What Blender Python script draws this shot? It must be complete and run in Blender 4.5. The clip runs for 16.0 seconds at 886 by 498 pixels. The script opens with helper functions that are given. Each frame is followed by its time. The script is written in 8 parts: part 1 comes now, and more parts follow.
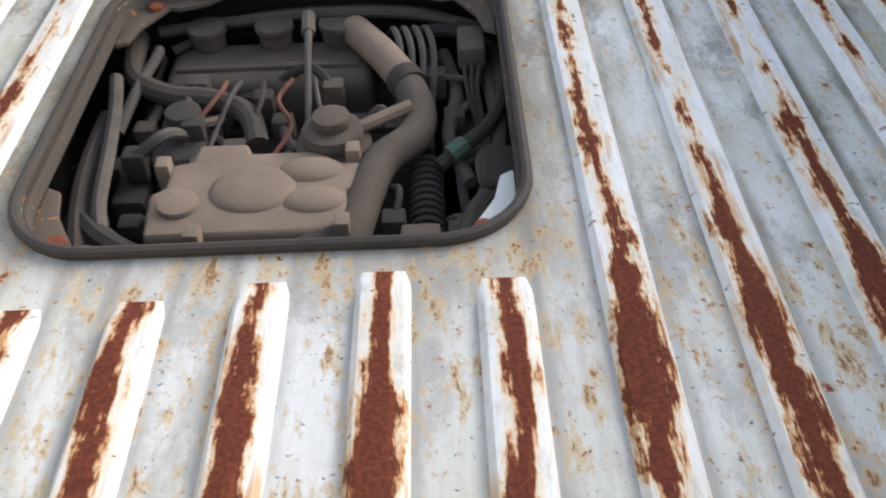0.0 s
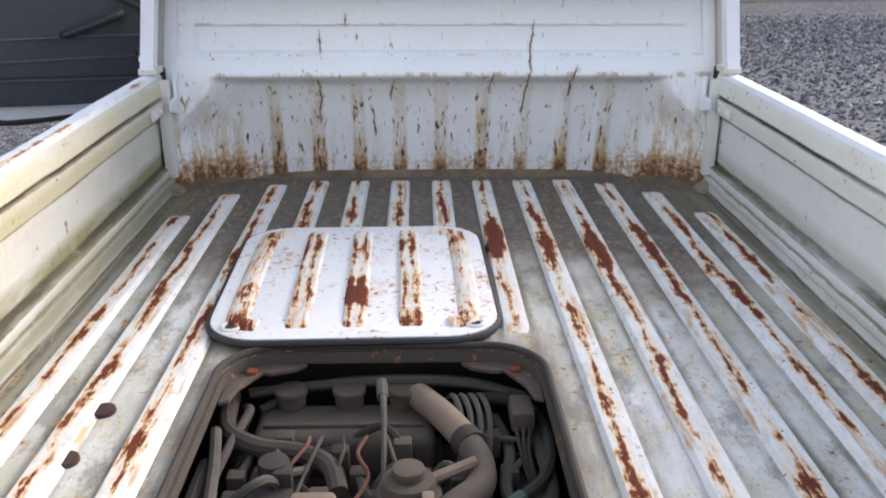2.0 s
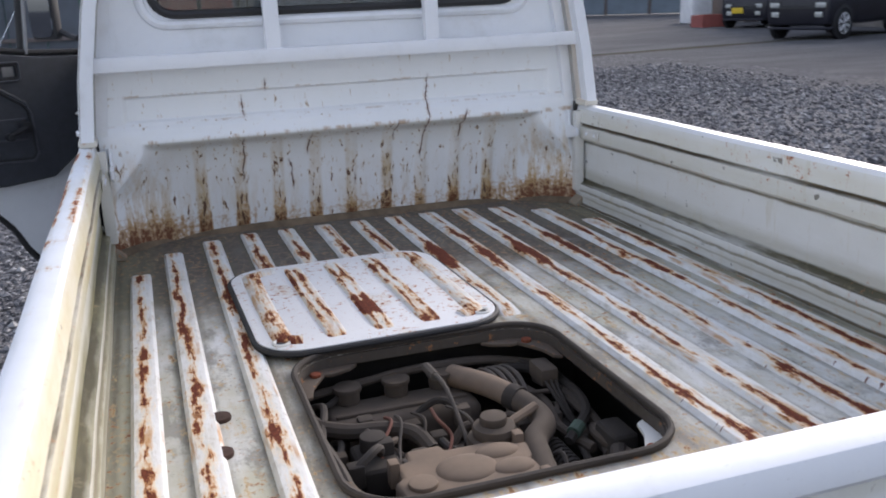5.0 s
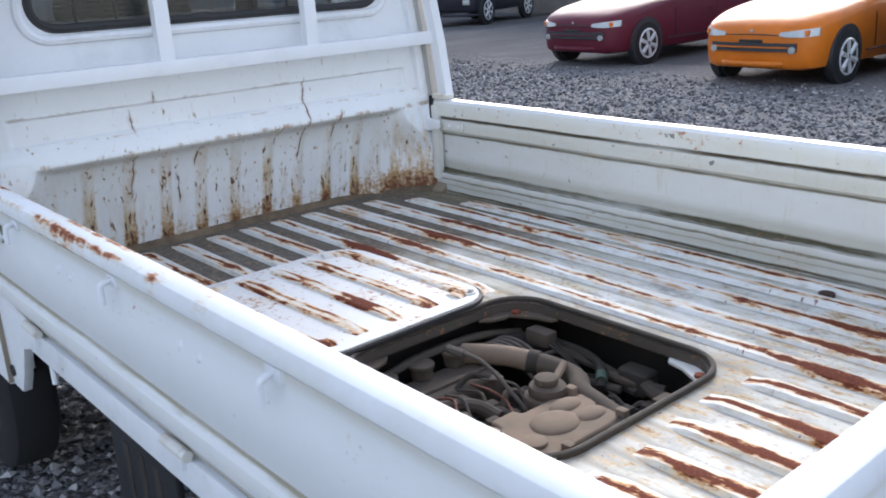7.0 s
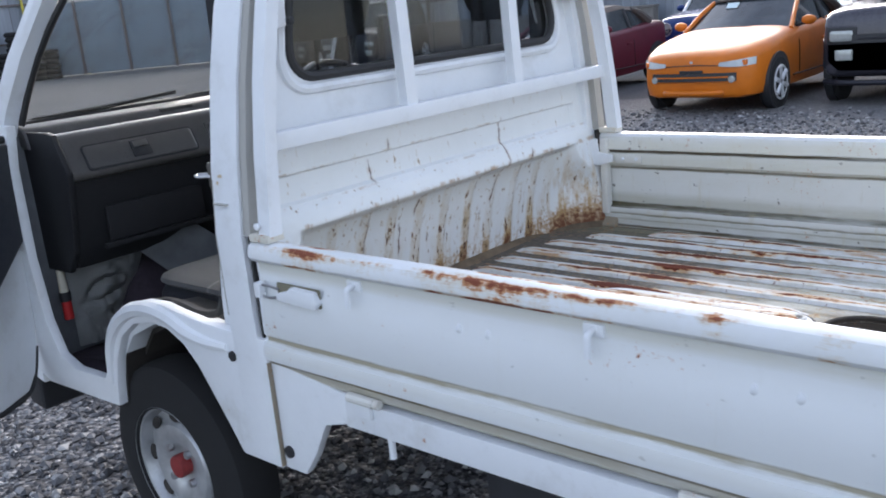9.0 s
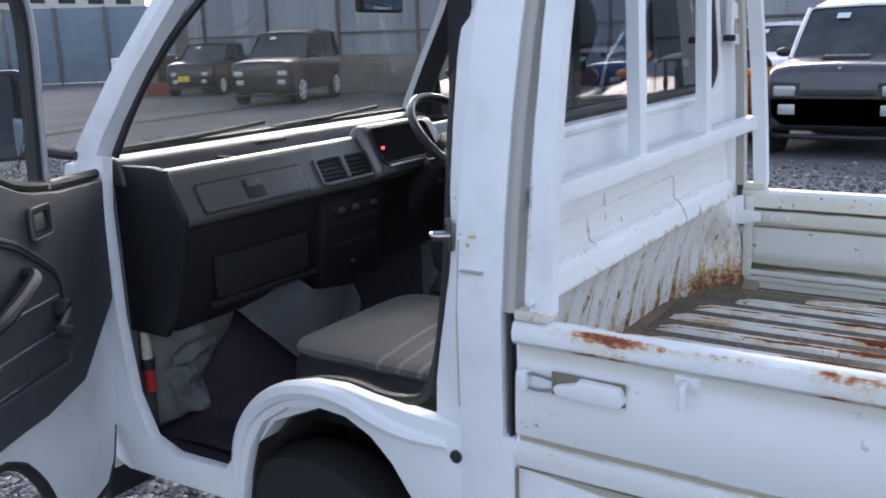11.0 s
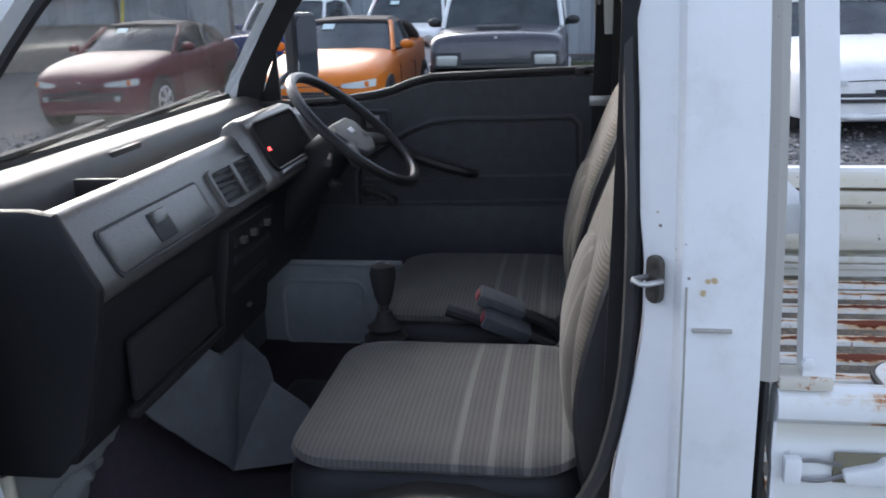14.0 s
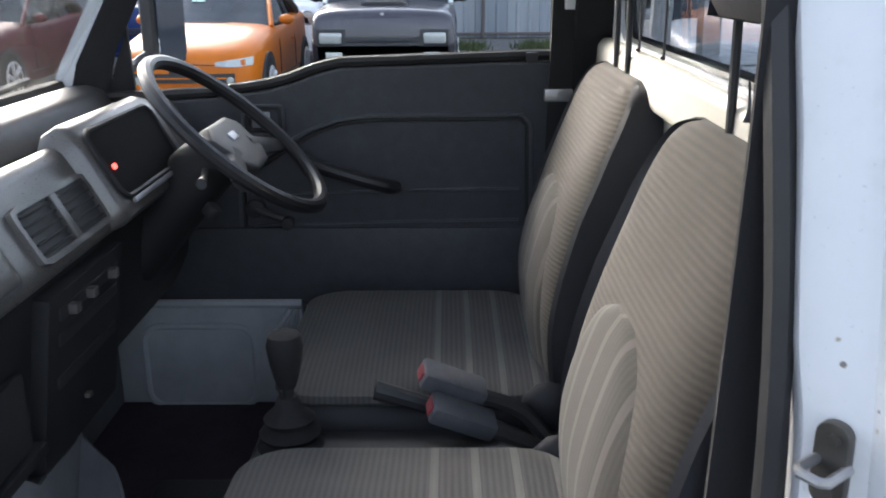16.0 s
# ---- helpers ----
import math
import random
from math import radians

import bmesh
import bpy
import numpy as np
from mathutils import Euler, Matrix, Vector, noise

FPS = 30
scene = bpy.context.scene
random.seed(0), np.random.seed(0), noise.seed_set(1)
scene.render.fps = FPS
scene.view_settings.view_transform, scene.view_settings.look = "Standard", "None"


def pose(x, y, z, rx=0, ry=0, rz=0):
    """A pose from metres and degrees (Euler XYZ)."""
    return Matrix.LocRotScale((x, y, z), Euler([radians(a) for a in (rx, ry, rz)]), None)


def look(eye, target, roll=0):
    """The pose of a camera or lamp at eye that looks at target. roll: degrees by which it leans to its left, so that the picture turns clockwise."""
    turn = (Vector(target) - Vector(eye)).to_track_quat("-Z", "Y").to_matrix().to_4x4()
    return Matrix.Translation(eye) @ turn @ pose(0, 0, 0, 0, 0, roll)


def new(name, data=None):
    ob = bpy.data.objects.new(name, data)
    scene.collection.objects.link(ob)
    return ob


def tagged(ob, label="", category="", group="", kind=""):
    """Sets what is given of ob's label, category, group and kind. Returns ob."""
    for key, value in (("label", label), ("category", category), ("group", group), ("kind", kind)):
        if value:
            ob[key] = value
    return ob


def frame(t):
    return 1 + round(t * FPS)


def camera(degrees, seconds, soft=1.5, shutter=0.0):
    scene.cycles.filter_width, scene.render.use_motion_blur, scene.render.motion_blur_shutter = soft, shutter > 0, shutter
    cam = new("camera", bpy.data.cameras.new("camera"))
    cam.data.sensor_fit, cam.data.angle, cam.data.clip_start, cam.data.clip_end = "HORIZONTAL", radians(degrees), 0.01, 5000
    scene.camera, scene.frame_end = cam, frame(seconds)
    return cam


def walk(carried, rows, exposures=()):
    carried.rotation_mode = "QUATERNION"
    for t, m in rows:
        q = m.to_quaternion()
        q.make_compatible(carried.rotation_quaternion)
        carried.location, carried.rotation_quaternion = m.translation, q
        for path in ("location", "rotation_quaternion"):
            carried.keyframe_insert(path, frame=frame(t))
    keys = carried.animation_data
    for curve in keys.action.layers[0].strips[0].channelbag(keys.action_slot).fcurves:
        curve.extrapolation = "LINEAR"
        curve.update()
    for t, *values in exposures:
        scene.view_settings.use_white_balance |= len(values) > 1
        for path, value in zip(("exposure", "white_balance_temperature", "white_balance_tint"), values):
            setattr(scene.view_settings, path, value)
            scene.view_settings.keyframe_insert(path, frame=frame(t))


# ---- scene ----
cam = camera(52.6, 16.0, soft=1.8, shutter=0.25)
PATH = [
    (0, (0.056, -1.958, 1.206), (0.045, -0.507, -0.17), -2.5),
    (0.5, (0.0, -1.995, 1.236), (-0.048, -0.438, -0.019), -1.1),
    (1, (-0.028, -2.042, 1.271), (-0.016, -0.355, 0.198), -0.1),
    (1.5, (-0.042, -2.063, 1.288), (-0.049, -0.26, 0.422), -0.3),
    (2, (-0.051, -2.112, 1.295), (-0.003, -0.237, 0.6), 0.1),
    (2.5, (-0.058, -2.167, 1.3), (-0.001, -0.229, 0.809), 0.6),
    (3, (-0.071, -2.225, 1.301), (0.024, -0.238, 1.094), 0.8),
    (3.5, (-0.058, -2.291, 1.322), (-0.001, -0.321, 0.982), 0.2),
    (4, (-0.168, -2.324, 1.317), (-0.084, -0.379, 0.861), -0.1),
    (4.5, (-0.344, -2.353, 1.286), (-0.013, -0.446, 0.78), 1.3),
    (4.7, (-0.424, -2.351, 1.278), (0.024, -0.474, 0.753), 0.1),
    (6.8, (-1.105, -2.174, 1.348), (0.075, -0.678, 0.742), -4.6),
    (7, (-1.161, -2.143, 1.35), (0.068, -0.685, 0.747), -2.9),
    (7.5, (-1.288, -1.956, 1.35), (-0.028, -0.52, 0.755), -5.4),
    (8, (-1.414, -1.794, 1.364), (-0.072, -0.402, 0.853), -3.9),
    (8.5, (-1.636, -1.618, 1.392), (-0.213, -0.313, 0.871), -6.8),
    (9, (-1.75, -1.423, 1.37), (-0.307, -0.139, 0.851), -5.4),
    (9.5, (-1.781, -1.198, 1.393), (-0.277, 0.03, 0.915), -5.3),
    (9.7, (-1.804, -1.143, 1.393), (-0.277, 0.066, 0.936), -4.4),
    (11.8, (-1.931, -0.32, 1.41), (-0.205, 0.572, 0.936), -2.8),
    (12, (-1.908, -0.25, 1.404), (-0.131, 0.547, 0.952), -3.9),
    (12.5, (-1.93, -0.049, 1.424), (-0.078, 0.581, 1.012), -3.4),
    (13, (-1.834, 0.084, 1.406), (0.033, 0.619, 0.927), -3.3),
    (13.5, (-1.739, 0.167, 1.412), (0.14, 0.648, 0.923), -2.0),
    (14, (-1.687, 0.27, 1.401), (0.217, 0.549, 0.855), -1.7),
    (14.5, (-1.642, 0.384, 1.397), (0.285, 0.508, 0.879), -1.6),
    (15, (-1.556, 0.403, 1.392), (0.358, 0.5, 0.823), -2.1),
    (15.5, (-1.345, 0.387, 1.389), (0.565, 0.503, 0.809), -1.2),
    (16, (-1.163, 0.41, 1.371), (0.746, 0.423, 0.775), -0.3),
]
walk(cam, [(t, look(eye, target, roll)) for t, eye, target, roll in PATH],
     exposures=[(0, 2.32, 6350, 13), (1.0, 2.34, 6500, 14), (1.5, 2.36, 6550, 16), (2.5, 2.48, 6400, 17), (3.0, 1.8, 6400, 18), (3.5, 1.3, 6350, 18), (4.0, 1.80, 6150, 18), (4.7, 1.98, 6350, 18), (6.8, 2.45, 6150, 14), (9.7, 2.38, 6100, 14), (11.8, 2.4, 6050, 15), (14, 2.4, 6080, 14), (15.5, 2.70, 6150, 13), (16, 2.84, 6350, 13)])


# ---- light ----
world = bpy.data.worlds.new("overcast_sky")
scene.world = world
world.use_nodes = True
wn = world.node_tree
sky = wn.nodes.new("ShaderNodeTexSky")
sky.sky_type = "NISHITA"
sky.sun_disc = False
sky.sun_elevation = radians(20)
sky.sun_rotation = radians(58)
sky.air_density = 1.0
sky.dust_density = 1.0
sky.ozone_density = 1.2
bg = wn.nodes["Background"]
bg.inputs["Strength"].default_value = 0.12
tcw = wn.nodes.new("ShaderNodeTexCoord")
mpw = wn.nodes.new("ShaderNodeMapping")
mpw.inputs["Scale"].default_value = (1, 1, 3.5)
cloud = wn.nodes.new("ShaderNodeTexNoise")
cloud.inputs["Scale"].default_value = 3.2
cloud.inputs["Detail"].default_value = 6
cloud.inputs["Roughness"].default_value = 0.6
cr = wn.nodes.new("ShaderNodeValToRGB")
cr.color_ramp.elements[0].position, cr.color_ramp.elements[0].color = 0.36, (0.46, 0.48, 0.53, 1)
cr.color_ramp.elements[1].position, cr.color_ramp.elements[1].color = 0.66, (1.0, 0.99, 0.96, 1)
cm = wn.nodes.new("ShaderNodeMix")
cm.data_type, cm.blend_type = "RGBA", "MULTIPLY"
cm.inputs[0].default_value = 1.0
wn.links.new(tcw.outputs["Generated"], mpw.inputs["Vector"])
wn.links.new(mpw.outputs["Vector"], cloud.inputs["Vector"])
wn.links.new(cloud.outputs["Fac"], cr.inputs["Fac"])
greyed = wn.nodes.new("ShaderNodeHueSaturation")
greyed.inputs["Saturation"].default_value = 0.5
wn.links.new(sky.outputs["Color"], greyed.inputs["Color"])
wn.links.new(greyed.outputs["Color"], cm.inputs[6])
wn.links.new(cr.outputs["Color"], cm.inputs[7])
sepw = wn.nodes.new("ShaderNodeSeparateXYZ")
grad = wn.nodes.new("ShaderNodeMapRange")
grad.inputs["From Min"].default_value, grad.inputs["From Max"].default_value = 0.0, 0.6
grad.inputs["To Min"].default_value, grad.inputs["To Max"].default_value = 0.62, 1.0
cg = wn.nodes.new("ShaderNodeMix")
cg.data_type, cg.blend_type = "RGBA", "MULTIPLY"
cg.inputs[0].default_value = 1.0
wn.links.new(tcw.outputs["Generated"], sepw.inputs[0])
wn.links.new(sepw.outputs[2], grad.inputs["Value"])
wn.links.new(cm.outputs[2], cg.inputs[6])
wn.links.new(grad.outputs[0], cg.inputs[7])
wn.links.new(cg.outputs[2], bg.inputs["Color"])

sun_data = bpy.data.lights.new("sun", "SUN")
sun_data.energy = 1.2
sun_data.angle = radians(42)
sun_data.color = (1.0, 0.92, 0.80)
sun = new("sun", sun_data)
sun.rotation_euler = (radians(70), 0, radians(180 - 58))


# ---- materials ----
def nodes_of(name):
    m = bpy.data.materials.new(name)
    m.use_nodes = True
    nt = m.node_tree
    return m, nt, nt.nodes["Principled BSDF"]


def link(nt, a, b):
    nt.links.new(a, b)


def coords(nt, scale=(1, 1, 1)):
    tc = nt.nodes.new("ShaderNodeTexCoord")
    mp = nt.nodes.new("ShaderNodeMapping")
    mp.inputs["Scale"].default_value = scale
    link(nt, tc.outputs["Object"], mp.inputs["Vector"])
    return mp.outputs["Vector"]


def noise_tex(nt, vec, scale, detail=4, rough=0.6):
    n = nt.nodes.new("ShaderNodeTexNoise")
    n.inputs["Scale"].default_value = scale
    n.inputs["Detail"].default_value = detail
    n.inputs["Roughness"].default_value = rough
    link(nt, vec, n.inputs["Vector"])
    return n.outputs["Fac"]


def ramp(nt, fac, stops):
    r = nt.nodes.new("ShaderNodeValToRGB")
    e = r.color_ramp.elements
    while len(e) < len(stops):
        e.new(0.5)
    for el, (p, c) in zip(e, stops):
        el.position = p
        el.color = (*c, 1) if isinstance(c, tuple) else (c, c, c, 1)
    link(nt, fac, r.inputs["Fac"])
    return r.outputs["Color"]


def mix(nt, fac, a, b, mode="MIX"):
    m = nt.nodes.new("ShaderNodeMix")
    m.data_type = "RGBA"
    m.blend_type = mode
    for sock, val in ((m.inputs[0], fac), (m.inputs[6], a), (m.inputs[7], b)):
        if isinstance(val, (int, float)):
            sock.default_value = val
        elif isinstance(val, tuple):
            sock.default_value = (*val, 1)
        else:
            link(nt, val, sock)
    return m.outputs[2]


def calc(nt, op, a, b=0.0, c=0.0):
    m = nt.nodes.new("ShaderNodeMath")
    m.operation = op
    for sock, val in zip(m.inputs, (a, b, c)):
        if isinstance(val, (int, float)):
            sock.default_value = val
        else:
            link(nt, val, sock)
    return m.outputs[0]


def axes(nt):
    tc = nt.nodes.new("ShaderNodeTexCoord")
    s = nt.nodes.new("ShaderNodeSeparateXYZ")
    link(nt, tc.outputs["Object"], s.inputs[0])
    return s.outputs


def bump(nt, bsdf, height, strength=0.3, dist=0.002):
    b = nt.nodes.new("ShaderNodeBump")
    b.inputs["Strength"].default_value = strength
    b.inputs["Distance"].default_value = dist
    link(nt, height, b.inputs["Height"])
    link(nt, b.outputs["Normal"], bsdf.inputs["Normal"])


def plain(name, col, rough=0.5, metal=0.0, var=0.15, scale=30.0, bumps=0.15, coat=0.0):
    """A surface of one colour with fine grain and broad unevenness."""
    m, nt, b = nodes_of(name)
    v = coords(nt)
    n1 = noise_tex(nt, v, scale, 5)
    n2 = noise_tex(nt, v, scale * 0.12, 3)
    n = calc(nt, "ADD", calc(nt, "MULTIPLY", n1, 0.5), calc(nt, "MULTIPLY", n2, 0.5))
    lo = tuple(c * (1 - var) for c in col)
    hi = tuple(min(1, c * (1 + var)) for c in col)
    link(nt, ramp(nt, n, [(0.3, lo), (0.7, hi)]), b.inputs["Base Color"])
    b.inputs["Metallic"].default_value = metal
    rr = nt.nodes.new("ShaderNodeMapRange")
    rr.inputs["To Min"].default_value = max(0.02, rough - 0.1)
    rr.inputs["To Max"].default_value = min(1, rough + 0.1)
    link(nt, n1, rr.inputs["Value"])
    link(nt, rr.outputs[0], b.inputs["Roughness"])
    b.inputs["Coat Weight"].default_value = coat
    if bumps:
        bump(nt, b, n1, bumps, 0.002)
    return m


RUST_D, RUST_M, RUST_L = (0.095, 0.026, 0.015), (0.21, 0.056, 0.025), (0.48, 0.21, 0.075)


def painted(name, col, rust=0.5, dirt=0.5, rough=0.38, vertical=False, dirt_col=(0.30, 0.27, 0.17), marks=()):
    """White sheet-metal paint with grime and rust specks; rust and dirt go from 0 to 1. marks: (centre, radius, colour) of single chips."""
    m, nt, b = nodes_of(name)
    v = coords(nt)
    streak = coords(nt, (1, 1, 0.12) if vertical else (1, 1, 1))
    big = noise_tex(nt, streak, 7, 6, 0.65)
    fine = noise_tex(nt, v, 75, 6, 0.7)
    tiny = noise_tex(nt, v, 260, 2, 0.5)
    base = mix(nt, ramp(nt, big, [(0.35, 0.0), (0.75, 1.0)]), col, tuple(c * 0.93 for c in col))
    grime = calc(nt, "MULTIPLY", ramp(nt, big, [(0.56, 0.0), (0.82, 1.0)]), dirt)
    base = mix(nt, grime, base, dirt_col)
    spot = calc(nt, "ADD", calc(nt, "MULTIPLY", fine, 0.7), calc(nt, "MULTIPLY", big, 0.3))
    t = 0.74 - 0.15 * rust
    base = mix(nt, ramp(nt, spot, [(t - 0.035, 0.0), (t, 0.75)]), base, RUST_L)
    base = mix(nt, ramp(nt, spot, [(t + 0.01, 0.0), (t + 0.03, 1.0)]), base, RUST_M)
    base = mix(nt, ramp(nt, tiny, [(0.70, 0.0), (0.76, 0.5 * dirt)]), base, (0.10, 0.085, 0.06))
    for centre, radius, tone in marks:
        far = nt.nodes.new("ShaderNodeVectorMath")
        far.operation = "DISTANCE"
        link(nt, v, far.inputs[0])
        far.inputs[1].default_value = centre
        edge = calc(nt, "DIVIDE", calc(nt, "ADD", far.outputs["Value"], calc(nt, "MULTIPLY", calc(nt, "SUBTRACT", fine, 0.5), radius * 2.2)), radius)
        base = mix(nt, ramp(nt, edge, [(0.55, 0.9), (1.0, 0.0)]), base, tone)
    link(nt, base, b.inputs["Base Color"])
    rr = ramp(nt, spot, [(0.35, rough), (t, 0.85)])
    link(nt, rr, b.inputs["Roughness"])
    bump(nt, b, spot, 0.2, 0.002)
    return m


def make_bed_floor():
    """Worn white paint of the load bed: scuffs, brown dirt towards the cab, green-grey film, rust pits."""
    m, nt, b = nodes_of("worn_bed_paint")
    x, y, z = axes(nt)
    v = coords(nt)
    along = coords(nt, (1, 0.25, 1))
    big = noise_tex(nt, v, 3.5, 6, 0.7)
    mid = noise_tex(nt, along, 16, 6, 0.7)
    fine = noise_tex(nt, v, 70, 6, 0.7)
    base = ramp(nt, mid, [(0.30, (0.26, 0.25, 0.22)), (0.42, (0.50, 0.50, 0.46)), (0.54, (0.61, 0.62, 0.615)), (0.70, (0.70, 0.72, 0.725))])
    film = ramp(nt, big, [(0.38, 0.05), (0.60, 0.75)])
    base = mix(nt, film, base, (0.43, 0.42, 0.31))
    front = nt.nodes.new("ShaderNodeMapRange")
    front.inputs["From Min"].default_value = -0.74
    front.inputs["From Max"].default_value = -0.38
    link(nt, calc(nt, "ADD", y, calc(nt, "MULTIPLY", calc(nt, "SUBTRACT", big, 0.5), 0.7)), front.inputs["Value"])
    base = mix(nt, calc(nt, "MULTIPLY", front.outputs[0], 0.95), base, mix(nt, ramp(nt, fine, [(0.35, 0.0), (0.7, 1.0)]), (0.090, 0.074, 0.060), (0.170, 0.142, 0.115)))
    scuff = ramp(nt, noise_tex(nt, coords(nt, (1, 0.5, 1)), 9, 6, 0.75), [(0.52, 0.0), (0.60, 0.65)])
    base = mix(nt, scuff, base, (0.17, 0.16, 0.14))
    side = nt.nodes.new("ShaderNodeMapRange")
    side.inputs["From Min"].default_value = 0.52
    side.inputs["From Max"].default_value = 0.65
    link(nt, calc(nt, "ADD", calc(nt, "ABSOLUTE", x), calc(nt, "MULTIPLY", calc(nt, "SUBTRACT", mid, 0.5), 0.1)), side.inputs["Value"])
    base = mix(nt, calc(nt, "MULTIPLY", side.outputs[0], 0.7), base, (0.24, 0.23, 0.15))
    # dark lines at both feet of each rib: painted rib shadow with grime
    rx = calc(nt, "MULTIPLY", calc(nt, "ABSOLUTE", calc(nt, "SUBTRACT", calc(nt, "FRACT", calc(nt, "ADD", calc(nt, "DIVIDE", x, 0.1025), 20.5)), 0.5)), 0.1025)
    seam = nt.nodes.new("ShaderNodeMapRange")
    seam.inputs["From Min"].default_value = 0.011
    seam.inputs["From Max"].default_value = 0.002
    link(nt, calc(nt, "ABSOLUTE", calc(nt, "SUBTRACT", rx, 0.0265)), seam.inputs["Value"])
    base = mix(nt, calc(nt, "MULTIPLY", seam.outputs[0], ramp(nt, noise_tex(nt, coords(nt, (1, 0.15, 1)), 14, 5, 0.7), [(0.38, 0.1), (0.58, 0.85)])), base, (0.135, 0.125, 0.095))
    # brown grime gathered round the hatch
    hx = calc(nt, "SUBTRACT", calc(nt, "ABSOLUTE", calc(nt, "ADD", x, 0.11)), 0.24)
    hy = calc(nt, "SUBTRACT", calc(nt, "ABSOLUTE", calc(nt, "ADD", y, 1.112)), 0.26)
    ringed = nt.nodes.new("ShaderNodeMapRange")
    ringed.inputs["From Min"].default_value = 0.075
    ringed.inputs["From Max"].default_value = 0.008
    link(nt, calc(nt, "ADD", calc(nt, "MAXIMUM", hx, hy), calc(nt, "MULTIPLY", calc(nt, "SUBTRACT", big, 0.5), 0.11)), ringed.inputs["Value"])
    base = mix(nt, calc(nt, "MULTIPLY", ringed.outputs[0], ramp(nt, mid, [(0.35, 0.85), (0.65, 0.35)])), base, (0.20, 0.165, 0.12))
    rear = nt.nodes.new("ShaderNodeMapRange")
    rear.inputs["From Min"].default_value = -1.25
    rear.inputs["From Max"].default_value = -1.5
    link(nt, y, rear.inputs["Value"])
    base = mix(nt, calc(nt, "MULTIPLY", rear.outputs[0], 0.32), base, (0.74, 0.745, 0.72))
    streaks = noise_tex(nt, coords(nt, (1, 0.35, 1)), 48, 5, 0.75)
    flecks = calc(nt, "ADD", streaks, calc(nt, "MULTIPLY", calc(nt, "SUBTRACT", rear.outputs[0], front.outputs[0]), 0.055))
    base = mix(nt, ramp(nt, flecks, [(0.575, 0.0), (0.64, 0.75)]), base, (0.50, 0.37, 0.20))
    base = mix(nt, ramp(nt, flecks, [(0.655, 0.0), (0.70, 0.9)]), base, (0.22, 0.11, 0.05))
    pit = calc(nt, "ADD", calc(nt, "MULTIPLY", fine, 0.72), calc(nt, "MULTIPLY", big, 0.28))
    base = mix(nt, ramp(nt, pit, [(0.555, 0.0), (0.59, 0.6)]), base, (0.44, 0.29, 0.15))
    base = mix(nt, ramp(nt, pit, [(0.60, 0.0), (0.625, 1.0)]), base, RUST_M)
    speck = noise_tex(nt, v, 150, 3, 0.6)
    base = mix(nt, ramp(nt, speck, [(0.64, 0.0), (0.70, 0.85)]), base, (0.09, 0.075, 0.06))
    link(nt, base, b.inputs["Base Color"])
    link(nt, calc(nt, "MAXIMUM", ramp(nt, mid, [(0.3, 0.75), (0.7, 0.56)]), calc(nt, "MULTIPLY", front.outputs[0], 0.95)), b.inputs["Roughness"])
    b.inputs["Specular IOR Level"].default_value = 0.18
    bump(nt, b, mid, 0.25, 0.003)
    return m


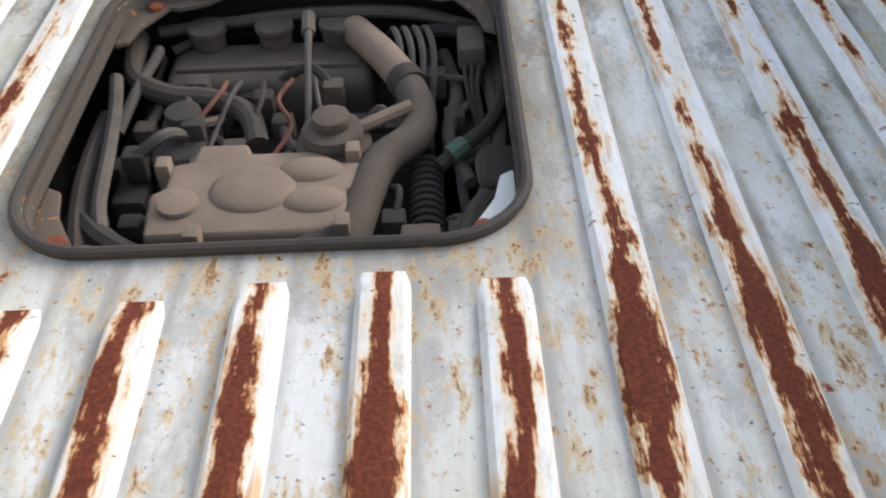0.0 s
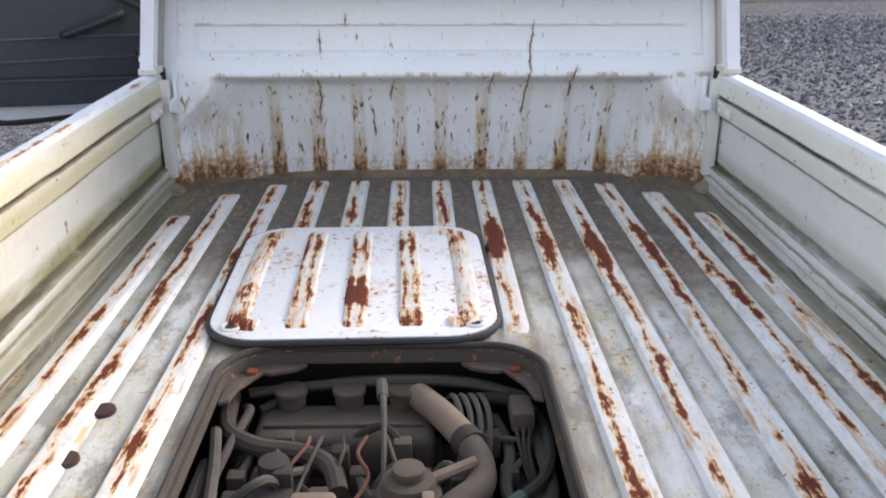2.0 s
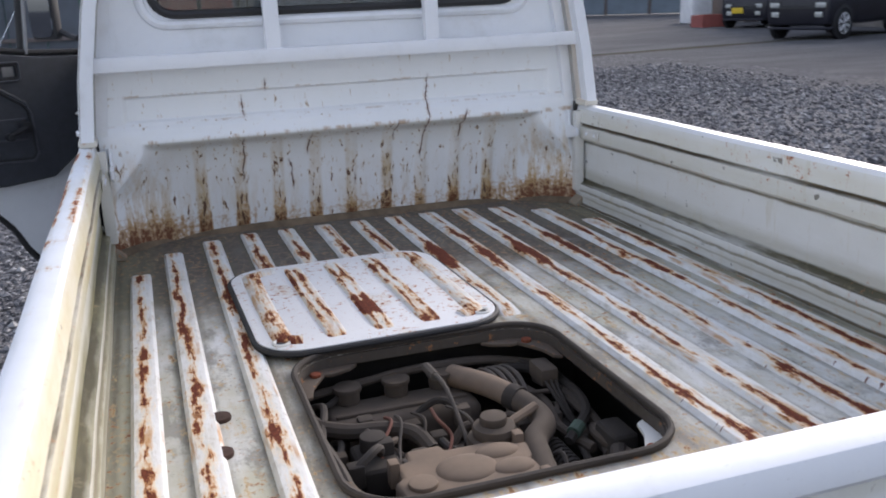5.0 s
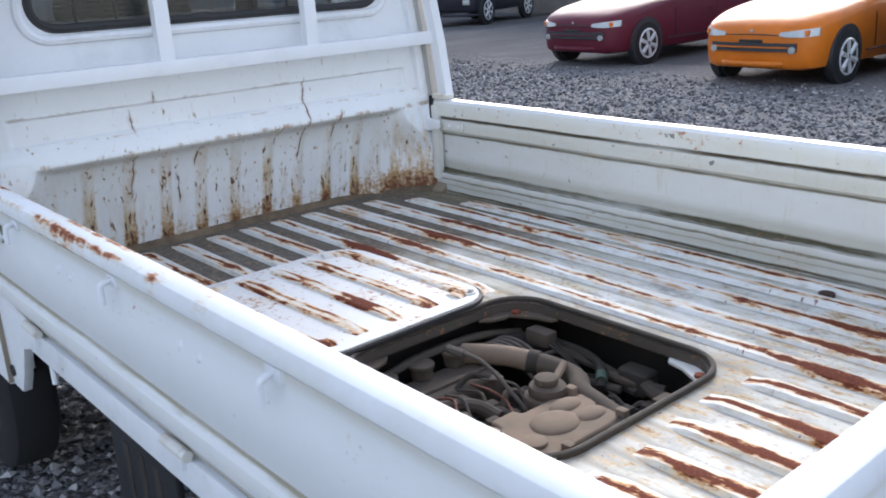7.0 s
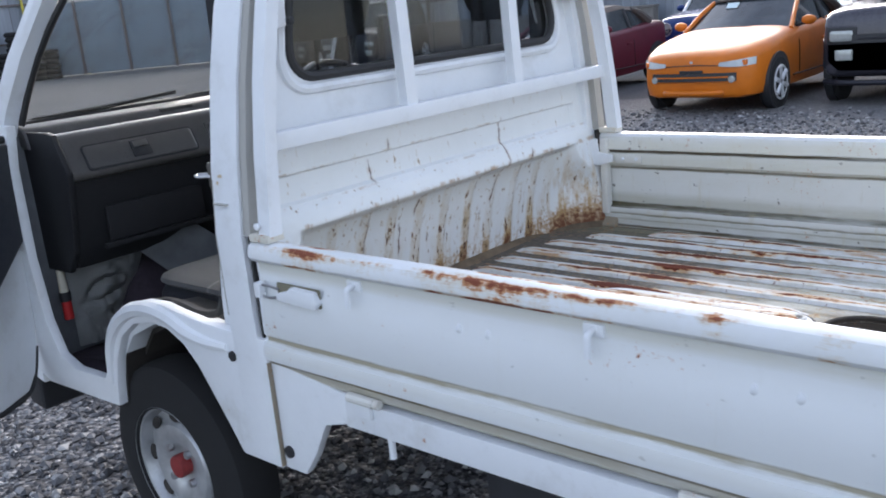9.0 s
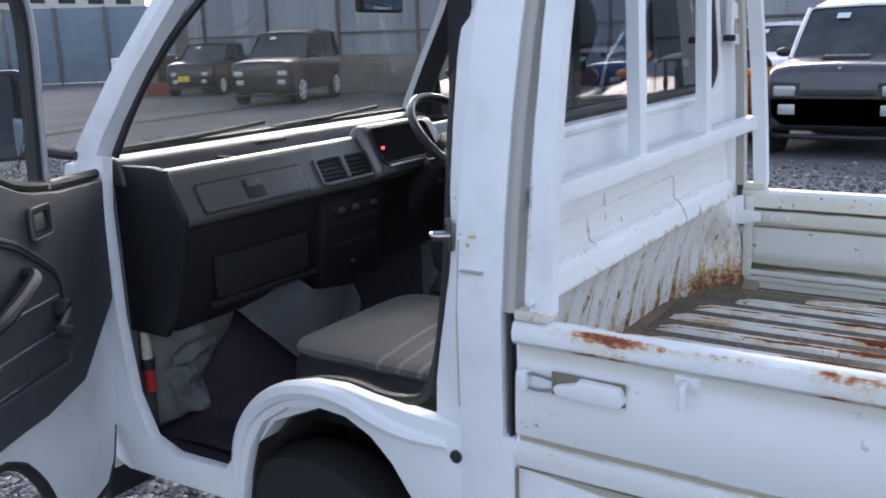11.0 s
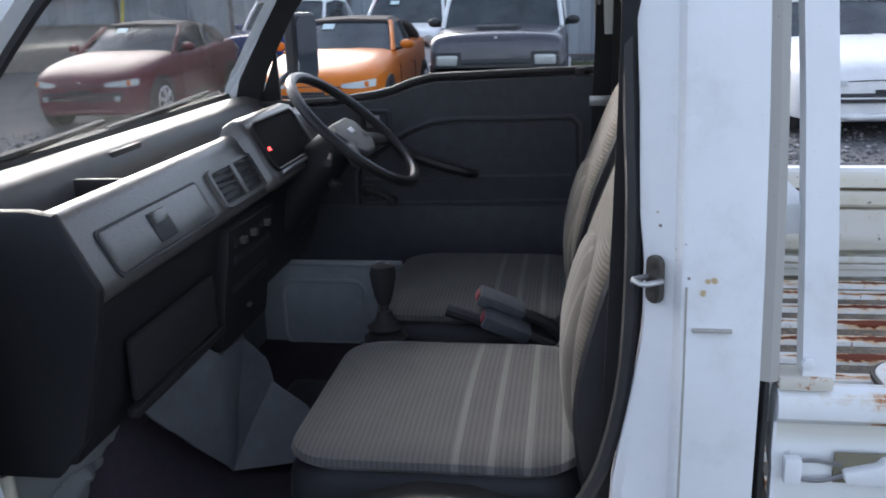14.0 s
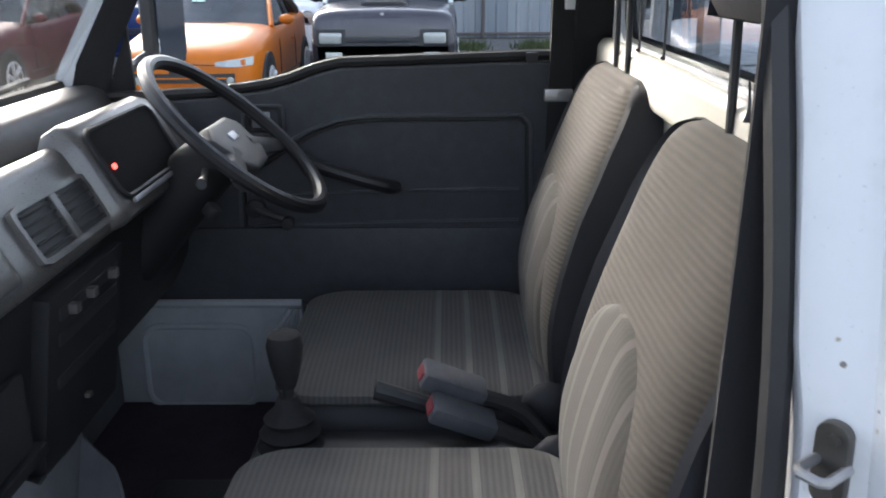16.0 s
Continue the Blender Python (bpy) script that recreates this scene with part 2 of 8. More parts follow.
def make_rib(name, amount, spots=(), narrow=1.0, edges=0.0):
    """Raised rib: white paint worn through to a long ragged rust line along its crest, fringed with ochre. spots: (y, half length, gain) of heavier rust; edges moves the rust to both shoulders."""
    m, nt, b = nodes_of(name)
    info = nt.nodes.new("ShaderNodeObjectInfo")
    off = nt.nodes.new("ShaderNodeVectorMath")
    off.operation = "SCALE"
    link(nt, info.outputs["Random"], off.inputs[3])
    off.inputs[0].default_value = (7, 13, 3)
    tc = nt.nodes.new("ShaderNodeTexCoord")
    add = nt.nodes.new("ShaderNodeVectorMath")
    link(nt, tc.outputs["Object"], add.inputs[0])
    link(nt, off.outputs[0], add.inputs[1])

    def stretched(sx, sy):
        mp = nt.nodes.new("ShaderNodeMapping")
        mp.inputs["Scale"].default_value = (sx, sy, 0.2)
        link(nt, add.outputs[0], mp.inputs["Vector"])
        return mp.outputs["Vector"]

    def centred(fac, gain):
        return calc(nt, "MULTIPLY", calc(nt, "SUBTRACT", fac, 0.5), gain)
    sep = nt.nodes.new("ShaderNodeSeparateXYZ")
    link(nt, tc.outputs["Object"], sep.inputs[0])
    y = sep.outputs[1]
    wander = centred(noise_tex(nt, stretched(0.02, 1), 4, 3, 0.6), 0.034)
    across = calc(nt, "ABSOLUTE", calc(nt, "ADD", calc(nt, "SUBTRACT", sep.outputs[0], wander), 0.002))
    if edges:
        across = calc(nt, "ABSOLUTE", calc(nt, "SUBTRACT", across, edges))
    d = calc(nt, "DIVIDE", across, 0.018)
    lng = noise_tex(nt, stretched(0.05, 1), 6, 5, 0.7)
    streak = noise_tex(nt, stretched(1, 0.10), 120, 5, 0.7)
    ragged = noise_tex(nt, stretched(1, 0.30), 70, 5, 0.75)
    grain = noise_tex(nt, add.outputs[0], 240, 3, 0.6)
    s = calc(nt, "ADD", centred(lng, 2.4), calc(nt, "ADD", centred(streak, 2.0), centred(ragged, 2.2)))
    s = calc(nt, "ADD", calc(nt, "SUBTRACT", s, calc(nt, "MULTIPLY", d, narrow)), amount)
    shift = centred(info.outputs["Random"], 0.20)
    for centre, half, gain in spots:
        w = calc(nt, "SUBTRACT", 1.0, calc(nt, "POWER", calc(nt, "DIVIDE", calc(nt, "SUBTRACT", calc(nt, "ADD", y, shift), centre), half), 2.0))
        s = calc(nt, "ADD", s, calc(nt, "MULTIPLY", calc(nt, "MAXIMUM", w, 0.0), gain))
    u = calc(nt, "ADD", calc(nt, "MULTIPLY", s, 0.5), 0.5)
    base = ramp(nt, ragged, [(0.30, (0.50, 0.47, 0.40)), (0.46, (0.71, 0.71, 0.69)), (0.61, (0.76, 0.765, 0.755))])
    base = mix(nt, ramp(nt, noise_tex(nt, stretched(1, 0.4), 16, 5, 0.7), [(0.46, 0.0), (0.66, 0.45)]), base, (0.52, 0.49, 0.39))
    base = mix(nt, ramp(nt, u, [(0.14, 0.0), (0.34, 0.65)]), base, (0.72, 0.57, 0.36))
    base = mix(nt, ramp(nt, u, [(0.32, 0.0), (0.42, 0.9)]), base, (0.50, 0.23, 0.075))
    # ochre runs and short cracks across the paint
    runs = ramp(nt, noise_tex(nt, stretched(1, 0.06), 70, 4, 0.65), [(0.54, 0.0), (0.62, 0.8)])
    patch = ramp(nt, noise_tex(nt, stretched(0.3, 0.6), 11, 3, 0.6), [(0.46, 0.0), (0.58, 1.0)])
    base = mix(nt, calc(nt, "MULTIPLY", runs, patch), base, (0.47, 0.25, 0.09))
    crack = ramp(nt, noise_tex(nt, stretched(0.8, 1.5), 60, 3, 0.6), [(0.67, 0.0), (0.71, 0.9)])
    base = mix(nt, crack, base, (0.17, 0.065, 0.035))
    rustc = mix(nt, ramp(nt, grain, [(0.40, 0.0), (0.65, 1.0)]), RUST_D, (0.17, 0.044, 0.022))
    rustc = mix(nt, ramp(nt, streak, [(0.55, 0.0), (0.72, 0.6)]), rustc, (0.22, 0.066, 0.028))
    base = mix(nt, ramp(nt, u, [(0.42, 0.0), (0.49, 1.0)]), base, rustc)
    link(nt, base, b.inputs["Base Color"])
    link(nt, ramp(nt, u, [(0.36, 0.55), (0.48, 0.92)]), b.inputs["Roughness"])
    b.inputs["Specular IOR Level"].default_value = 0.2
    bump(nt, b, s, 0.25, 0.002)
    return m



def make_headboard():
    """Cab-side wall of the bed: white, with yellow-brown bands down each pressed flute, dark rust chips and a grey tone
    below the lip that paints its shade and grime.
    """
    m, nt, b = nodes_of("streaked_headboard_paint")
    x, y, z = axes(nt)
    v = coords(nt)
    drip = coords(nt, (1, 1, 0.16))
    big = noise_tex(nt, v, 5, 6, 0.7)
    run = noise_tex(nt, drip, 30, 5, 0.7)
    fine = noise_tex(nt, v, 85, 6, 0.7)
    chip = noise_tex(nt, coords(nt, (1, 1, 0.22)), 95, 4, 0.6)
    per = noise_tex(nt, coords(nt, (1, 1, 0.25)), 7, 3)

    def span(val, lo, hi):
        n = nt.nodes.new("ShaderNodeMapRange")
        n.inputs["From Min"].default_value = lo
        n.inputs["From Max"].default_value = hi
        link(nt, val, n.inputs["Value"])
        return n.outputs[0]
    base = ramp(nt, big, [(0.3, (0.75, 0.77, 0.77)), (0.7, (0.80, 0.82, 0.83))])
    jit = calc(nt, "MULTIPLY", calc(nt, "SUBTRACT", run, 0.5), 0.20)
    ph = calc(nt, "ADD", jit, calc(nt, "ABSOLUTE", calc(nt, "SUBTRACT", calc(nt, "FRACT", calc(nt, "ADD", calc(nt, "DIVIDE", x, 0.1035), 50.5)), 0.5)))
    wob = calc(nt, "ADD", z, calc(nt, "MULTIPLY", calc(nt, "SUBTRACT", big, 0.5), 0.12))
    flute = calc(nt, "MULTIPLY", span(ph, 0.19, 0.12), calc(nt, "LESS_THAN", calc(nt, "ABSOLUTE", x), 0.47))
    below = span(z, 0.945, 0.930)
    low = span(wob, 0.98, 0.68)
    foot = span(wob, 0.86, 0.67)
    corner = calc(nt, "MULTIPLY", span(calc(nt, "ABSOLUTE", x), 0.40, 0.58), foot)
    inner = span(calc(nt, "ABSOLUTE", x), 0.55, 0.50)
    # shade of the hollow below the lip, painted as a grey film with some grime
    film = calc(nt, "MULTIPLY", calc(nt, "MULTIPLY", below, inner), calc(nt, "ADD", calc(nt, "MULTIPLY", span(wob, 0.84, 0.93), 0.26), 0.02))
    base = mix(nt, film, base, (0.30, 0.285, 0.215))
    # flute bands
    band = calc(nt, "MULTIPLY", calc(nt, "MULTIPLY", flute, below), calc(nt, "MULTIPLY", calc(nt, "ADD", low, 0.35), ramp(nt, per, [(0.35, 0.25), (0.6, 1.0)])))
    base = mix(nt, calc(nt, "MULTIPLY", calc(nt, "MINIMUM", band, 0.9), ramp(nt, noise_tex(nt, coords(nt, (1, 1, 0.35)), 22, 5, 0.7), [(0.36, 0.12), (0.62, 0.95)])), base, (0.48, 0.36, 0.19))
    stain = calc(nt, "MULTIPLY", calc(nt, "MULTIPLY", foot, below), ramp(nt, run, [(0.44, 0.05), (0.68, 0.85)]))
    base = mix(nt, calc(nt, "MULTIPLY", stain, 0.70), base, (0.50, 0.38, 0.19))
    tall = calc(nt, "MULTIPLY", span(calc(nt, "ABSOLUTE", x), 0.45, 0.55), span(wob, 0.93, 0.76))
    base = mix(nt, calc(nt, "MULTIPLY", tall, ramp(nt, run, [(0.42, 0.0), (0.60, 0.85)])), base, (0.50, 0.35, 0.15))
    seam = span(calc(nt, "ADD", z, calc(nt, "MULTIPLY", calc(nt, "SUBTRACT", run, 0.5), 0.06)), 0.745, 0.700)
    s = calc(nt, "ADD", calc(nt, "ADD", calc(nt, "MULTIPLY", seam, 0.12), calc(nt, "MULTIPLY", corner, 0.21)), calc(nt, "ADD", calc(nt, "MULTIPLY", fine, 0.55), calc(nt, "MULTIPLY", run, 0.45)))
    s = calc(nt, "ADD", s, calc(nt, "MULTIPLY", calc(nt, "MULTIPLY", band, foot), 0.16))
    base = mix(nt, ramp(nt, s, [(0.60, 0.0), (0.70, 0.85)]), base, (0.42, 0.25, 0.10))
    base = mix(nt, ramp(nt, s, [(0.71, 0.0), (0.80, 1.0)]), base, (0.16, 0.062, 0.028))
    # dark chips, thickest in the bands
    c = calc(nt, "ADD", chip, calc(nt, "ADD", calc(nt, "MULTIPLY", band, 0.10), calc(nt, "MULTIPLY", below, 0.05)))
    base = mix(nt, ramp(nt, c, [(0.655, 0.0), (0.70, 0.75)]), base, (0.45, 0.33, 0.18))
    base = mix(nt, ramp(nt, c, [(0.705, 0.0), (0.735, 1.0)]), base, (0.10, 0.045, 0.025))
    # rust along the lip and the edges of the pressed panel
    for level, half, power in ((0.940, 0.009, 0.75), (0.985, 0.004, 0.40), (1.056, 0.004, 0.55)):
        line = span(calc(nt, "ABSOLUTE", calc(nt, "SUBTRACT", calc(nt, "ADD", z, calc(nt, "MULTIPLY", calc(nt, "SUBTRACT", fine, 0.5), 0.010)), level)), half, half * 0.3)
        broken = ramp(nt, noise_tex(nt, coords(nt, (1, 1, 0.3)), 24, 5, 0.75), [(0.50, 0.0), (0.60, power)])
        base = mix(nt, calc(nt, "MULTIPLY", line, broken), base, (0.36, 0.22, 0.10))
    # long cracks through the paint
    wiggle = calc(nt, "MULTIPLY", calc(nt, "SUBTRACT", noise_tex(nt, v, 22, 3, 0.6), 0.5), 0.022)
    for x0, z0, z1, slope in ((0.212, 0.82, 1.068, 0.085), (-0.292, 0.98, 1.045, -0.10), (-0.228, 1.045, 1.085, 0.05), (-0.298, 0.80, 0.935, 0.03), (0.318, 0.86, 0.965, 0.16), (0.120, 0.88, 0.95, 0.12), (-0.17, 0.76, 0.86, -0.10), (0.01, 0.76, 0.80, 0.0), (-0.12, 0.86, 0.93, 0.1)):
        off = calc(nt, "ABSOLUTE", calc(nt, "SUBTRACT", calc(nt, "ADD", x, wiggle), calc(nt, "ADD", calc(nt, "MULTIPLY", calc(nt, "SUBTRACT", z, (z0 + z1) / 2), slope), x0)))
        tall = calc(nt, "MULTIPLY", span(z, z0, z0 + 0.02), span(z, z1, z1 - 0.02))
        base = mix(nt, calc(nt, "MULTIPLY", calc(nt, "MULTIPLY", span(off, 0.010, 0.001), tall), ramp(nt, fine, [(0.45, 0.0), (0.60, 0.55)])), base, (0.45, 0.28, 0.12))
        base = mix(nt, calc(nt, "MULTIPLY", calc(nt, "MULTIPLY", span(off, 0.0030, 0.0012), tall), ramp(nt, fine, [(0.36, 0.0), (0.44, 1.0)])), base, (0.085, 0.04, 0.022))
    link(nt, base, b.inputs["Base Color"])
    link(nt, ramp(nt, s, [(0.5, 0.36), (0.75, 0.8)]), b.inputs["Roughness"])
    bump(nt, b, s, 0.12, 0.002)
    return m


def make_gate_paint(name, levels, yellow=1.0, right=1.0, specks=0.0):
    """Gate paint: yellowed white, broken dark lines that paint both grime and shade along the pressed creases, drips
    below them. right scales the grime on the driver side.
    """
    m, nt, b = nodes_of(name)
    x, y, z = axes(nt)
    v = coords(nt)
    along = coords(nt, (1, 0.2, 1))
    drip = coords(nt, (1, 1, 0.15))
    big = noise_tex(nt, coords(nt, (1, 0.5, 1)), 6, 6, 0.7)
    edge = noise_tex(nt, along, 30, 5, 0.7)
    run = noise_tex(nt, drip, 30, 5, 0.7)
    fine = noise_tex(nt, v, 90, 6, 0.7)
    base = ramp(nt, big, [(0.3, (0.77, 0.78, 0.75)), (0.5, (0.69, 0.69, 0.635)), (0.72, (0.57, 0.55, 0.43))])
    less = calc(nt, "ADD", calc(nt, "MULTIPLY", calc(nt, "GREATER_THAN", x, 0.0), right - 1.0), 1.0)
    base = mix(nt, calc(nt, "SUBTRACT", 1.0, calc(nt, "MULTIPLY", less, yellow)), base, (0.78, 0.80, 0.81))
    wob = calc(nt, "MULTIPLY", calc(nt, "SUBTRACT", edge, 0.5), 0.012)
    zz = calc(nt, "ADD", z, wob)
    # levels darken the creases: grime, with the crease shade painted in
    for level, half, power, col in levels:
        near = nt.nodes.new("ShaderNodeMapRange")
        near.inputs["From Min"].default_value = half
        near.inputs["From Max"].default_value = half * 0.35
        link(nt, calc(nt, "ABSOLUTE", calc(nt, "SUBTRACT", zz, level)), near.inputs["Value"])
        broken = ramp(nt, noise_tex(nt, along, 9 + 40 * half, 5, 0.7), [(0.32, 0.40), (0.50, 1.0)])
        base = mix(nt, calc(nt, "MULTIPLY", calc(nt, "MULTIPLY", near.outputs[0], broken), calc(nt, "MULTIPLY", less, power) if half > 0.01 else power), base, col)
    base = mix(nt, ramp(nt, run, [(0.58, 0.0), (0.75, 0.5 * yellow)]), base, (0.50, 0.44, 0.27))
    nick = ramp(nt, noise_tex(nt, coords(nt, (1, 0.6, 0.8)), 60, 3, 0.55), [(0.70, 0.0), (0.73, 0.25 if specks else 0.8)])
    base = mix(nt, nick, base, (0.11, 0.10, 0.075))
    spot = calc(nt, "ADD", calc(nt, "MULTIPLY", fine, 0.6), calc(nt, "MULTIPLY", big, 0.4))
    base = mix(nt, ramp(nt, spot, [(0.595 + specks, 0.0), (0.63 + specks, 0.8)]), base, RUST_L)
    base = mix(nt, ramp(nt, spot, [(0.635 + specks, 0.0), (0.66 + specks, 1.0)]), base, RUST_M)
    link(nt, base, b.inputs["Base Color"])
    link(nt, ramp(nt, big, [(0.3, 0.34), (0.75, 0.65)]), b.inputs["Roughness"])
    bump(nt, b, fine, 0.12, 0.002)
    return m


def make_gravel():
    m, nt, b = nodes_of("grey_gravel")
    x, y, z = axes(nt)
    v = coords(nt)
    vo = nt.nodes.new("ShaderNodeTexVoronoi")
    vo.inputs["Scale"].default_value = 42
    link(nt, v, vo.inputs["Vector"])
    vo2 = nt.nodes.new("ShaderNodeTexVoronoi")
    vo2.inputs["Scale"].default_value = 95
    link(nt, v, vo2.inputs["Vector"])
    sepc = nt.nodes.new("ShaderNodeSeparateColor")
    link(nt, vo.outputs["Color"], sepc.inputs[0])
    sepd = nt.nodes.new("ShaderNodeSeparateColor")
    link(nt, vo2.outputs["Color"], sepd.inputs[0])
    big = noise_tex(nt, v, 0.5, 5, 0.65)
    tone = calc(nt, "ADD", calc(nt, "MULTIPLY", sepc.outputs[0], 0.6), calc(nt, "MULTIPLY", sepd.outputs[0], 0.4))
    base = ramp(nt, tone, [(0.1, (0.036, 0.037, 0.041)), (0.5, (0.100, 0.102, 0.110)), (0.85, (0.25, 0.25, 0.256)), (1.0, (0.42, 0.42, 0.42))])
    base = mix(nt, ramp(nt, big, [(0.42, 0.0), (0.75, 0.45)]), base, (0.10, 0.095, 0.09))
    # stones mixed paler in the open part of the yard
    dusty = nt.nodes.new("ShaderNodeMapRange")
    dusty.inputs["From Min"].default_value = 1.2
    dusty.inputs["From Max"].default_value = 3.6
    dusty.inputs["To Max"].default_value = 0.45
    link(nt, calc(nt, "MINIMUM", calc(nt, "ADD", x, big), calc(nt, "SUBTRACT", 9.0, y)), dusty.inputs["Value"])
    base = mix(nt, dusty.outputs[0], base, (0.27, 0.262, 0.255))
    # smooth old asphalt and trodden dirt beyond the gravel
    ragged = calc(nt, "MULTIPLY", calc(nt, "SUBTRACT", noise_tex(nt, v, 0.55, 5), 0.5), 1.1)
    north = calc(nt, "SUBTRACT", calc(nt, "SUBTRACT", y, calc(nt, "MULTIPLY", x, 0.12)), 12.35)
    east = calc(nt, "MINIMUM", calc(nt, "SUBTRACT", calc(nt, "SUBTRACT", x, calc(nt, "MULTIPLY", y, -0.06)), 9.0), calc(nt, "SUBTRACT", y, 4.0))
    edge = calc(nt, "ADD", calc(nt, "MAXIMUM", north, east), ragged)
    far = nt.nodes.new("ShaderNodeMapRange")
    far.inputs["From Min"].default_value = -0.12
    far.inputs["From Max"].default_value = 0.12
    link(nt, edge, far.inputs["Value"])
    asph = ramp(nt, noise_tex(nt, coords(nt, (0.35, 1, 1)), 0.9, 6, 0.7), [(0.3, (0.090, 0.092, 0.096)), (0.6, (0.140, 0.141, 0.145)), (0.8, (0.20, 0.198, 0.194))])
    base = mix(nt, far.outputs[0], base, asph)
    # damp dirt and moss gathered along the edge of the asphalt
    moss = nt.nodes.new("ShaderNodeMapRange")
    moss.inputs["From Min"].default_value = 0.34
    moss.inputs["From Max"].default_value = 0.10
    link(nt, calc(nt, "ABSOLUTE", calc(nt, "ADD", north, calc(nt, "MULTIPLY", ragged, 0.5))), moss.inputs["Value"])
    base = mix(nt, calc(nt, "MULTIPLY", moss.outputs[0], 0.85), base, mix(nt, ramp(nt, noise_tex(nt, v, 2.5, 4), [(0.4, 0.0), (0.6, 1.0)]), (0.052, 0.040, 0.026), (0.045, 0.052, 0.024)))
    link(nt, base, b.inputs["Base Color"])
    b.inputs["Roughness"].default_value = 0.95
    b.inputs["Specular IOR Level"].default_value = 0.08
    hgt = calc(nt, "SUBTRACT", 1.0, vo.outputs["Distance"])
    bump(nt, b, hgt, 0.9, 0.02)
    return m


def make_fabric():
    """Fine grey corduroy seat cloth with pale lines along the sitting direction and broader stripes to the rear."""
    m, nt, b = nodes_of("striped_grey_seat_cloth")
    x, y, z = axes(nt)
    v = coords(nt)
    w = calc(nt, "SINE", calc(nt, "MULTIPLY", y, 2 * math.pi / 0.0085))
    wide = calc(nt, "SINE", calc(nt, "MULTIPLY", y, 2 * math.pi / 0.052))
    n = noise_tex(nt, v, 300, 3, 0.6)
    big = noise_tex(nt, v, 9, 4, 0.6)
    base = ramp(nt, calc(nt, "ADD", calc(nt, "MULTIPLY", w, 0.3), 0.5), [(0.2, (0.041, 0.041, 0.042)), (0.8, (0.072, 0.072, 0.072))])
    base = mix(nt, calc(nt, "MULTIPLY", calc(nt, "MULTIPLY", calc(nt, "GREATER_THAN", wide, 0.8), calc(nt, "LESS_THAN", y, 0.47)), 0.75), base, (0.165, 0.162, 0.155))
    base = mix(nt, ramp(nt, big, [(0.4, 0.0), (0.75, 0.4)]), base, (0.095, 0.090, 0.083))
    base = mix(nt, calc(nt, "MULTIPLY", n, 0.35), base, (0.085, 0.083, 0.080))
    link(nt, base, b.inputs["Base Color"])
    b.inputs["Roughness"].default_value = 0.95
    b.inputs["Sheen Weight"].default_value = 0.08
    bump(nt, b, calc(nt, "ADD", w, n), 0.3, 0.0008)
    return m


def make_back_fabric():
    m, nt, b = nodes_of("beige_corduroy_seat_cloth")
    x, y, z = axes(nt)
    v = coords(nt)
    w = calc(nt, "SINE", calc(nt, "MULTIPLY", z, 2 * math.pi / 0.0075))
    n = noise_tex(nt, v, 300, 3, 0.6)
    big = noise_tex(nt, v, 7, 4, 0.6)
    base = ramp(nt, calc(nt, "ADD", calc(nt, "MULTIPLY", w, 0.3), 0.5), [(0.2, (0.033, 0.027, 0.020)), (0.8, (0.060, 0.049, 0.037))])
    base = mix(nt, ramp(nt, big, [(0.4, 0.0), (0.75, 0.5)]), base, (0.051, 0.041, 0.030))
    base = mix(nt, calc(nt, "MULTIPLY", n, 0.3), base, (0.066, 0.057, 0.047))
    link(nt, base, b.inputs["Base Color"])
    b.inputs["Roughness"].default_value = 0.95
    b.inputs["Sheen Weight"].default_value = 0.08
    bump(nt, b, calc(nt, "ADD", w, n), 0.3, 0.0008)
    return m


def make_lumbar():
    """Grey cloth with fine upright lines and a few broad pale stripes."""
    m, nt, b = nodes_of("upright_striped_seat_cloth")
    x, y, z = axes(nt)
    v = coords(nt)
    w = calc(nt, "SINE", calc(nt, "MULTIPLY", x, 2 * math.pi / 0.0085))
    wide = calc(nt, "SINE", calc(nt, "MULTIPLY", x, 2 * math.pi / 0.055))
    n = noise_tex(nt, v, 300, 3, 0.6)
    base = ramp(nt, calc(nt, "ADD", calc(nt, "MULTIPLY", w, 0.3), 0.5), [(0.2, (0.045, 0.040, 0.034)), (0.8, (0.055, 0.049, 0.041))])
    base = mix(nt, calc(nt, "MULTIPLY", calc(nt, "GREATER_THAN", wide, 0.78), 0.45), base, (0.15, 0.137, 0.12))
    base = mix(nt, calc(nt, "MULTIPLY", n, 0.3), base, (0.080, 0.073, 0.066))
    link(nt, base, b.inputs["Base Color"])
    b.inputs["Roughness"].default_value = 0.95
    b.inputs["Sheen Weight"].default_value = 0.08
    bump(nt, b, n, 0.25, 0.0008)
    return m


def glass(name, tint=(0.92, 0.95, 0.95), rough=0.0, ior=1.12):
    m, nt, b = nodes_of(name)
    b.inputs["Base Color"].default_value = (*tint, 1)
    b.inputs["Transmission Weight"].default_value = 1.0
    b.inputs["Roughness"].default_value = rough
    b.inputs["IOR"].default_value = ior
    return m


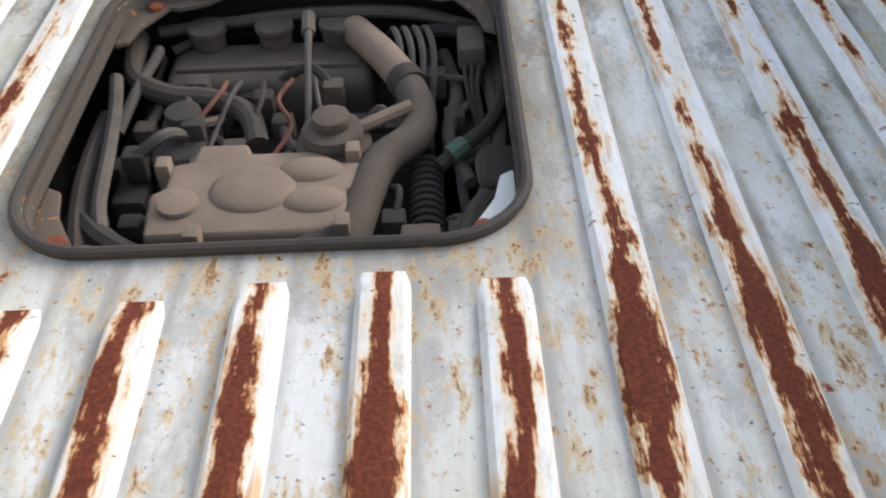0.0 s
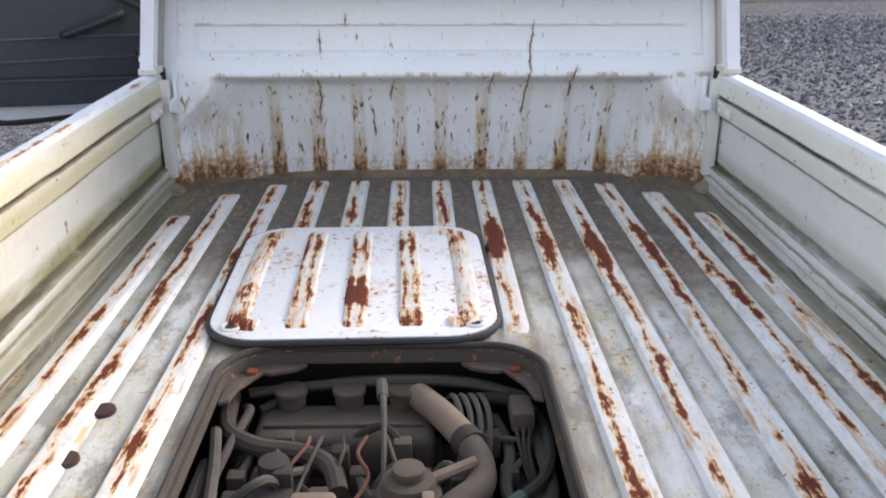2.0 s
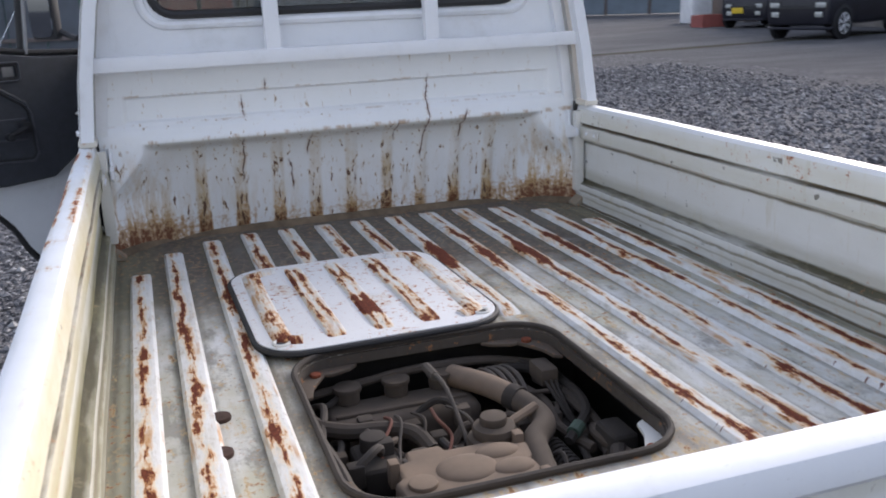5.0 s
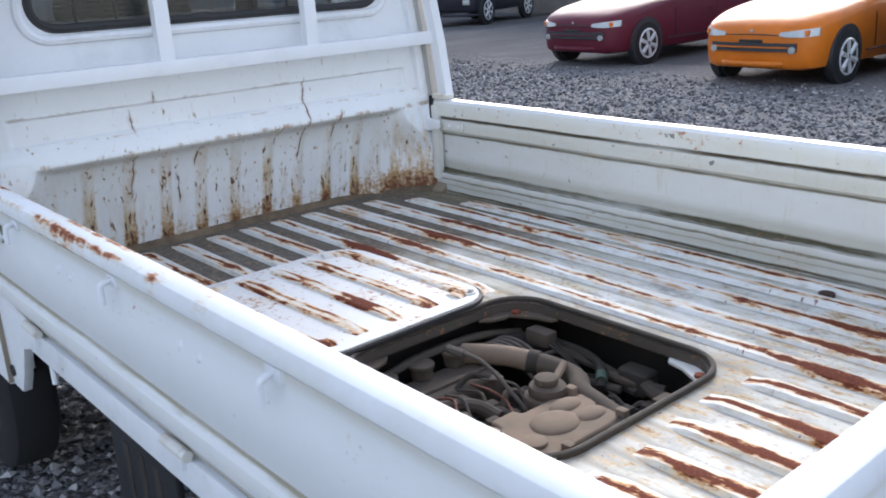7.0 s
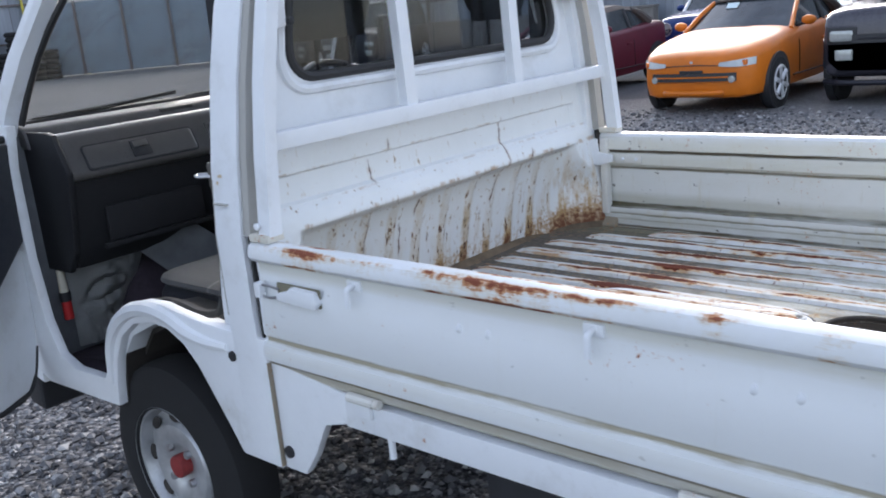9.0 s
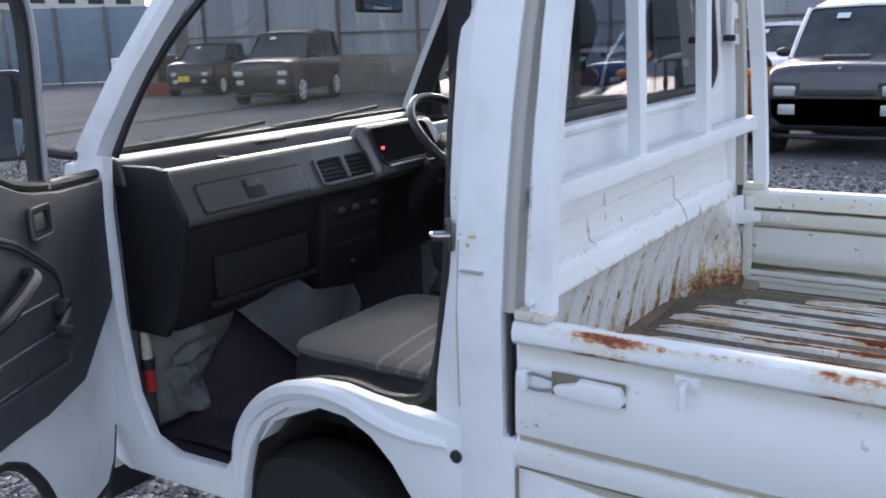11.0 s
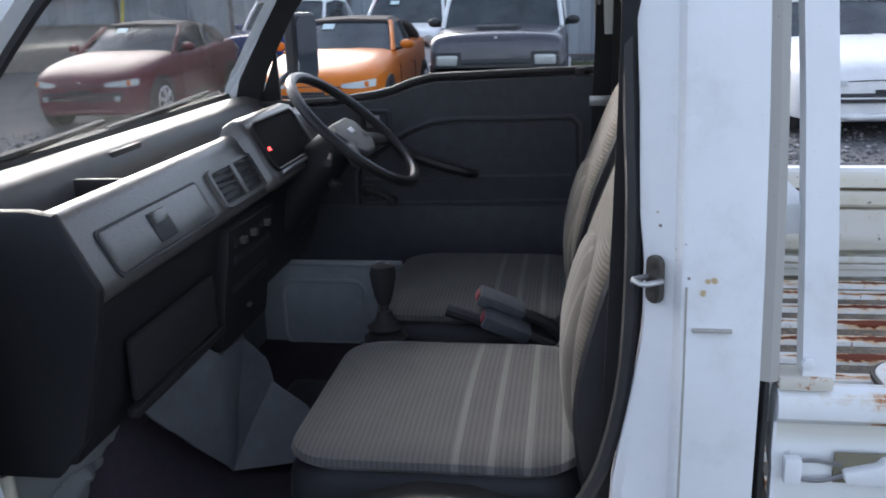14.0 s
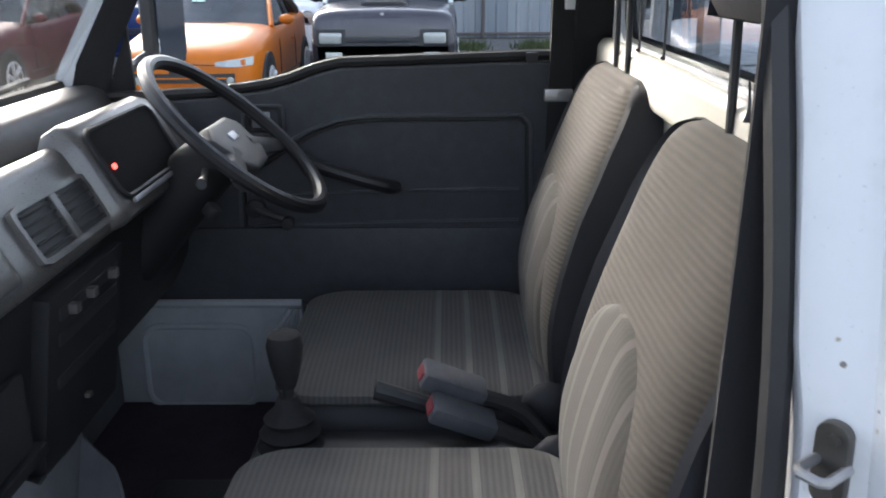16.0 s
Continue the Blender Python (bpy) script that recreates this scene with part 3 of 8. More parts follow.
def make_windscreen():
    """Clear glass under a thin film of dust, swept into arcs by the wipers."""
    m = glass("dusty_windscreen_glass", (0.92, 0.94, 0.93), ior=1.25)
    nt = m.node_tree
    b = nt.nodes["Principled BSDF"]
    out = nt.nodes["Material Output"]
    x, y, z = axes(nt)
    v = coords(nt)
    dx = calc(nt, "SUBTRACT", x, -0.05)
    dz = calc(nt, "MULTIPLY", calc(nt, "SUBTRACT", z, 1.12), 1.25)
    reach = calc(nt, "SQRT", calc(nt, "ADD", calc(nt, "MULTIPLY", dx, dx), calc(nt, "MULTIPLY", dz, dz)))
    comb = nt.nodes.new("ShaderNodeCombineXYZ")
    link(nt, reach, comb.inputs[0])
    link(nt, calc(nt, "MULTIPLY", calc(nt, "ARCTAN2", dz, dx), 0.12), comb.inputs[1])
    arcs = ramp(nt, noise_tex(nt, comb.outputs[0], 26, 4, 0.65), [(0.48, 0.0), (0.66, 1.0)])
    spread = ramp(nt, noise_tex(nt, v, 4.5, 4, 0.6), [(0.42, 0.0), (0.66, 1.0)])
    low = ramp(nt, z, [(1.16, 1.0), (1.30, 0.0)])
    film = calc(nt, "ADD", calc(nt, "MULTIPLY", calc(nt, "MULTIPLY", arcs, spread), 0.16), calc(nt, "ADD", calc(nt, "MULTIPLY", low, 0.05), 0.025))
    dust = nt.nodes.new("ShaderNodeBsdfDiffuse")
    dust.inputs["Color"].default_value = (0.42, 0.40, 0.35, 1)
    both = nt.nodes.new("ShaderNodeMixShader")
    link(nt, film, both.inputs[0])
    link(nt, b.outputs[0], both.inputs[1])
    link(nt, dust.outputs[0], both.inputs[2])
    link(nt, both.outputs[0], out.inputs["Surface"])
    return m


def make_fence_sheet():
    m, nt, b = nodes_of("weathered_galvanised_sheet")
    info = nt.nodes.new("ShaderNodeObjectInfo")
    v = coords(nt)
    st = coords(nt, (1, 1, 0.1))
    big = noise_tex(nt, st, 2.2, 6, 0.7)
    fine = noise_tex(nt, v, 30, 5, 0.7)
    rnd = ramp(nt, info.outputs["Random"], [(0.0, (0.22, 0.25, 0.29)), (0.5, (0.30, 0.33, 0.37)), (1.0, (0.36, 0.38, 0.40))])
    base = mix(nt, ramp(nt, big, [(0.35, 0.0), (0.7, 0.6)]), rnd, (0.20, 0.21, 0.24))
    base = mix(nt, ramp(nt, calc(nt, "ADD", calc(nt, "MULTIPLY", big, 0.5), calc(nt, "MULTIPLY", fine, 0.5)), [(0.60, 0.0), (0.70, 0.8)]), base, (0.20, 0.12, 0.08))
    link(nt, base, b.inputs["Base Color"])
    b.inputs["Metallic"].default_value = 0.2
    b.inputs["Roughness"].default_value = 0.55
    bump(nt, b, big, 0.2, 0.01)
    return m


WHITE = (0.80, 0.82, 0.84)
M_white = painted("white_truck_paint", WHITE, rust=0.26, dirt=0.34, rough=0.30, dirt_col=(0.42, 0.40, 0.33))
CHIP, NICK = (0.50, 0.36, 0.16), (0.16, 0.13, 0.10)
M_pillar = painted("chipped_white_pillar_paint", WHITE, rust=0.20, dirt=0.34, rough=0.32, dirt_col=(0.46, 0.43, 0.35), marks=(
    ((-0.6883, 0.114, 1.0790), 0.0045, CHIP), ((-0.6896, 0.119, 1.0660), 0.0045, CHIP), ((-0.6881, 0.107, 1.0800), 0.0045, CHIP), ((-0.6823, 0.140, 1.1210), 0.0024, NICK), ((-0.6879, 0.135, 1.0825), 0.0024, NICK),
    ((-0.6699, 0.149, 1.1120), 0.0022, NICK), ((-0.6720, 0.150, 1.1000), 0.0030, (0.42, 0.36, 0.24)), ((-0.6462, 0.168, 1.1500), 0.0026, (0.36, 0.30, 0.20)), ((-0.6403, 0.170, 1.1720), 0.0022, NICK), ((-0.6508, 0.165, 1.1350), 0.0024, NICK)))
M_white_worn = painted("scuffed_white_truck_paint", WHITE, rust=0.42, dirt=0.30, rough=0.36)
OLIVE, UMBER = (0.26, 0.24, 0.12), (0.11, 0.085, 0.05)
M_gate_in = make_gate_paint("stained_white_gate_paint", ((0.790, 0.085, 0.42, (0.50, 0.48, 0.36)), (0.866, 0.030, 0.85, (0.44, 0.40, 0.23)), (0.738, 0.034, 0.95, OLIVE), (0.912, 0.034, 0.75, (0.56, 0.50, 0.30)), (0.8965, 0.0065, 1.0, UMBER), (0.8435, 0.0060, 0.9, (0.16, 0.13, 0.075)), (0.728, 0.0080, 1.0, (0.09, 0.08, 0.045))), 1.0, 0.42)
M_gate_out = make_gate_paint("grimy_white_outer_paint", ((0.903, 0.022, 0.40, (0.52, 0.49, 0.34)), (0.744, 0.008, 0.85, (0.24, 0.20, 0.11)), (0.725, 0.022, 0.15, (0.50, 0.47, 0.33)), (0.692, 0.007, 0.95, (0.17, 0.125, 0.065)), (0.678, 0.016, 0.65, (0.36, 0.30, 0.17))), 0.14, 1.0, 0.02)
M_mould = make_gate_paint("grimy_gate_ledge_paint", ((0.690, 0.034, 0.92, (0.27, 0.26, 0.175)), (0.7235, 0.0050, 1.0, (0.10, 0.085, 0.05)), (0.7015, 0.0035, 0.9, (0.17, 0.145, 0.085)), (0.686, 0.0035, 0.55, (0.28, 0.26, 0.17)), (0.664, 0.0060, 1.0, (0.12, 0.10, 0.065))), 1.0, 0.45)
M_lid = painted("rust_stained_lid_paint", (0.74, 0.745, 0.74), rust=1.0, dirt=0.95, rough=0.4, dirt_col=(0.58, 0.44, 0.24))
M_floor = make_bed_floor()
M_rib = make_rib("rusty_rib_paint", 0.02)
M_rib_right = make_rib("blotched_rib_paint", 0.0, ((-0.42, 0.15, 0.75), (-1.52, 0.20, 0.75)))
M_rib_bad = make_rib("heavily_rusted_rib_paint", 0.10, ((-1.60, 0.32, 0.55),), 1.15)
M_rib_lid = make_rib("rusty_lid_rib_paint", -0.14, ((-0.20, 0.09, 0.75), (0.21, 0.06, 0.5)), 1.25, 0.010)
M_rib_bend = make_rib("rusty_curved_rib_paint", -0.48, ((-0.20, 0.10, 0.6), (0.2, 0.08, 0.4)), 0.25)
M_head = make_headboard()
M_gravel = make_gravel()
M_seat = make_fabric()
M_back = make_back_fabric()
M_lumbar = make_lumbar()
M_rust = plain("brown_rust", RUST_M, 0.95, 0, 0.6, 60, 0.5)
M_plug = plain("dark_rusted_plug", (0.055, 0.028, 0.020), 0.9, 0, 0.6, 60, 0.5)
M_belt = plain("black_webbing", (0.011, 0.011, 0.013), 0.8, 0, 0.2, 200, 0.2)
M_rubber = plain("black_rubber", (0.022, 0.022, 0.023), 0.6, 0, 0.3, 60, 0.2)
M_seal = plain("perished_brown_rubber_seal", (0.040, 0.032, 0.025), 0.75, 0, 0.5, 40, 0.4)
M_tyre = plain("tyre_rubber", (0.015, 0.015, 0.016), 0.9, 0, 0.3, 40, 0.3)
M_black = plain("black_plastic", (0.020, 0.021, 0.024), 0.5, 0, 0.25, 120, 0.25)
# near-black dash plastic; on the lower dash the dark tone paints its shade
M_dash = plain("charcoal_dash_plastic", (0.011, 0.0115, 0.0135), 0.62, 0, 0.2, 400, 0.2)
M_dash_top = plain("grey_dash_plastic", (0.085, 0.081, 0.077), 0.30, 0, 0.12, 400, 0.02)
M_dash_top.node_tree.nodes["Principled BSDF"].inputs["Specular IOR Level"].default_value = 0.9
M_dash_roll = plain("grey_padded_roll", (0.068, 0.068, 0.070), 0.42, 0, 0.2, 300, 0.2)
M_trim = plain("dark_blue_grey_door_trim", (0.046, 0.050, 0.060), 0.55, 0, 0.25, 300, 0.25)
# lighter grey: painted highlight on the door beads, plain colour on buckles and visors
M_trim_l = plain("grey_door_trim", (0.075, 0.081, 0.095), 0.55, 0, 0.25, 300, 0.25)
M_footwell = plain("grey_painted_footwell_steel", (0.34, 0.36, 0.375), 0.45, 0, 0.25, 12, 0.1)
M_carpet = plain("dark_plum_carpet", (0.035, 0.026, 0.036), 0.95, 0, 0.4, 90, 0.5)
M_vinyl = plain("charcoal_seat_vinyl", (0.014, 0.015, 0.019), 0.6, 0, 0.25, 90, 0.25)
M_steel = plain("dull_bare_steel", (0.42, 0.42, 0.43), 0.38, 0.85, 0.25, 60, 0.2)
M_rim = plain("silver_wheel_paint", (0.48, 0.49, 0.50), 0.38, 0.55, 0.3, 25, 0.15)
M_redcap = plain("faded_red_hub_paint", (0.24, 0.030, 0.028), 0.7, 0, 0.4, 40, 0.3)
M_red = plain("red_plastic", (0.52, 0.03, 0.03), 0.4, 0, 0.2, 40, 0.05)
M_dust = plain("dusty_tan_engine_plastic", (0.215, 0.160, 0.115), 0.9, 0, 0.35, 14, 0.35)
M_dust2 = plain("dusty_grey_engine_casting", (0.092, 0.072, 0.055), 0.9, 0.0, 0.4, 18, 0.4)
M_dust3 = plain("dusty_dark_engine_part", (0.042, 0.035, 0.029), 0.88, 0.0, 0.45, 20, 0.4)
M_hose = plain("dusty_rubber_hose", (0.070, 0.056, 0.044), 0.9, 0, 0.4, 22, 0.35)
M_cable = plain("dusty_cable", (0.095, 0.081, 0.068), 0.9, 0, 0.4, 30, 0.2)
M_dark = plain("oily_black_steel", (0.030, 0.026, 0.023), 0.7, 0, 0.5, 15, 0.3)
M_green = plain("dusty_green_plastic", (0.075, 0.115, 0.085), 0.6, 0, 0.3, 30, 0.1)
M_label = plain("cream_paper_label", (0.60, 0.56, 0.45), 0.8, 0, 0.1, 40, 0.0)
M_glass = glass("clear_car_glass")
M_screen = make_windscreen()
# even dark tint over the whole rear pane
M_glass_tinted = glass("tinted_rear_glass", (0.38, 0.41, 0.44), ior=1.35)
M_lamp_lens = plain("yellowed_lamp_lens", (0.30, 0.28, 0.20), 0.3, 0, 0.2, 30, 0.05)
M_cream = plain("cream_painted_steel", (0.62, 0.60, 0.52), 0.4, 0, 0.1, 20, 0.05)


def make_rail_paint():
    """Rolled top rail: white, with long ragged rust chips along its ridge and small spots; the right rail is nearly clean."""
    m, nt, b = nodes_of("chipped_rail_paint")
    x, y, z = axes(nt)
    v = coords(nt)
    along = coords(nt, (1, 0.16, 1))
    chip = noise_tex(nt, along, 26, 6, 0.75)
    fine = noise_tex(nt, v, 85, 5, 0.7)
    lng = noise_tex(nt, coords(nt, (0.1, 1, 0.1)), 4.5, 4, 0.6)
    base = ramp(nt, noise_tex(nt, v, 9, 5), [(0.3, (0.72, 0.73, 0.71)), (0.7, (0.80, 0.82, 0.84))])
    ridge = nt.nodes.new("ShaderNodeMapRange")
    ridge.inputs["From Min"].default_value = 0.011
    ridge.inputs["From Max"].default_value = 0.002
    link(nt, calc(nt, "ABSOLUTE", calc(nt, "ADD", x, 0.671)), ridge.inputs["Value"])
    outer = nt.nodes.new("ShaderNodeMapRange")
    outer.inputs["From Min"].default_value = 0.010
    outer.inputs["From Max"].default_value = 0.002
    link(nt, calc(nt, "ABSOLUTE", calc(nt, "ADD", x, 0.699)), outer.inputs["Value"])
    fd = nt.nodes.new("ShaderNodeMapRange")
    fd.inputs["From Min"].default_value, fd.inputs["From Max"].default_value = -1.0, -0.6
    fd.inputs["To Min"].default_value, fd.inputs["To Max"].default_value = 0.45, 1.6
    link(nt, y, fd.inputs["Value"])
    fade = fd.outputs[0]
    s = calc(nt, "MULTIPLY", calc(nt, "MAXIMUM", ridge.outputs[0], outer.outputs[0]), calc(nt, "MULTIPLY", calc(nt, "SUBTRACT", lng, 0.36), fade))
    s = calc(nt, "ADD", s, calc(nt, "ADD", calc(nt, "MULTIPLY", chip, 0.7), calc(nt, "MULTIPLY", fine, 0.35)))
    left = calc(nt, "LESS_THAN", x, 0.0)
    for centre, half, gain in ((-0.13, 0.06, 0.04), (-0.42, 0.16, 0.03), (-0.62, 0.15, 0.12), (-0.955, 0.035, 0.17), (-1.10, 0.028, 0.16), (-0.80, 0.04, 0.05), (-1.28, 0.03, 0.08)):
        w = calc(nt, "MAXIMUM", calc(nt, "SUBTRACT", 1.0, calc(nt, "POWER", calc(nt, "DIVIDE", calc(nt, "SUBTRACT", y, centre), half), 2.0)), 0.0)
        s = calc(nt, "ADD", s, calc(nt, "MULTIPLY", calc(nt, "MULTIPLY", w, gain), calc(nt, "MULTIPLY", left, ramp(nt, chip, [(0.3, 0.5), (0.6, 1.0)]))))
    base = mix(nt, ramp(nt, s, [(0.64, 0.0), (0.76, 0.55)]), base, (0.62, 0.50, 0.33))
    base = mix(nt, ramp(nt, s, [(0.74, 0.0), (0.79, 0.9)]), base, RUST_L)
    base = mix(nt, ramp(nt, s, [(0.80, 0.0), (0.84, 1.0)]), base, RUST_M)
    link(nt, base, b.inputs["Base Color"])
    link(nt, ramp(nt, s, [(0.5, 0.32), (0.8, 0.85)]), b.inputs["Roughness"])
    bump(nt, b, s, 0.15, 0.002)
    return m


M_rail = make_rail_paint()

M_tab = painted("rust_stained_tab_paint", (0.70, 0.69, 0.64), rust=0.62, dirt=0.6, rough=0.6, dirt_col=(0.42, 0.29, 0.16))
M_seam = painted("brown_grimy_seam", (0.27, 0.23, 0.17), rust=0.9, dirt=0.9, rough=0.8, dirt_col=(0.13, 0.085, 0.05))
M_strike = plain("worn_dark_steel", (0.085, 0.08, 0.072), 0.45, 0.5, 0.5, 60, 0.3)
M_channel = painted("grimy_channel_paint", (0.40, 0.39, 0.36), rust=0.55, dirt=0.9, rough=0.6, vertical=True, dirt_col=(0.16, 0.14, 0.10))
M_foot_rust = painted("rust_edged_foot_paint", (0.66, 0.63, 0.55), rust=1.0, dirt=1.0, rough=0.7, dirt_col=(0.24, 0.13, 0.06))
M_latch_shade = painted("olive_grime_and_shade_paint", (0.19, 0.175, 0.12), rust=0.7, dirt=0.9, rough=0.7, dirt_col=(0.07, 0.055, 0.035))
M_lining = plain("grey_tunnel_felt", (0.125, 0.132, 0.142), 0.85, 0, 0.3, 25, 0.25)
M_lip = painted("grimy_hatch_lip_paint", (0.075, 0.062, 0.050), rust=0.8, dirt=0.9, rough=0.6, dirt_col=(0.12, 0.095, 0.07))
M_seam2 = plain("brown_seam_grime", (0.17, 0.125, 0.080), 0.9, 0, 0.6, 25, 0.4)
M_button = plain("dull_red_button", (0.20, 0.035, 0.045), 0.5, 0, 0.2, 60, 0.05)
M_wire = plain("rusty_red_wire", (0.16, 0.065, 0.045), 0.8, 0, 0.4, 40, 0.1)


# ---- building helpers ----
def finish(bm, mat, name, smooth=35):
    me = bpy.data.meshes.new(name)
    bmesh.ops.recalc_face_normals(bm, faces=bm.faces)
    bm.to_mesh(me)
    bm.free()
    me.materials.append(mat)
    if smooth:
        me.shade_smooth()
        me.set_sharp_from_angle(angle=radians(smooth))
    return me


def part(name, bm, mat, parent, label="", smooth=35):
    ob = new(name, finish(bm, mat, name, smooth))
    ob.parent = parent
    if label:
        ob["label"] = label
    return ob


def thing(name, label, category, group="", at=(0, 0, 0), rz=0.0):
    ob = new(name)
    ob.empty_display_size = 0.1
    ob.matrix_world = pose(*at, 0, 0, rz)
    return tagged(ob, label, category, group)


def joined(*bms):
    out = bmesh.new()
    for b in bms:
        me = bpy.data.meshes.new("tmp")
        b.to_mesh(me)
        b.free()
        out.from_mesh(me)
        bpy.data.meshes.remove(me)
    return out


def bevel(bm, w, seg=2, angle=40):
    es = [e for e in bm.edges if len(e.link_faces) == 2 and e.calc_face_angle(0) > radians(angle)]
    if es and w:
        bmesh.ops.bevel(bm, geom=es, offset=w, segments=seg, profile=0.6, affect="EDGES", clamp_overlap=True)
    return bm


def box(x0, x1, y0, y1, z0, z1, bev=0.004, seg=2):
    bm = bmesh.new()
    bmesh.ops.create_cube(bm, size=1)
    for v in bm.verts:
        v.co = Vector(((x0 + x1) / 2 + v.co.x * (x1 - x0), (y0 + y1) / 2 + v.co.y * (y1 - y0), (z0 + z1) / 2 + v.co.z * (z1 - z0)))
    return bevel(bm, bev, seg)


def prism(pts, axis, a, b, bev=0.0, seg=2):
    """A flat outline pushed along an axis: x takes (y, z), y takes (x, z), z takes (x, y)."""
    def place(p, h):
        return {"x": (h, p[0], p[1]), "y": (p[0], h, p[1]), "z": (p[0], p[1], h)}[axis]
    bm = bmesh.new()
    lo = [bm.verts.new(place(p, a)) for p in pts]
    hi = [bm.verts.new(place(p, b)) for p in pts]
    n = len(pts)
    caps = [bm.faces.new(lo), bm.faces.new(hi[::-1])]
    for i in range(n):
        bm.faces.new((lo[i], lo[(i + 1) % n], hi[(i + 1) % n], hi[i]))
    bmesh.ops.recalc_face_normals(bm, faces=bm.faces)
    if bev:
        bevel(bm, bev, seg, 25)
    big = [f for f in bm.faces if len(f.verts) > 4]
    bmesh.ops.triangulate(bm, faces=big)
    return bm


def warp(bm, fn):
    for v in bm.verts:
        v.co = Vector(fn(*v.co))
    return bm


def moved(bm, m):
    bmesh.ops.transform(bm, matrix=m, verts=bm.verts)
    return bm


def loft(rings, cap=True, closed=True):
    bm = bmesh.new()
    rows = [[bm.verts.new(p) for p in r] for r in rings]
    n = len(rows[0])
    for a, b in zip(rows, rows[1:]):
        for i in range(n if closed else n - 1):
            j = (i + 1) % n
            bm.faces.new((a[i], a[j], b[j], b[i]))
    if cap and closed:
        bm.faces.new(rows[0][::-1])
        bm.faces.new(rows[-1])
    return bm


def spline(pts, per=6):
    pts = [Vector(p) for p in pts]
    out = []
    for i in range(len(pts) - 1):
        p0, p1, p2, p3 = pts[max(i - 1, 0)], pts[i], pts[i + 1], pts[min(i + 2, len(pts) - 1)]
        for k in range(per):
            t = k / per
            out.append(0.5 * ((2 * p1) + (p2 - p0) * t + (2 * p0 - 5 * p1 + 4 * p2 - p3) * t * t + (3 * p1 - p0 - 3 * p2 + p3) * t ** 3))
    out.append(pts[-1])
    return out


def tube(pts, r, n=8, smooth=True, per=6, ring=False):
    """A round bar along a line; r is one radius or one for each given point. ring: the line closes on itself."""
    given = [Vector(p) for p in pts]
    radii = None if isinstance(r, (int, float)) else list(r)
    line = spline(given, per) if smooth and len(given) > 2 else given
    if radii:
        m = len(line) - 1
        rs = [float(np.interp(i / m * (len(radii) - 1), range(len(radii)), radii)) for i in range(len(line))]
    else:
        rs = [r] * len(line)
    rings = []
    up = None
    for i, p in enumerate(line):
        if ring:
            d = (line[(i + 1) % len(line)] - line[i - 1]).normalized()
        else:
            d = (line[min(i + 1, len(line) - 1)] - line[max(i - 1, 0)]).normalized()
        if up is None:
            up = Vector((0, 0, 1)) if abs(d.z) < 0.9 else Vector((0, 1, 0))
        up = (up - d * up.dot(d)).normalized()
        side = d.cross(up)
        rings.append([p + (up * math.cos(a) + side * math.sin(a)) * rs[i] for a in [2 * math.pi * k / n for k in range(n)]])
    if ring:
        rings.append(rings[0])
        bm = loft(rings, cap=False)
        bmesh.ops.remove_doubles(bm, verts=bm.verts, dist=1e-5)
        return bm
    return loft(rings)


def disc(c, axis, r, h, n=24, bev=0.0, r2=None):
    """A round piece of height h, centred on c, along an axis."""
    bm = bmesh.new()
    bmesh.ops.create_cone(bm, cap_ends=True, segments=n, radius1=r, radius2=r if r2 is None else r2, depth=h)
    bevel(bm, bev, 2, 50)
    turn = {"x": pose(0, 0, 0, 0, 90, 0), "y": pose(0, 0, 0, -90, 0, 0), "z": Matrix()}[axis]
    return moved(bm, Matrix.Translation(c) @ turn)


def ball(c, rx, ry, rz, sub=2):
    bm = bmesh.new()
    bmesh.ops.create_icosphere(bm, subdivisions=sub, radius=1)
    return moved(bm, Matrix.Translation(c) @ Matrix.Diagonal((rx, ry, rz, 1)))


def rrect(x0, x1, z0, z1, r, n=6):
    out = []
    for cx, cz, a0 in ((x1 - r, z1 - r, 0), (x0 + r, z1 - r, 90), (x0 + r, z0 + r, 180), (x1 - r, z0 + r, 270)):
        for k in range(n + 1):
            a = radians(a0 + 90 * k / n)
            out.append((cx + r * math.cos(a), cz + r * math.sin(a)))
    return out


def radial(poly, c, n=96):
    """The outline sampled at n even angles round c."""
    out = []
    for k in range(n):
        a = 2 * math.pi * k / n
        dx, dy = math.cos(a), math.sin(a)
        best = None
        for (x1, y1), (x2, y2) in zip(poly, poly[1:] + poly[:1]):
            ex, ey = x2 - x1, y2 - y1
            den = dx * ey - dy * ex
            if abs(den) < 1e-9:
                continue
            s = ((x1 - c[0]) * ey - (y1 - c[1]) * ex) / den
            u = ((x1 - c[0]) * dy - (y1 - c[1]) * dx) / den
            if s > 0 and -1e-6 <= u <= 1 + 1e-6 and (best is None or s < best):
                best = s
        out.append((c[0] + dx * best, c[1] + dy * best))
    return out


def holed(outer, inner, c, axis, a, b, n=96):
    """A plate with an opening, between a and b on the axis."""
    o, i = radial(outer, c, n), radial(inner, c, n)

    def at(p, h):
        return {"x": (h, p[0], p[1]), "y": (p[0], h, p[1]), "z": (p[0], p[1], h)}[axis]
    rings = [[at(p, a) for p in o], [at(p, b) for p in o], [at(p, b) for p in i], [at(p, a) for p in i], [at(p, a) for p in o]]
    bm = loft(rings, cap=False)
    bmesh.ops.remove_doubles(bm, verts=bm.verts, dist=1e-6)
    return bm


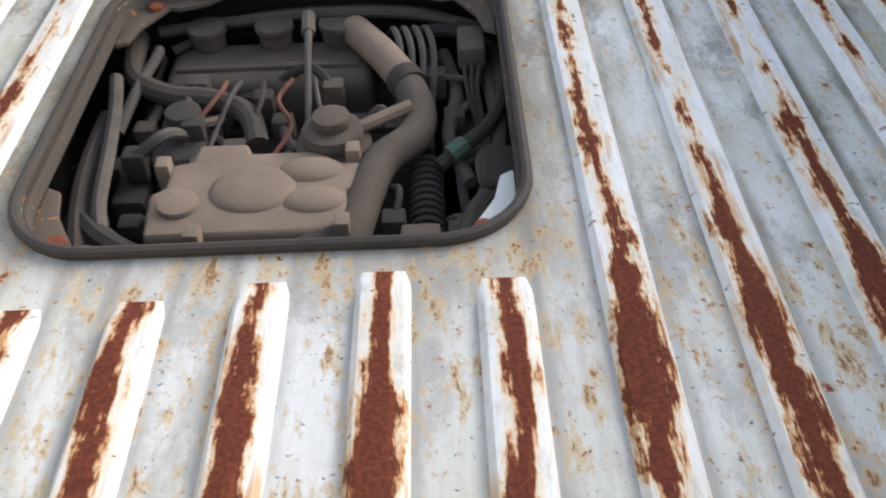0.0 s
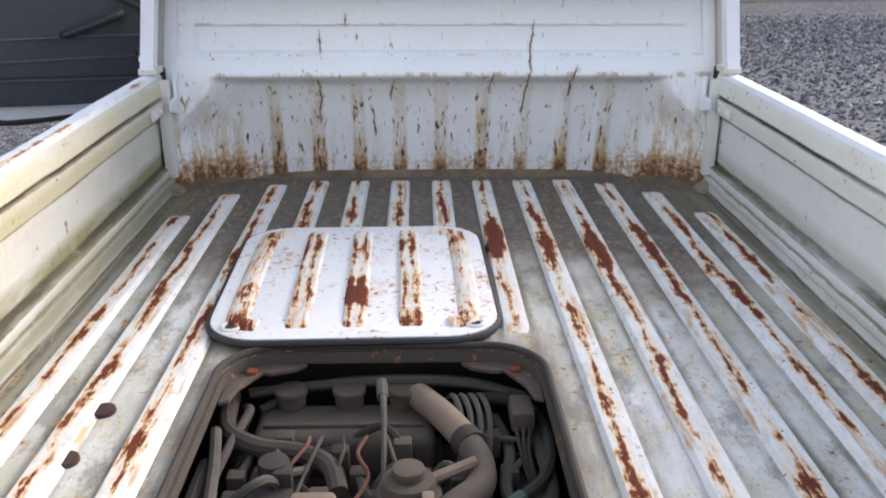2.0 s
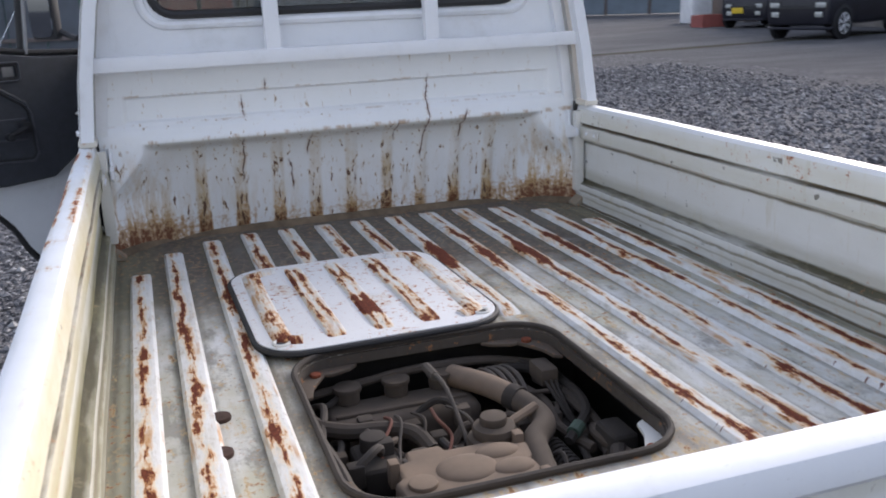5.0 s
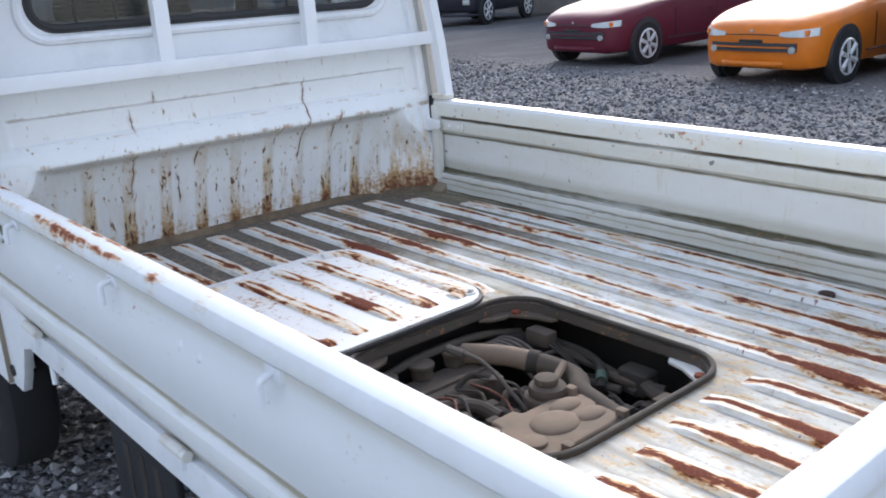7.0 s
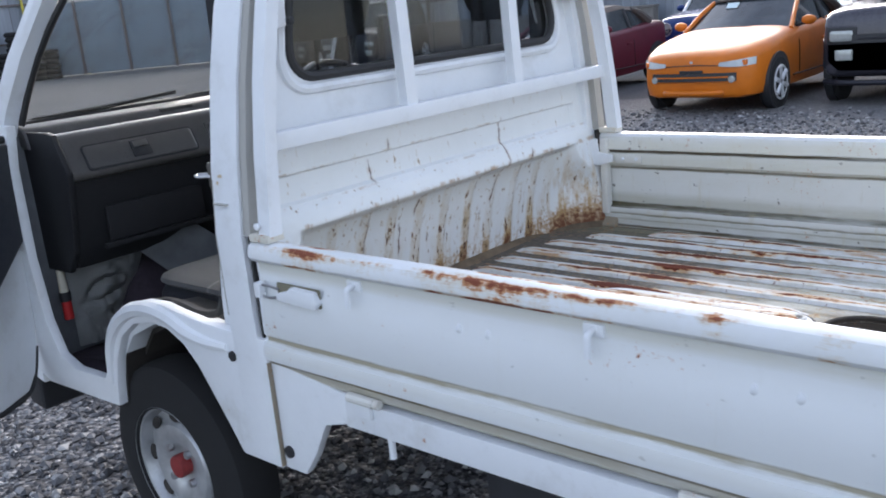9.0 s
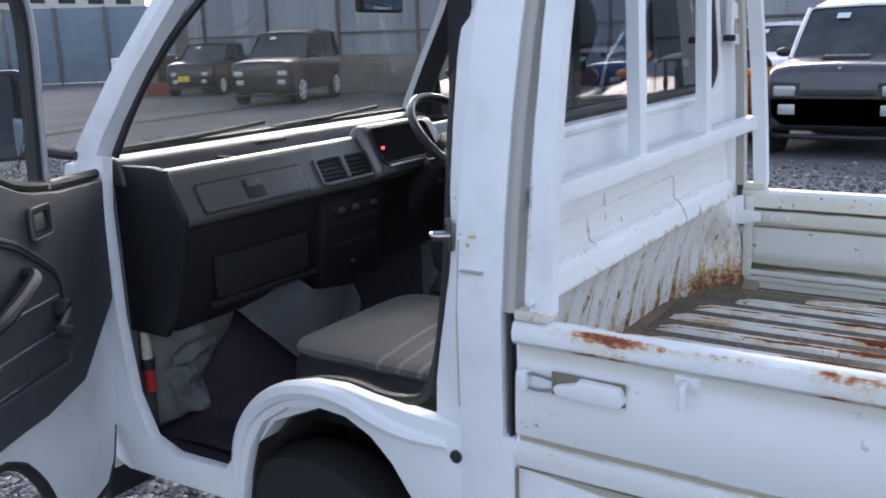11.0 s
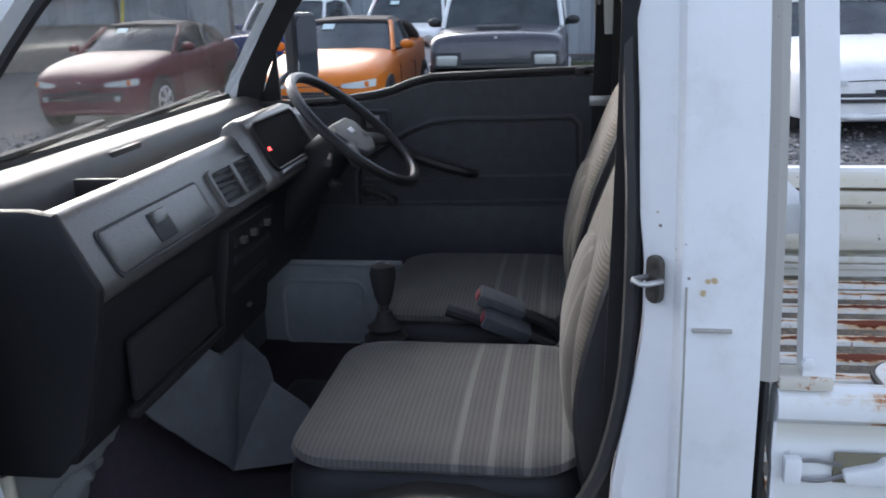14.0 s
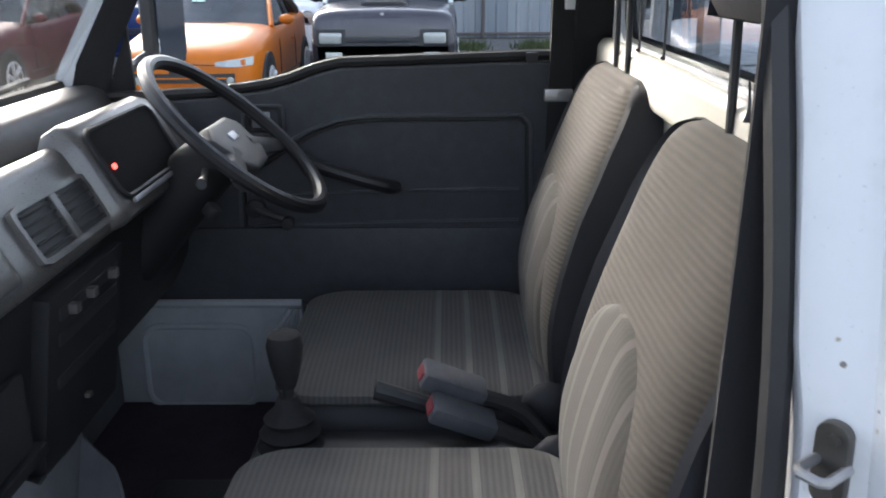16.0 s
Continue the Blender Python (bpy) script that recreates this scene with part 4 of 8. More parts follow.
def grid(nx, ny, fn):
    bm = bmesh.new()
    vs = [[bm.verts.new(fn(i / nx, j / ny)) for i in range(nx + 1)] for j in range(ny + 1)]
    for j in range(ny):
        for i in range(nx):
            bm.faces.new((vs[j][i], vs[j][i + 1], vs[j + 1][i + 1], vs[j + 1][i]))
    return bm


def step(a, b, x):
    t = min(1, max(0, (x - a) / (b - a)))
    return t * t * (3 - 2 * t)


# ---- ground ----
def make_ground():
    rng = np.random.default_rng(3)
    bm = grid(60, 60, lambda u, v: (400 * (abs(2 * u - 1) ** 3) * (1 if u > 0.5 else -1), 400 * (abs(2 * v - 1) ** 3) * (1 if v > 0.5 else -1), 0))
    g = new("ground", finish(bm, M_gravel, "ground"))
    tagged(g, "grey gravel yard running into worn asphalt", "ground", kind="structure")
    # loose stones lying on the sheet
    base = np.array([(1, 0, 0), (-1, 0, 0), (0, 1, 0), (0, -1, 0), (0, 0, 1), (0, 0, -1)], float)
    tri = np.array([(0, 2, 4), (2, 1, 4), (1, 3, 4), (3, 0, 4), (2, 0, 5), (1, 2, 5), (3, 1, 5), (0, 3, 5)])
    n_near, n_far = 32000, 48000
    xs = np.concatenate([rng.uniform(-2.6, 0.7, n_near), rng.uniform(0.6, 8.0, n_far)])
    ys = np.concatenate([rng.uniform(-3.0, 4.0, n_near), rng.uniform(-3.0, 11.0, n_far)])
    # thin the stones out towards the edges of the strewn part
    rim = np.minimum(np.minimum(xs + 2.6, 8.0 - xs), np.minimum(ys + 3.0, 11.0 - ys))
    keep = rng.uniform(0, 1, len(xs)) < np.clip(rim / 1.6, 0, 1)
    n_near = int(keep[:n_near].sum())
    xs, ys = xs[keep], ys[keep]
    n = len(xs)
    size = rng.gamma(4, 0.0022, n) + 0.004
    size = np.clip(size, 0.004, 0.026)
    size[n_near:] *= 1.35
    jit = base[None] * rng.uniform(0.65, 1.25, (n, 6, 1)) + rng.normal(0, 0.12, (n, 6, 3))
    ang = rng.uniform(0, 6.28, n)
    c, s = np.cos(ang), np.sin(ang)
    vx = (jit[:, :, 0] * c[:, None] - jit[:, :, 1] * s[:, None]) * size[:, None]
    vy = (jit[:, :, 0] * s[:, None] + jit[:, :, 1] * c[:, None]) * size[:, None]
    vz = jit[:, :, 2] * size[:, None] * 0.65
    verts = np.stack([vx + xs[:, None], vy + ys[:, None], vz + size[:, None] * 0.25], -1).reshape(-1, 3)
    faces = (tri[None] + (np.arange(n) * 6)[:, None, None]).reshape(-1, 3)
    me = bpy.data.meshes.new("gravel_stones")
    me.from_pydata(verts.tolist(), [], faces.tolist())
    m, nt, b = nodes_of("loose_gravel_stone")
    geo = nt.nodes.new("ShaderNodeNewGeometry")
    col = ramp(nt, geo.outputs["Random Per Island"], [(0.0, (0.05, 0.051, 0.057)), (0.45, (0.135, 0.137, 0.147)), (0.8, (0.29, 0.29, 0.295)), (1.0, (0.50, 0.50, 0.49))])
    link(nt, mix(nt, calc(nt, "MULTIPLY", noise_tex(nt, coords(nt), 160, 3), 0.35), col, (0.12, 0.115, 0.11)), b.inputs["Base Color"])
    b.inputs["Roughness"].default_value = 0.95
    b.inputs["Specular IOR Level"].default_value = 0.1
    me.materials.append(m)
    tagged(new("gravel_stones", me), "loose crushed grey gravel lying on the yard", "gravel", kind="stuff")


make_ground()

# ---- the truck ----
FLOOR = 0.66
XO = [(-1, 0.70), (0.96, 0.70), (1.10, 0.685), (1.27, 0.655), (1.40, 0.622), (1.54, 0.577), (1.62, 0.545), (1.68, 0.505), (1.72, 0.43), (1.75, 0.30)]


def xo(z):
    """Half width of the cab at a height."""
    return float(np.interp(z, [p[0] for p in XO], [p[1] for p in XO]))


truck = thing("kei_truck", "small white pickup truck with rusty bed and open passenger door", "truck")


def rib_bm(y0, y1, w=0.0245, h=0.009):
    """A pressed rib: flat crown, sloping flanks, ends that run out over a few centimetres."""
    rings = []
    ys = [y0, y0 + 0.008, y0 + 0.016, y0 + 0.026, y0 + 0.036] + list(np.linspace(y0 + 0.06, y1 - 0.06, 12)) + [y1 - 0.036, y1 - 0.026, y1 - 0.016, y1 - 0.008, y1]
    for y in ys:
        run = min(y - y0, y1 - y)
        hh = h * step(-0.004, 0.045, run)
        hw = w * (0.84 + 0.16 * min(1.0, run / 0.018))
        rings.append([(-hw, y, -0.001), (-hw * 0.90, y, hh * 0.35), (-hw * 0.74, y, hh * 0.92), (-hw * 0.55, y, hh), (hw * 0.55, y, hh), (hw * 0.74, y, hh * 0.92), (hw * 0.90, y, hh * 0.35), (hw, y, -0.001)])
    return loft(rings)



RIB_X = [-0.594] + [0.1025 * k for k in range(-5, 6)] + [0.594]
HOLE = (-0.350, 0.130, -1.372, -0.852)


def make_bed():
    """Load floor with its hatch, ribs, headboard and three gates."""
    out = [(-0.665, -1.83), (0.665, -1.83), (0.665, 0.02), (0.645, 0.02), (0.50, 0.178), (-0.50, 0.178), (-0.645, 0.02), (-0.665, 0.02)]
    hole = rrect(HOLE[0], HOLE[1], HOLE[2], HOLE[3], 0.085, 8)
    c = ((HOLE[0] + HOLE[1]) / 2, (HOLE[2] + HOLE[3]) / 2)
    floor = part("bed_floor", holed(out, hole, c, "z", FLOOR - 0.012, FLOOR, 160), M_floor, truck, "worn white load floor, brown dirt near the cab")
    for x in RIB_X:
        edge = abs(x) > 0.55
        inner = -0.36 < x < 0.15
        front = -0.17 if edge else (-0.005 if abs(x) > 0.45 else 0.075 if abs(x) > 0.35 else 0.108)
        spans = [(-0.795, front), (-1.80, -1.395 - random.uniform(0, 0.05))] if inner else [(-1.80, front)]
        for k, (a, b) in enumerate(spans):
            bad = inner and k == 1
            r = part("floor_rib", rib_bm(a, b), M_rib_bad if bad else M_rib_right if 0.0 < x < 0.45 else M_rib, floor)
            r.location = (x, 0, FLOOR)
    # raised lip and perished seal round the hatch
    lip_o = rrect(HOLE[0] - 0.008, HOLE[1] + 0.008, HOLE[2] - 0.008, HOLE[3] + 0.008, 0.092, 8)
    part("hatch_lip", holed(lip_o, hole, c, "z", FLOOR - 0.016, FLOOR + 0.004, 120), M_lip, floor, "grimy pressed lip of the engine hatch")
    seal = [(x, y, FLOOR + 0.006) for x, y in rrect(HOLE[0] - 0.004, HOLE[1] + 0.004, HOLE[2] - 0.004, HOLE[3] + 0.004, 0.088, 8)]
    part("hatch_seal", tube(seal, 0.0058, 8, smooth=False, ring=True), M_seal, floor, "perished grey rubber seal")
    flange_in = rrect(HOLE[0] + 0.004, HOLE[1] - 0.004, HOLE[2] + 0.004, HOLE[3] - 0.004, 0.082, 8)
    part("hatch_flange", holed(rrect(HOLE[0], HOLE[1], HOLE[2], HOLE[3], 0.085, 8), flange_in, c, "z", FLOOR - 0.020, FLOOR - 0.001, 120), M_lip, floor, "grimy steel flange inside the hatch")
    # two drain holes with rusty plugs
    for x, y in ((-0.486, -1.032), (-0.494, -1.150), (0.591, -0.976), (0.555, -1.33)):
        part("drain_plug", disc((x, y, FLOOR + 0.003), "z", 0.017, 0.008, 16, 0.002), M_plug, floor, "rusty floor plug")
    # headboard
    def face(u, v):
        x, z = -0.665 + 1.33 * u, FLOOR + 0.475 * v
        a = abs(x)
        base = float(np.interp(z, [0.66, 0.86, 0.92, 0.935, 0.958, 0.972, 0.984, 1.06, 1.135], [0.008, 0.036, 0.046, 0.047, 0.050, 0.055, 0.066, 0.074, 0.077]))
        # hollow that swells under the cab towards the floor, with rounded upper corners
        fall = max(0.0, (0.938 - z) / 0.278)
        deep = 0.152 * math.sqrt(fall) * step(-0.02, 0.10, fall)
        reach = 0.652 - 0.10 * step(0.78, 0.93, z)
        slant = max(0.0, reach - a) * 1.02
        hollow = deep * slant / (deep ** 3 + slant ** 3) ** (1 / 3) if deep > 0 and slant > 0 else 0.0
        bead = 0.007 * (0.5 + 0.5 * math.cos(2 * math.pi * x / 0.1035)) ** 4 * step(0.46, 0.44, a) * step(0.938, 0.90, z) * step(FLOOR + 0.005, 0.70, z)
        lip = 0.003 * step(0.915, 0.938, z) * step(0.965, 0.942, z) * step(0.57, 0.54, a)
        panel = 0.012 * step(0.588, 0.578, a) * step(0.988, 0.995, z) * step(1.056, 1.049, z)
        return (x, base + max(0.0, hollow) - bead - lip + panel, z)
    hb = part("headboard", grid(300, 150, face), M_head, truck, "white pressed headboard streaked with rust")
    # angle where floor and headboard meet
    foot = [(-0.648, 0.004), (-0.60, 0.058), (-0.55, 0.108), (-0.50, 0.146), (-0.46, 0.153), (0.46, 0.153), (0.50, 0.146), (0.55, 0.108), (0.60, 0.058), (0.648, 0.004)]
    part("headboard_foot", loft([[(x, y - 0.016, FLOOR - 0.002), (x, y - 0.010, FLOOR + 0.007), (x, y + 0.002, FLOOR + 0.016), (x, y + 0.012, FLOOR + 0.018), (x, y + 0.012, FLOOR - 0.002)] for x, y in foot]), M_seam2, hb, "grimy brown seam along the floor")
    for s in (-1, 1):
        m = Matrix.Diagonal((s, 1, 1, 1))
        part("corner_gusset", moved(prism([(0.625, FLOOR), (0.668, FLOOR), (0.668, 0.705), (0.652, 0.69), (0.625, 0.668)], "y", -0.03, 0.016, 0.004), m), M_seam, hb, "rust-stained corner gusset")
        # folded steel edge with its latch tongue and stay plate beside the gate
        part("corner_edge", moved(box(0.640, 0.668, -0.002, 0.020, 0.70, 0.935, 0.004), m), M_tab, hb, "rust-stained folded corner edge")
        lug = part("latch_lug", moved(prism([(-0.030, 0.868), (0.02, 0.855), (0.062, 0.858), (0.066, 0.905), (0.040, 0.935), (0.022, 0.938), (0.018, 0.895), (-0.030, 0.890)], "x", 0.627, 0.636, 0.003), m), M_white_worn, hb, "white bolted latch lug")
        for y, z in ((0.050, 0.872), (0.050, 0.905)):
            part("lug_bolt", moved(disc((0.625, y, z), "x", 0.006, 0.008, 6, 0.001), m), M_tab, lug)
        part("stay_plate", moved(box(0.648, 0.6545, -0.118, -0.030, 0.862, 0.888, 0.003), m), M_tab, hb, "worn stay plate on the gate")
        for y in (-0.10, -0.055):
            part("plate_rivet", moved(ball((0.6475, y, 0.875), 0.004, 0.006, 0.006, 1), m), M_white_worn, hb)


def gate_profile(s):
    pts = [(0.650, 0.652), (0.650, 0.697), (0.657, 0.703), (0.658, 0.722), (0.676, 0.729), (0.676, 0.842), (0.672, 0.847), (0.656, 0.857), (0.655, 0.892), (0.664, 0.895), (0.664, 0.898), (0.657, 0.901), (0.659, 0.922),
           (0.662, 0.941), (0.668, 0.950), (0.690, 0.952), (0.701, 0.946), (0.706, 0.933), (0.705, 0.920), (0.698, 0.912), (0.688, 0.909), (0.687, 0.868), (0.694, 0.850), (0.696, 0.756),
           (0.690, 0.746), (0.692, 0.738), (0.704, 0.733), (0.707, 0.718), (0.703, 0.700), (0.694, 0.693), (0.688, 0.684), (0.686, 0.670)]
    return [(s * x, z) for x, z in pts]


def make_side_gate(s, label):
    g = new("side_gate")
    g.parent = truck
    g["label"] = label
    y0, y1 = -1.835, 0.028
    prof = gate_profile(s)
    cut_in, n = 18, len(prof)
    def strip(a, b, mat, name, lab=""):
        # one continuous sheet of the profile, with thickness from its own fold
        rings = [[(x, y, z) for x, z in prof[a:b + 1]] for y in np.linspace(y0, y1, 40)]
        rr = random.Random(a)
        for k, r in enumerate(rings):
            w = 0.0007 * math.sin(k * 0.45) + rr.uniform(-0.0002, 0.0002)
            rings[k] = [(x + s * w, y, z + w * 0.5) for x, y, z in r]
        part(name, loft(rings, closed=False), mat, g, lab)
    strip(0, 3, M_mould, "lower_ledge", "grimy lower ledge")
    strip(3, 13, M_gate_in, "inner_panel", "stained inner panel")
    strip(13, 20, M_rail, "top_rail", "rolled top rail, chipped and rust-stained")
    strip(20, n - 1, M_gate_out, "outer_panel", "white pressed outer panel")
    for yy in (y0, y1):
        part("end_cap", prism(prof, "y", yy - 0.002, yy + 0.002), M_white, g)
    part("bottom_edge", box(min(s * 0.655, s * 0.686), max(s * 0.655, s * 0.686), y0, y1, 0.667, 0.672, 0.001), M_mould, g)
    # rope hooks
    for y in (-0.255, -0.76, -1.26, -1.70):
        hook = joined(tube([(s * 0.690, y, 0.898), (s * 0.708, y, 0.892), (s * 0.711, y, 0.88), (s * 0.711, y, 0.858)], 0.0055, 8),
                      box(s * 0.689 - 0.004, s * 0.689 + 0.004, y - 0.018, y + 0.018, 0.885, 0.905, 0.002))
        part("rope_hook", hook, M_white, g)
    for y in (-0.50, -0.56, -1.0, -1.06):
        part("stop_pip", ball((s * 0.692, y, 0.853), 0.006, 0.007, 0.010, 1), M_white, g)
    # hinges along the bottom
    for y in (-0.245, -0.93, -1.60):
        h = part("hinge", tube([(s * 0.698, y - 0.035, 0.668), (s * 0.698, y + 0.035, 0.668)], 0.010, 10, smooth=False), M_tab, g, "rusty gate hinge")
        part("hinge_leaf", box(s * 0.694 - 0.005, s * 0.694 + 0.005, y - 0.02, y + 0.028, 0.630, 0.672, 0.003), M_white, h)
        part("hinge_pin", tube([(s * 0.698, y - 0.048, 0.668), (s * 0.698, y - 0.036, 0.668)], 0.0095, 10, smooth=False), M_tab, h)
    # latch handle at the cab end, over a dark plate that paints its shade and grime
    part("latch_shade_plate", box(*sorted((s * 0.6935, s * 0.6985)), -0.163, -0.038, 0.837, 0.8755, 0.002), M_latch_shade, g, "dark plate painting the shade and grime round the latch")
    lt = part("latch_handle", prism([(-0.165, 0.850), (-0.158, 0.838), (-0.05, 0.842), (-0.046, 0.856), (-0.085, 0.866), (-0.09, 0.874), (-0.158, 0.872)], "x", s * 0.692 if s > 0 else -0.712, s * 0.712 if s > 0 else -0.692, 0.004), M_white, g, "white pressed latch handle")
    part("latch_wire", tube([(s * 0.70, -0.05, 0.848), (s * 0.704, -0.02, 0.842), (s * 0.704, 0.006, 0.846), (s * 0.704, 0.010, 0.862), (s * 0.704, -0.01, 0.868), (s * 0.70, -0.045, 0.862)], 0.003, 6), M_steel, lt, "steel latch wire")
    part("latch_catch", box(s * 0.705 - 0.008, s * 0.705 + 0.008, 0.0, 0.020, 0.840, 0.872, 0.004), M_white_worn, lt)
    return g


make_bed()
make_side_gate(-1, "white fold-down side gate with rust-stained top rail")
make_side_gate(1, "white fold-down side gate, stained inside")


def make_tailgate():
    g = new("tailgate")
    g.parent = truck
    g["label"] = "white fold-down tailgate with rolled top rail"
    prof = [(-(x - 0.660) * 1.0 - 1.83, z) for x, z in gate_profile(1)]
    def strip(a, b, mat, name):
        rings = [[(x, y, z) for y, z in prof[a:b + 1]] for x in np.linspace(-0.668, 0.668, 30)]
        part(name, loft(rings, closed=False), mat, g)
    strip(0, 3, M_mould, "lower_ledge")
    strip(3, 13, M_gate_in, "inner_panel")
    strip(13, 20, M_white_worn, "top_rail")
    strip(20, len(prof) - 1, M_gate_out, "outer_panel")
    for x in (-0.668, 0.668):
        part("end_cap", prism(prof, "x", x - 0.002, x + 0.002), M_white, g)
    for x in (-0.45, 0.45):
        part("hinge", tube([(x - 0.04, -1.868, 0.668), (x + 0.04, -1.868, 0.668)], 0.010, 10, smooth=False), M_white_worn, g)


make_tailgate()


def make_hatch_lid():
    """The engine cover, taken off and laid on the bed in front of its hole."""
    t = thing("engine_hatch_lid", "white rust-streaked steel engine hatch lid lying loose on the truck bed", "hatch lid", at=(-0.165, -0.583, FLOOR + 0.007), rz=1.2)
    o = rrect(-0.235, 0.235, -0.265, 0.268, 0.085, 8)
    sheet = part("lid_plate", prism(o, "z", 0.006, 0.014, 0.003), M_lid, t)
    part("lid_seal", tube([(x, y, 0.006) for x, y in rrect(-0.237, 0.237, -0.267, 0.270, 0.086, 8)], 0.0065, 8, smooth=False, ring=True), M_rubber, t, "black rubber edging")
    for k, x in enumerate((-0.185, -0.092, 0.0, 0.092, 0.185)):
        if k in (0, 4):
            s = -1 if k == 0 else 1
            line = [(s * 0.135, 0.232, 0.013), (s * 0.178, 0.215, 0.013), (s * 0.190, 0.17, 0.013), (s * 0.190, -0.17, 0.013), (s * 0.178, -0.21, 0.013), (s * 0.155, -0.218, 0.013)]
            r = part("lid_rib", warp(tube(line, 0.020, 8, per=5), lambda a, b, c: (a - s * 0.185, b, max(0, c - 0.013) * 0.35)), M_rib_bend, t, "rusted curved rib")
            r.location = (s * 0.185, 0, 0.0135)
        else:
            r = part("lid_rib", rib_bm(-0.228, 0.238, 0.021, 0.006), M_rib_lid, t, "rust-streaked rib")
            r.location = (x, 0, 0.014)
    for x in (-0.195, 0.195):
        part("bolt_hole", disc((x, -0.222, 0.0145), "z", 0.009, 0.003, 16), M_dark, t)
        part("bolt_hole_rim", tube([(x + 0.014 * math.cos(a), -0.222 + 0.014 * math.sin(a), 0.0145) for a in np.linspace(0, 2 * math.pi, 16, endpoint=False)], 0.004, 6, smooth=False, ring=True), M_tab, t, "rusted bolt-hole rim")


make_hatch_lid()


# ---- cab ----
def make_cab():
    # upper back wall with the rear window
    zs = [1.125, 1.27, 1.40, 1.54, 1.62, 1.68, 1.72, 1.742]
    right = [(xo(z) if z < 1.74 else 0.25, z) for z in zs]
    outer = [(-x, z) for x, z in reversed(right)] + right
    outer = [(x, z) for x, z in outer]
    outer = [p for p in [(-xo(1.125), 1.125), (xo(1.125), 1.125)] + right[1:] + [(-x, z) for x, z in reversed(right[1:])]]
    win = []
    for (x, z) in rrect(-0.512, 0.512, 1.247, 1.595, 0.075, 8):
        win.append((x * (1 - 0.125 * (z - 1.26) / 0.33) + 0.006, z))
    wc = (0.006, 1.42)
    back = part("cab_back", warp(holed(outer, win, wc, "y", 0.073, 0.096, 140), lambda x, y, z: (x, y + (z - 1.125) * 0.03, z)), M_white, truck, "white cab rear wall")
    def ring(d, y):
        return [(wc[0] + (x - wc[0]) * (1 + d / 0.45), y + (z - 1.125) * 0.03, wc[1] + (z - wc[1]) * (1 + d / 0.17)) for x, z in win]
    part("window_bead", tube(ring(0.020, 0.072), 0.012, 8, smooth=False, ring=True), M_white, back, "raised bead round the window")
    part("window_seal", tube(ring(-0.004, 0.074), 0.011, 8, smooth=False, ring=True), M_rubber, back, "black rubber window seal")
    pane = prism([(x * 0.995, z) for x, z in win], "y", 0.083, 0.087)
    g = part("rear_window", warp(pane, lambda x, y, z: (x, y + (z - 1.125) * 0.03, z)), M_glass_tinted, back, "dark-tinted rear window glass")
    # wall below the floor line
    part("lower_back", box(-0.665, 0.665, 0.180, 0.185, 0.45, 0.655, 0.0), M_white, back)
    # roof
    arc = [(-0.548, 1.655), (-0.530, 1.672), (-0.505, 1.69), (-0.43, 1.72), (-0.25, 1.742), (0, 1.748)]
    arc = arc + [(-x, z) for x, z in reversed(arc[:-1])]
    inner = [(x * 0.955, z - 0.028) for x, z in arc]
    rings = []
    for y, dz in ((0.045, -0.004), (0.10, 0.004), (0.30, 0.010), (0.55, 0.004), (0.83, -0.012)):
        rings.append([(x, y, z + dz) for x, z in arc] + [(x, y, z + dz) for x, z in reversed(inner)])
    part("roof", loft(rings), M_white, truck, "white painted steel roof")
    # both sides
    for s in (-1, 1):
        side = new("cab_side")
        side.parent = truck
        side["label"] = "white cab side with door pillars and wheel arch"
        def place(x, y, z):
            return (s * (x + xo(z) - 0.70), y, z)
        def near(pts):
            # the wheel arch stands a little back from the sill's front end
            return [(y - 0.072 * step(0.22, 0.62, y) * step(1.0, 0.80, y), z) for y, z in pts]
        # B-pillar, with rolled corner
        rings = []
        for z in (0.46, 0.60, 0.74, 0.80, 0.86, 0.92, 0.96, 0.98, 1.00, 1.02, 1.05, 1.08, 1.10, 1.12, 1.14, 1.20, 1.27, 1.40, 1.54, 1.62, 1.685):
            f = 0.188 + 0.014 * step(1.2, 1.6, z) + 0.028 * step(0.98, 0.76, z) - 0.008 * step(0.12, 0.02, abs(z - 1.05))
            r = [(0.70, 0.052), (0.701, 0.075), (0.701, 0.134), (0.698, 0.142), (0.690, 0.147), (0.683, 0.149), (0.676, 0.158), (0.668, f - 0.012), (0.655, f), (0.632, f), (0.632, 0.052)]
            rings.append([place(x, y, z) for x, y in r])
        part("rear_pillar", loft(rings), M_pillar if s < 0 else M_white, side, "white rear door pillar")
        part("drip_channel", loft([[place(x, y, z) for x, y in ((0.694, 0.030), (0.698, 0.040), (0.694, 0.052), (0.66, 0.052), (0.66, 0.030))] for z in (0.962, 1.12, 1.27, 1.40, 1.54, 1.66)]), M_channel, side, "grimy drip channel")
        part("gap_rubber", box(*sorted((s * 0.655, s * 0.692)), 0.0385, 0.0445, 0.46, 0.960, 0.002), M_rubber, side, "black rubber strip behind the cab")
        # thin dark strip paints the shadow line of the pressed dimple
        part("dimple_shadow_line", box(*sorted((s * 0.680, s * 0.7015)), 0.086, 0.130, 1.0215, 1.0250, 0.001), M_channel, side)
